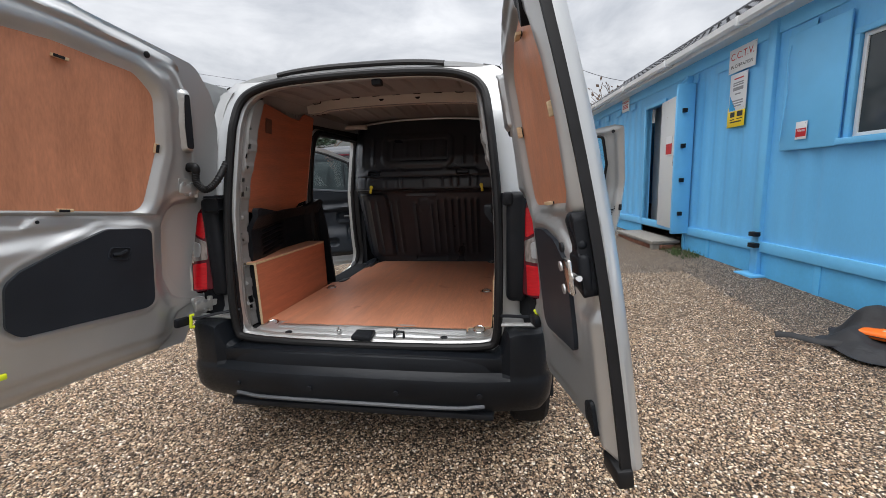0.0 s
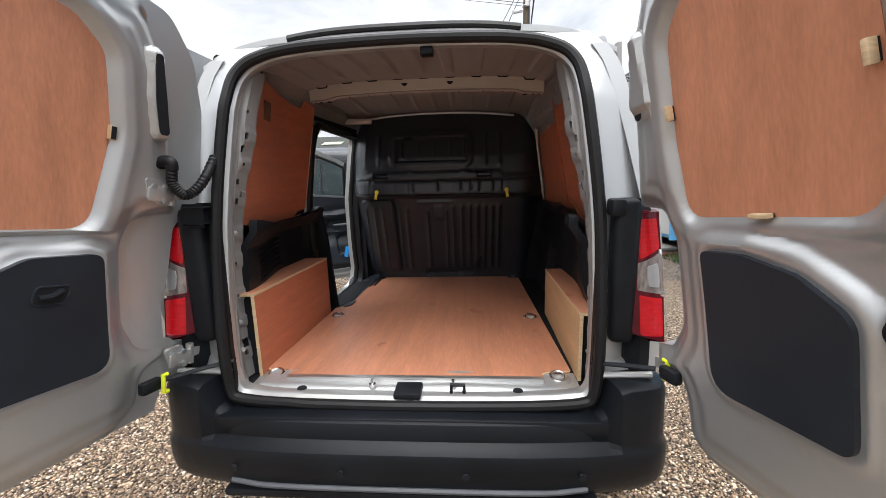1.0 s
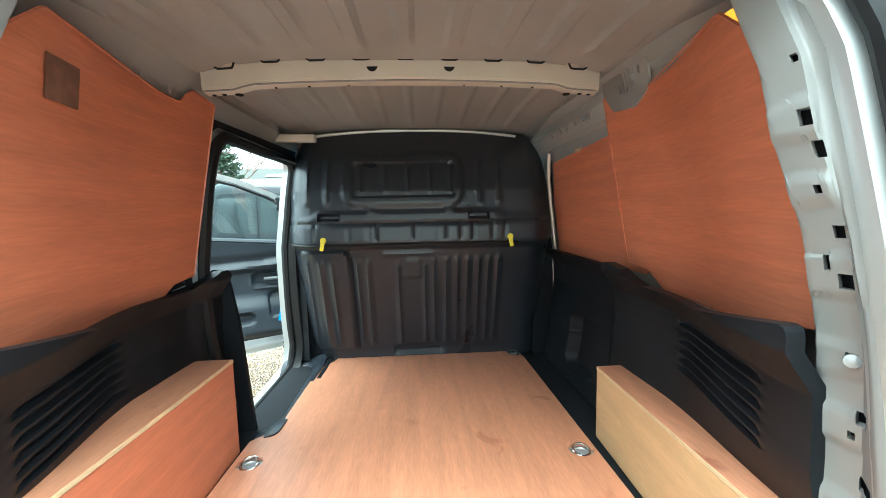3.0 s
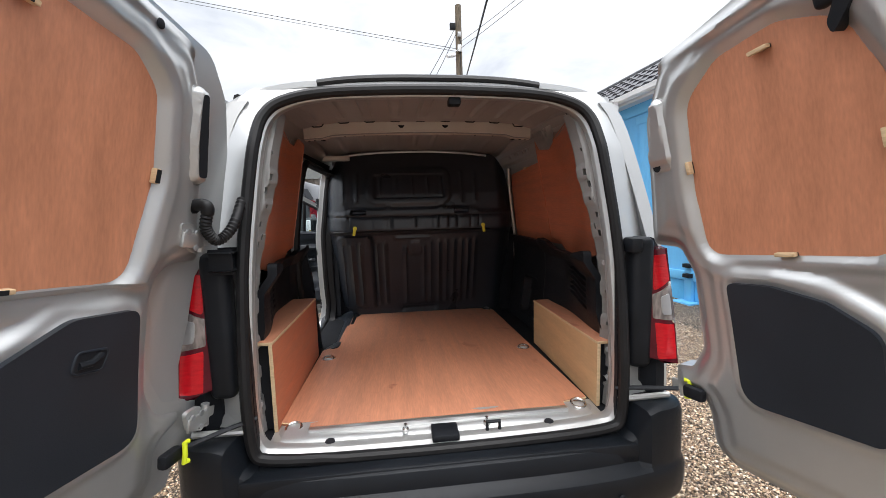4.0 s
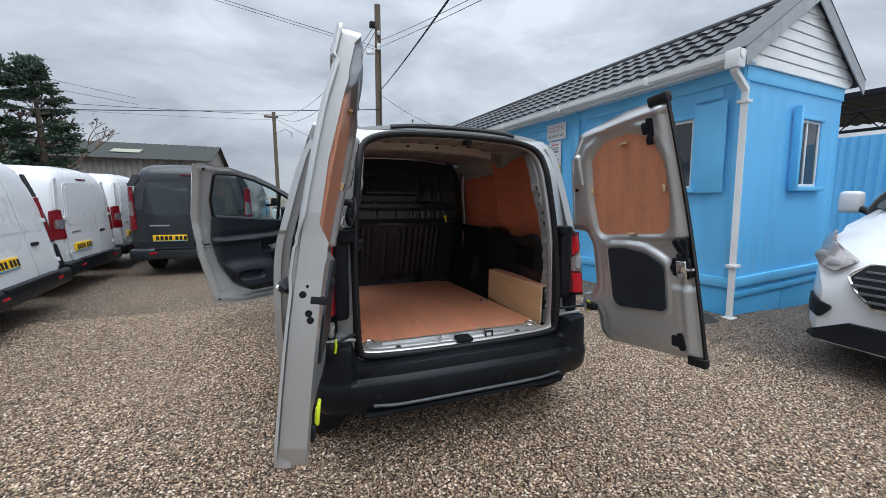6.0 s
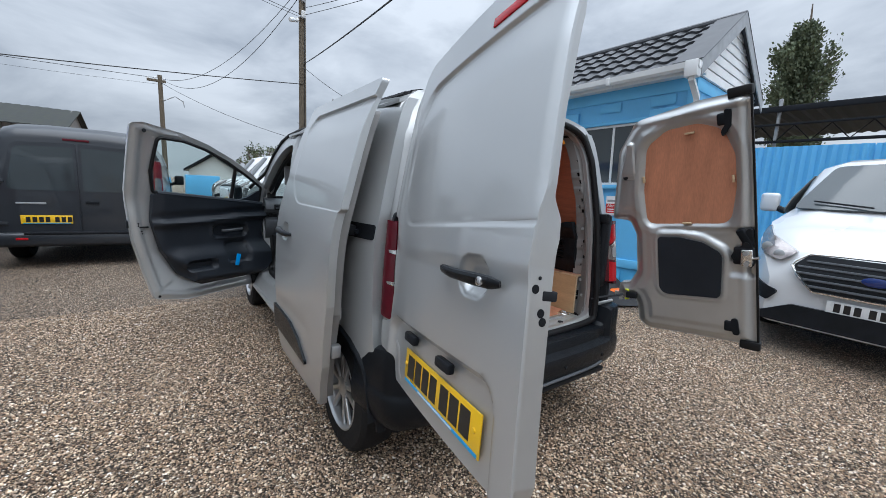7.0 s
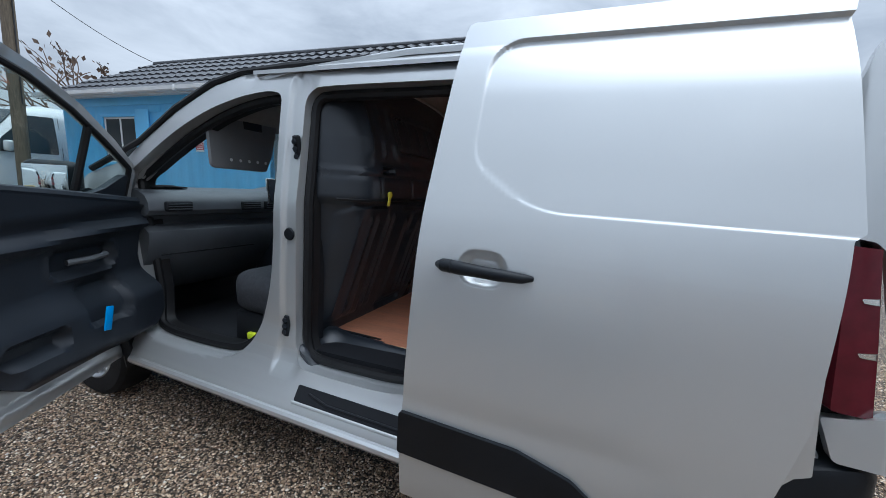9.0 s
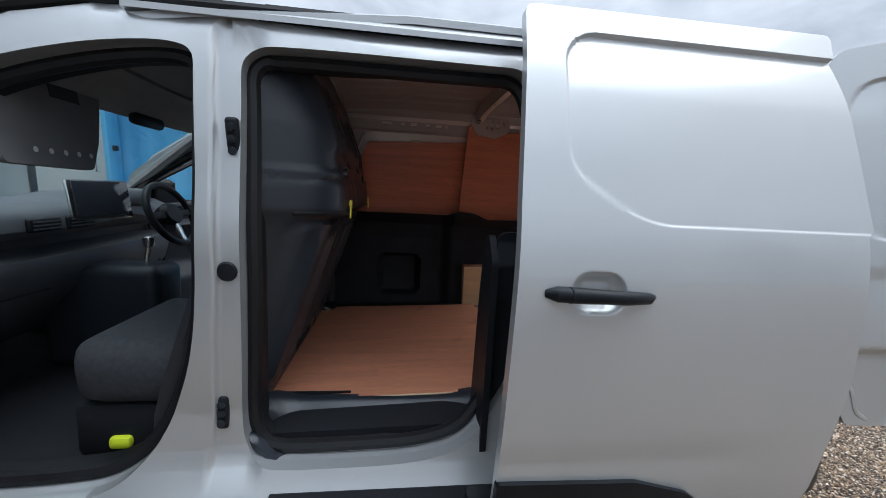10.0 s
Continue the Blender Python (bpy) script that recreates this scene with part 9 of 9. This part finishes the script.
for k in range(4):
    vehicle("tall_white_van", "tall white van parked in a distant row", pose(5.45 - 0.12 * k, 15.0 + 2.35 * k, 0, 0, 0, 90), M_WHITE, 5.5, 2.05, 2.55, 0.95, "distant row of tall vans", bumper=M_WHITE)
truck = thing("box_truck", "white and blue box truck body behind the parked vans", "truck", at=pose(-11.5, 12.0, 0, 0, 0, 80))
part("box_body", box(-3.6, 3.6, -1.1, 1.1, 0.9, 2.74, 0.03), M_WHITE, truck)
part("blue_side", box(-3.4, 3.2, -1.112, -1.1, 2.25, 2.64), mat("truck_blue_panel", (0.01, 0.06, 0.42), 0.4), truck, "blue side panel")
for x in (-2.4, 2.4):
    part("wheel", lathe([(0.0, -0.1), (0.42, -0.1), (0.45, 0.0), (0.42, 0.1), (0.0, 0.1)], 24), M_TYRE, truck, at=Matrix.Translation((x, -0.95, 0.45)) @ Matrix.Rotation(radians(90), 4, "X"))
part("chassis", box(-3.5, 3.5, -0.5, 0.5, 0.5, 0.9), M_DARK, truck)


# ---- poles and cables ----
def pole(x, y, h, lean, label, r=0.12):
    p = thing("utility_pole", label, "pole", "utility poles", at=pose(x, y, 0, lean[0], lean[1], 0))
    part("post", tube([(0, 0, -0.2), (0, 0, h * 0.5), (0, 0, h)], 0, 14, radii=[r, r * 0.92, r * 0.82]), M_POLE, p)
    return p


p1 = pole(1.39, 13.3, 7.75, (0.0, -0.2), "weathered wooden utility pole with a camera and brackets")
cam_box = part("security_camera", tube([(-0.16, -0.12, 6.20), (-0.42, -0.22, 6.12)], 0.06, 10), M_WHITEPVC, p1, "white security camera")
part("camera_arm", tube([(0, -0.12, 6.35), (-0.12, -0.14, 6.32), (-0.2, -0.14, 6.22)], 0.02, 8), M_STEEL, p1)
part("junction_box", box(-0.06, 0.06, -0.19, -0.10, 6.3, 6.5, 0.01), M_WHITEPVC, p1)
part("pole_bracket", box(-0.05, 0.05, -0.16, -0.09, 6.75, 6.9, 0.01), M_STEEL, p1)
part("flood_lamp", box(-0.30, -0.12, -0.2, -0.08, 6.95, 7.15, 0.02), M_BLACK, p1, "black flood lamp")
part("cable_drop", tube([(0.03, -0.11, 6.8), (0.035, -0.118, 5.0), (0.03, -0.122, 2.4)], 0.012, 6), M_CABLE, p1)
p2 = pole(-2.25, 26.0, 6.45, (0.0, -0.5), "distant wooden utility pole with insulators")
part("cross_arm", box(-0.55, 0.25, -0.06, 0.06, 6.1, 6.22, 0.01), M_POLE, p2)
for x in (-0.5, -0.2, 0.2):
    part("insulator", lathe([(0.04, 0), (0.05, 0.05), (0.03, 0.12), (0.0, 0.14)], 10, m=Matrix.Translation((x, 0, 6.22))), M_WHITEPVC, p2)
part("street_lamp_arm", tube([(0.1, 0, 5.2), (0.6, 0, 5.5), (0.95, 0, 5.3), (1.0, 0, 5.0)], 0.025, 6), M_STEEL, p2)


def cable(a, b, sag, r=0.012, label="thin black overhead cable"):
    a, b = Vector(a), Vector(b)
    pts = []
    for k in range(25):
        t = k / 24
        p = a.lerp(b, t)
        p.z -= 4 * sag * t * (1 - t)
        pts.append(p)
    return solid("overhead_cable", tube(pts, r, 6), M_CABLE, label, "cable", "overhead cables")


T1, T2 = Vector((1.39, 13.2, 7.0)), Vector((-2.28, 26.0, 6.3))
cable(T1 + Vector((0, 0, 0.3)), T2, 1.0, 0.010)
cable(T1 + Vector((0, 0, 0.1)), T2 + Vector((0.2, 0, -0.1)), 1.3, 0.010)
cable((1.39, 13.2, 5.0), (-0.40, -1.0, 3.25), 0.12, 0.014, "thick black overhead cable")
cable((1.39, 13.2, 6.4), (3.0, 1.0, 4.6), 0.10, 0.007)
cable((1.39, 13.2, 6.6), (3.2, 1.0, 4.9), 0.16, 0.007)
cable((1.39, 13.2, 4.9), (4.4, 12.5, 3.7), 0.25, 0.007)
cable(T2, (-40.0, 26.5, 6.9), 0.5, 0.012)
cable(T2 + Vector((0, 0, -0.3)), (-40.0, 32.0, 8.6), 0.9, 0.006)
cable(T2 + Vector((0, 0, -0.2)), (2.6, 13.4, 2.5), 0.3, 0.010)
cable((1.39, 13.2, 6.38), (-17.0, 13.0, 9.35), 0.10, 0.008)
cable((1.39, 13.2, 6.30), (-17.0, 13.0, 9.25), 0.10, 0.006)
cable((1.39, 13.2, 4.4), (-22.0, 13.6, 3.3), 0.35, 0.012)
cable((-8.5, 24.0, 6.2), (-30.0, 6.0, 9.4), 0.7, 0.008)
cable((-8.5, 24.0, 5.9), (-30.0, 6.0, 8.6), 0.7, 0.008)

# ---- barn, trees, fence and canopy ----
barn = thing("barn", "long low barn with weathered boards and dark mossy roof", "barn", at=pose(-8.0, 38.0, 0, 0, 0, 0))
part("wall", box(-26, 0, 0, 10, 0, 4.3), M_BARNWALL, barn)
for k in range(65):
    part("wall_board", box(-26 + 0.4 * k, -26 + 0.4 * k + 0.33, -0.05, 0.0, 0.0, 4.25, 0.01), M_BARNWALL, barn)
for y0, y1 in ((-0.5, 5.0), (10.5, 5.0)):
    part("roof_sheet", slab([[(-26.4, 0), (0.4, 0), (0.4, 1), (-26.4, 1)]], lambda x, t, d, a=y0, b=y1: (x, a + (b - a) * t, 4.25 + 1.75 * t + 0.018 * math.sin(x * 12) - d), 0, 0.06, 0.13, 0.3), M_BARNROOF, barn)
for x in (-20, -13, -6):
    part("roof_light", box(-1.0, 1.0, -0.02, 0.02, 0.0, 1.1), mat("dull_roof_light", (0.30, 0.31, 0.24), 0.5), barn, at=pose(x, 1.1, 4.83, -72, 0, 0))
part("gable_end", slab([[(0, 4.3), (10, 4.3), (5, 6.0)]], lambda y, z, d: (0.0 - d, y, z), 0, 0.1), M_BARNWALL, barn)

home = thing("bungalow", "distant white bungalow with a dark pitched roof", "house", at=pose(2.9, 61.0, 0, 0, 0, -12))
part("wall", slab([[(-2.8, 0), (2.8, 0), (2.8, 2.3), (0, 4.2), (-2.8, 2.3)]], lambda x, z, d: (x, d, z), 0, 9), M_WHITEPVC, home)
for sx in (-1, 1):
    part("roof", slab([[(0, -0.5), (1, -0.5), (1, 9.4), (0, 9.4)]], lambda t, y, d, s=sx: (s * 3.3 * t, y, 4.55 - 2.25 * t - d), 0, 0.2), M_TILEMETAL, home)
    part("barge_board", slab([[(0, 0), (1, 0), (1, 0.3), (0, 0.3)]], lambda t, w, d, s=sx: (s * 3.3 * t, -0.55 - d, 4.32 - 2.25 * t + w), 0, 0.05), M_DARK, home)
blue = solid("blue_container", box(-1.0, 1.0, -1.2, 1.2, 0.0, 1.5, 0.03), M_BLUEWALL, "distant low blue steel container", "container", at=pose(-0.2, 33.0, 0))


def limb(bm, a, b, r0, r1, bend=0.1, rng=None):
    a, b = Vector(a), Vector(b)
    mid = (a + b) / 2 + Vector((rng.uniform(-bend, bend), rng.uniform(-bend, bend), rng.uniform(0, bend)))
    tube([a, a.lerp(mid, 0.6), mid.lerp(b, 0.4), b], 0, 6, bm=bm, radii=[r0, r0 * 0.75 + r1 * 0.25, (r0 + r1) / 2, r1])


def leaves(count, place, size, rng, droop=0.0):
    vs, fs = [], []
    for _ in range(count):
        p, d = place()
        s = size * rng.uniform(0.5, 1.3)
        a = Vector((rng.gauss(0, 1), rng.gauss(0, 1), rng.gauss(0, 0.6))).normalized()
        d = (d + a * 0.7 + Vector((0, 0, -droop))).normalized()
        w = d.orthogonal().normalized() * s * 0.32
        w.rotate(Matrix.Rotation(rng.uniform(0, 6.28), 3, d))
        i = len(vs)
        vs += [p, p + d * s * 0.5 + w, p + d * s, p + d * s * 0.5 - w]
        fs.append((i, i + 1, i + 2, i + 3))
    return vs, fs


def conifer(x, y, h, spread, seed, label, ragged=0.35):
    rng = random.Random(seed)
    tr = thing("conifer_tree", label, "tree", "conifers", at=pose(x, y, 0))
    bm = bmesh.new()
    tube([(0, 0, -0.2), (0.1, 0, h * 0.3), (0.0, 0.1, h * 0.7), (0, 0, h * 0.95)], 0, 8, bm=bm, radii=[h * 0.03, h * 0.022, h * 0.012, 0.01])
    tips = []
    for k in range(54):
        t = 0.26 + 0.70 * ((k // 6) / 9.0) + rng.uniform(-0.012, 0.012)
        a = rng.uniform(0, 6.28)
        ln = spread * (1 - t) ** 0.75 * rng.uniform(0.55, 1 + ragged) + 0.22
        base = Vector((0, 0, h * t))
        tip = base + Vector((math.cos(a) * ln, math.sin(a) * ln, ln * rng.uniform(0.05, 0.4)))
        limb(bm, base, tip, 0.06, 0.015, 0.15, rng)
        tips.append((base, tip))
    for k in range(10):
        a = rng.uniform(0, 6.28)
        base = Vector((0, 0, h * rng.uniform(0.80, 0.93)))
        tip = base + Vector((math.cos(a) * 0.3, math.sin(a) * 0.3, h * 0.065 * rng.uniform(0.6, 1.2)))
        tips += [(base, tip)] * 2
    part("trunk", bm, M_BARK, tr, "grey-brown trunk and limbs")

    def place():
        b, t = rng.choice(tips)
        f = rng.uniform(0.3, 1.06) ** 0.7
        p = b.lerp(t, f) + Vector((rng.gauss(0, 0.17), rng.gauss(0, 0.17), rng.gauss(-0.02, 0.075)))
        return p, (t - b).normalized()
    vs, fs = leaves(19000, place, 0.17, rng, 0.15)
    crown = new("crown", mesh_from("crown", vs, fs, M_CONIFER))
    crown.parent = tr
    return tr


conifer(-16.5, 29.0, 9.2, 2.2, 11, "tall dark green conifer behind the parked vans")
conifer(-14.8, 29.3, 9.1, 2.6, 12, "dense dark conifer beside a taller one")


def open_tree(x, y, h, spread, seed, label, material, count, name="bare_tree", twiggy=True, base=0.35):
    rng = random.Random(seed)
    tr = thing(name, label, "tree", at=pose(x, y, 0))
    bm = bmesh.new()
    ends = []

    def grow(p, d, ln, r, depth):
        q = p + d * ln
        limb(bm, p, q, r, r * 0.6, ln * 0.12, rng)
        if depth == 0:
            ends.append((p, q))
            return
        for _ in range(rng.choice((2, 3, 3))):
            nd = (d + Vector((rng.gauss(0, 0.5), rng.gauss(0, 0.5), rng.gauss(0.1, 0.3)))).normalized()
            grow(q, nd, ln * rng.uniform(0.6, 0.85), r * 0.6, depth - 1)
    for k in range(4):
        a = k * 1.6 + rng.uniform(0, 1)
        grow(Vector((0, 0, -0.1)), Vector((math.cos(a) * spread, math.sin(a) * spread, 1)).normalized(), h * base, h * 0.022, 4)
    part("trunk", bm, M_TWIG if twiggy else M_BARK, tr)

    def place():
        b, t = rng.choice(ends)
        return b.lerp(t, rng.uniform(0.3, 1.1)) + Vector((rng.gauss(0, 0.1), rng.gauss(0, 0.1), rng.gauss(0, 0.1))), (t - b).normalized()
    vs, fs = leaves(count, place, 0.2, rng)
    crown = new("crown", mesh_from("crown", vs, fs, material))
    crown.parent = tr
    return tr


conifer(-17.0, -15.0, 8.4, 2.4, 13, "lone dark conifer across the yard")
open_tree(-21.0, 26.5, 6.2, 1.1, 21, "spreading half-bare tree beside dark conifers", M_CONIFER, 5200, "spreading_tree")
open_tree(6.8, 19.5, 5.4, 0.6, 22, "bare twiggy tree behind the cabin roof", M_TWIG, 500)
open_tree(6.6, 45.0, 5.2, 0.6, 23, "small leafy tree beyond the distant vans", M_POPLAR, 1800, "small_tree")
open_tree(-15.8, 30.0, 7.0, 0.35, 24, "bundle of bare grey trunks below the conifers", M_TWIG, 300, "trunk_clump_tree")

rng = random.Random(31)
pop = thing("poplar_tree", "tall narrow poplar with grey-green leaves", "tree", at=pose(32.0, 8.3, 0, 0, 0, 0))
pb = bmesh.new()
tube([(0, 0, -0.2), (0.1, 0.3, 6), (0.2, 0.5, 11), (0.3, 0.7, 14.5)], 0, 8, bm=pb, radii=[0.4, 0.3, 0.15, 0.03])
tips = []
for k in range(90):
    t = rng.uniform(0.25, 0.98)
    a = rng.uniform(0, 6.28)
    ln = 3.2 * math.sin(math.pi * min(0.985, t * 0.93 + 0.06)) ** 1.1 * rng.uniform(0.5, 1.1)
    b0 = Vector((0.2 * t, 0.6 * t, 14.5 * t * 0.9))
    tip = b0 + Vector((math.cos(a) * ln * 0.55, math.sin(a) * ln * 0.55 + 0.25, ln * 0.9))
    limb(pb, b0, tip, 0.05, 0.015, 0.2, rng)
    tips.append((b0, tip))
part("trunk", pb, M_BARK, pop)


def pop_place():
    b0, t0 = rng.choice(tips)
    return b0.lerp(t0, rng.uniform(0.2, 1.08)) + Vector((rng.gauss(0, 0.22), rng.gauss(0, 0.22), rng.gauss(0, 0.25))), (t0 - b0).normalized()


vs, fs = leaves(30000, pop_place, 0.22, rng)
crown = new("crown", mesh_from("crown", vs, fs, M_POPLAR))
crown.parent = pop

fence = thing("blue_fence", "blue corrugated steel fence panels behind the cabin", "fence", at=pose(11.2, -6.0, 0, 0, 0, 3))
for k in range(9):
    part("fence_panel", slab([[(2.0 * k, 0.05), (2.0 * k + 1.98, 0.05), (2.0 * k + 1.98, 2.93), (2.0 * k, 2.93)]], lambda y, z, d: (0.03 * math.sin(y * 36) + d, y, z), 0, 0.01, 0.045, 0), M_BLUEWALL, fence)
for k in range(10):
    part("fence_post", box(0.04, 0.12, 2.0 * k - 0.04, 2.0 * k + 0.04, -0.1, 2.9, 0.006), M_BLUETRIM, fence)
canopy = thing("open_canopy", "dark steel canopy on posts behind the fence", "canopy", at=pose(13.0, 1.2, 0, 0, 0, 3))
part("canopy_roof", slab([[(0, 0), (6, 0), (6, 9.7), (0, 9.7)]], lambda x, y, d: (x, y, 4.35 + 0.03 * math.sin(y * 18) - d), 0, 0.04, 1.0, 0.09), M_BARNROOF, canopy)
for k in range(4):
    part("canopy_post", tube([(0.1, 3.2 * k, -0.1), (0.1, 3.2 * k, 4.6)], 0.05, 8), M_STEEL, canopy)
    if k < 3:
        part("canopy_truss", tube([(0.1, 3.2 * k + 0.4 * i, 3.36 if i % 2 == 0 else 3.82) for i in range(9)], 0.022, 6), M_DARK, canopy)
part("canopy_edge_beam", box(-0.1, 0.05, 0, 9.7, 3.30, 3.37, 0.01), M_DARK, canopy)
part("canopy_middle_beam", box(-0.1, 0.05, 0, 9.7, 3.80, 3.86, 0.01), M_DARK, canopy)
part("canopy_top_beam", box(-0.1, 0.05, 0, 9.7, 4.2, 4.36, 0.01), M_DARK, canopy)
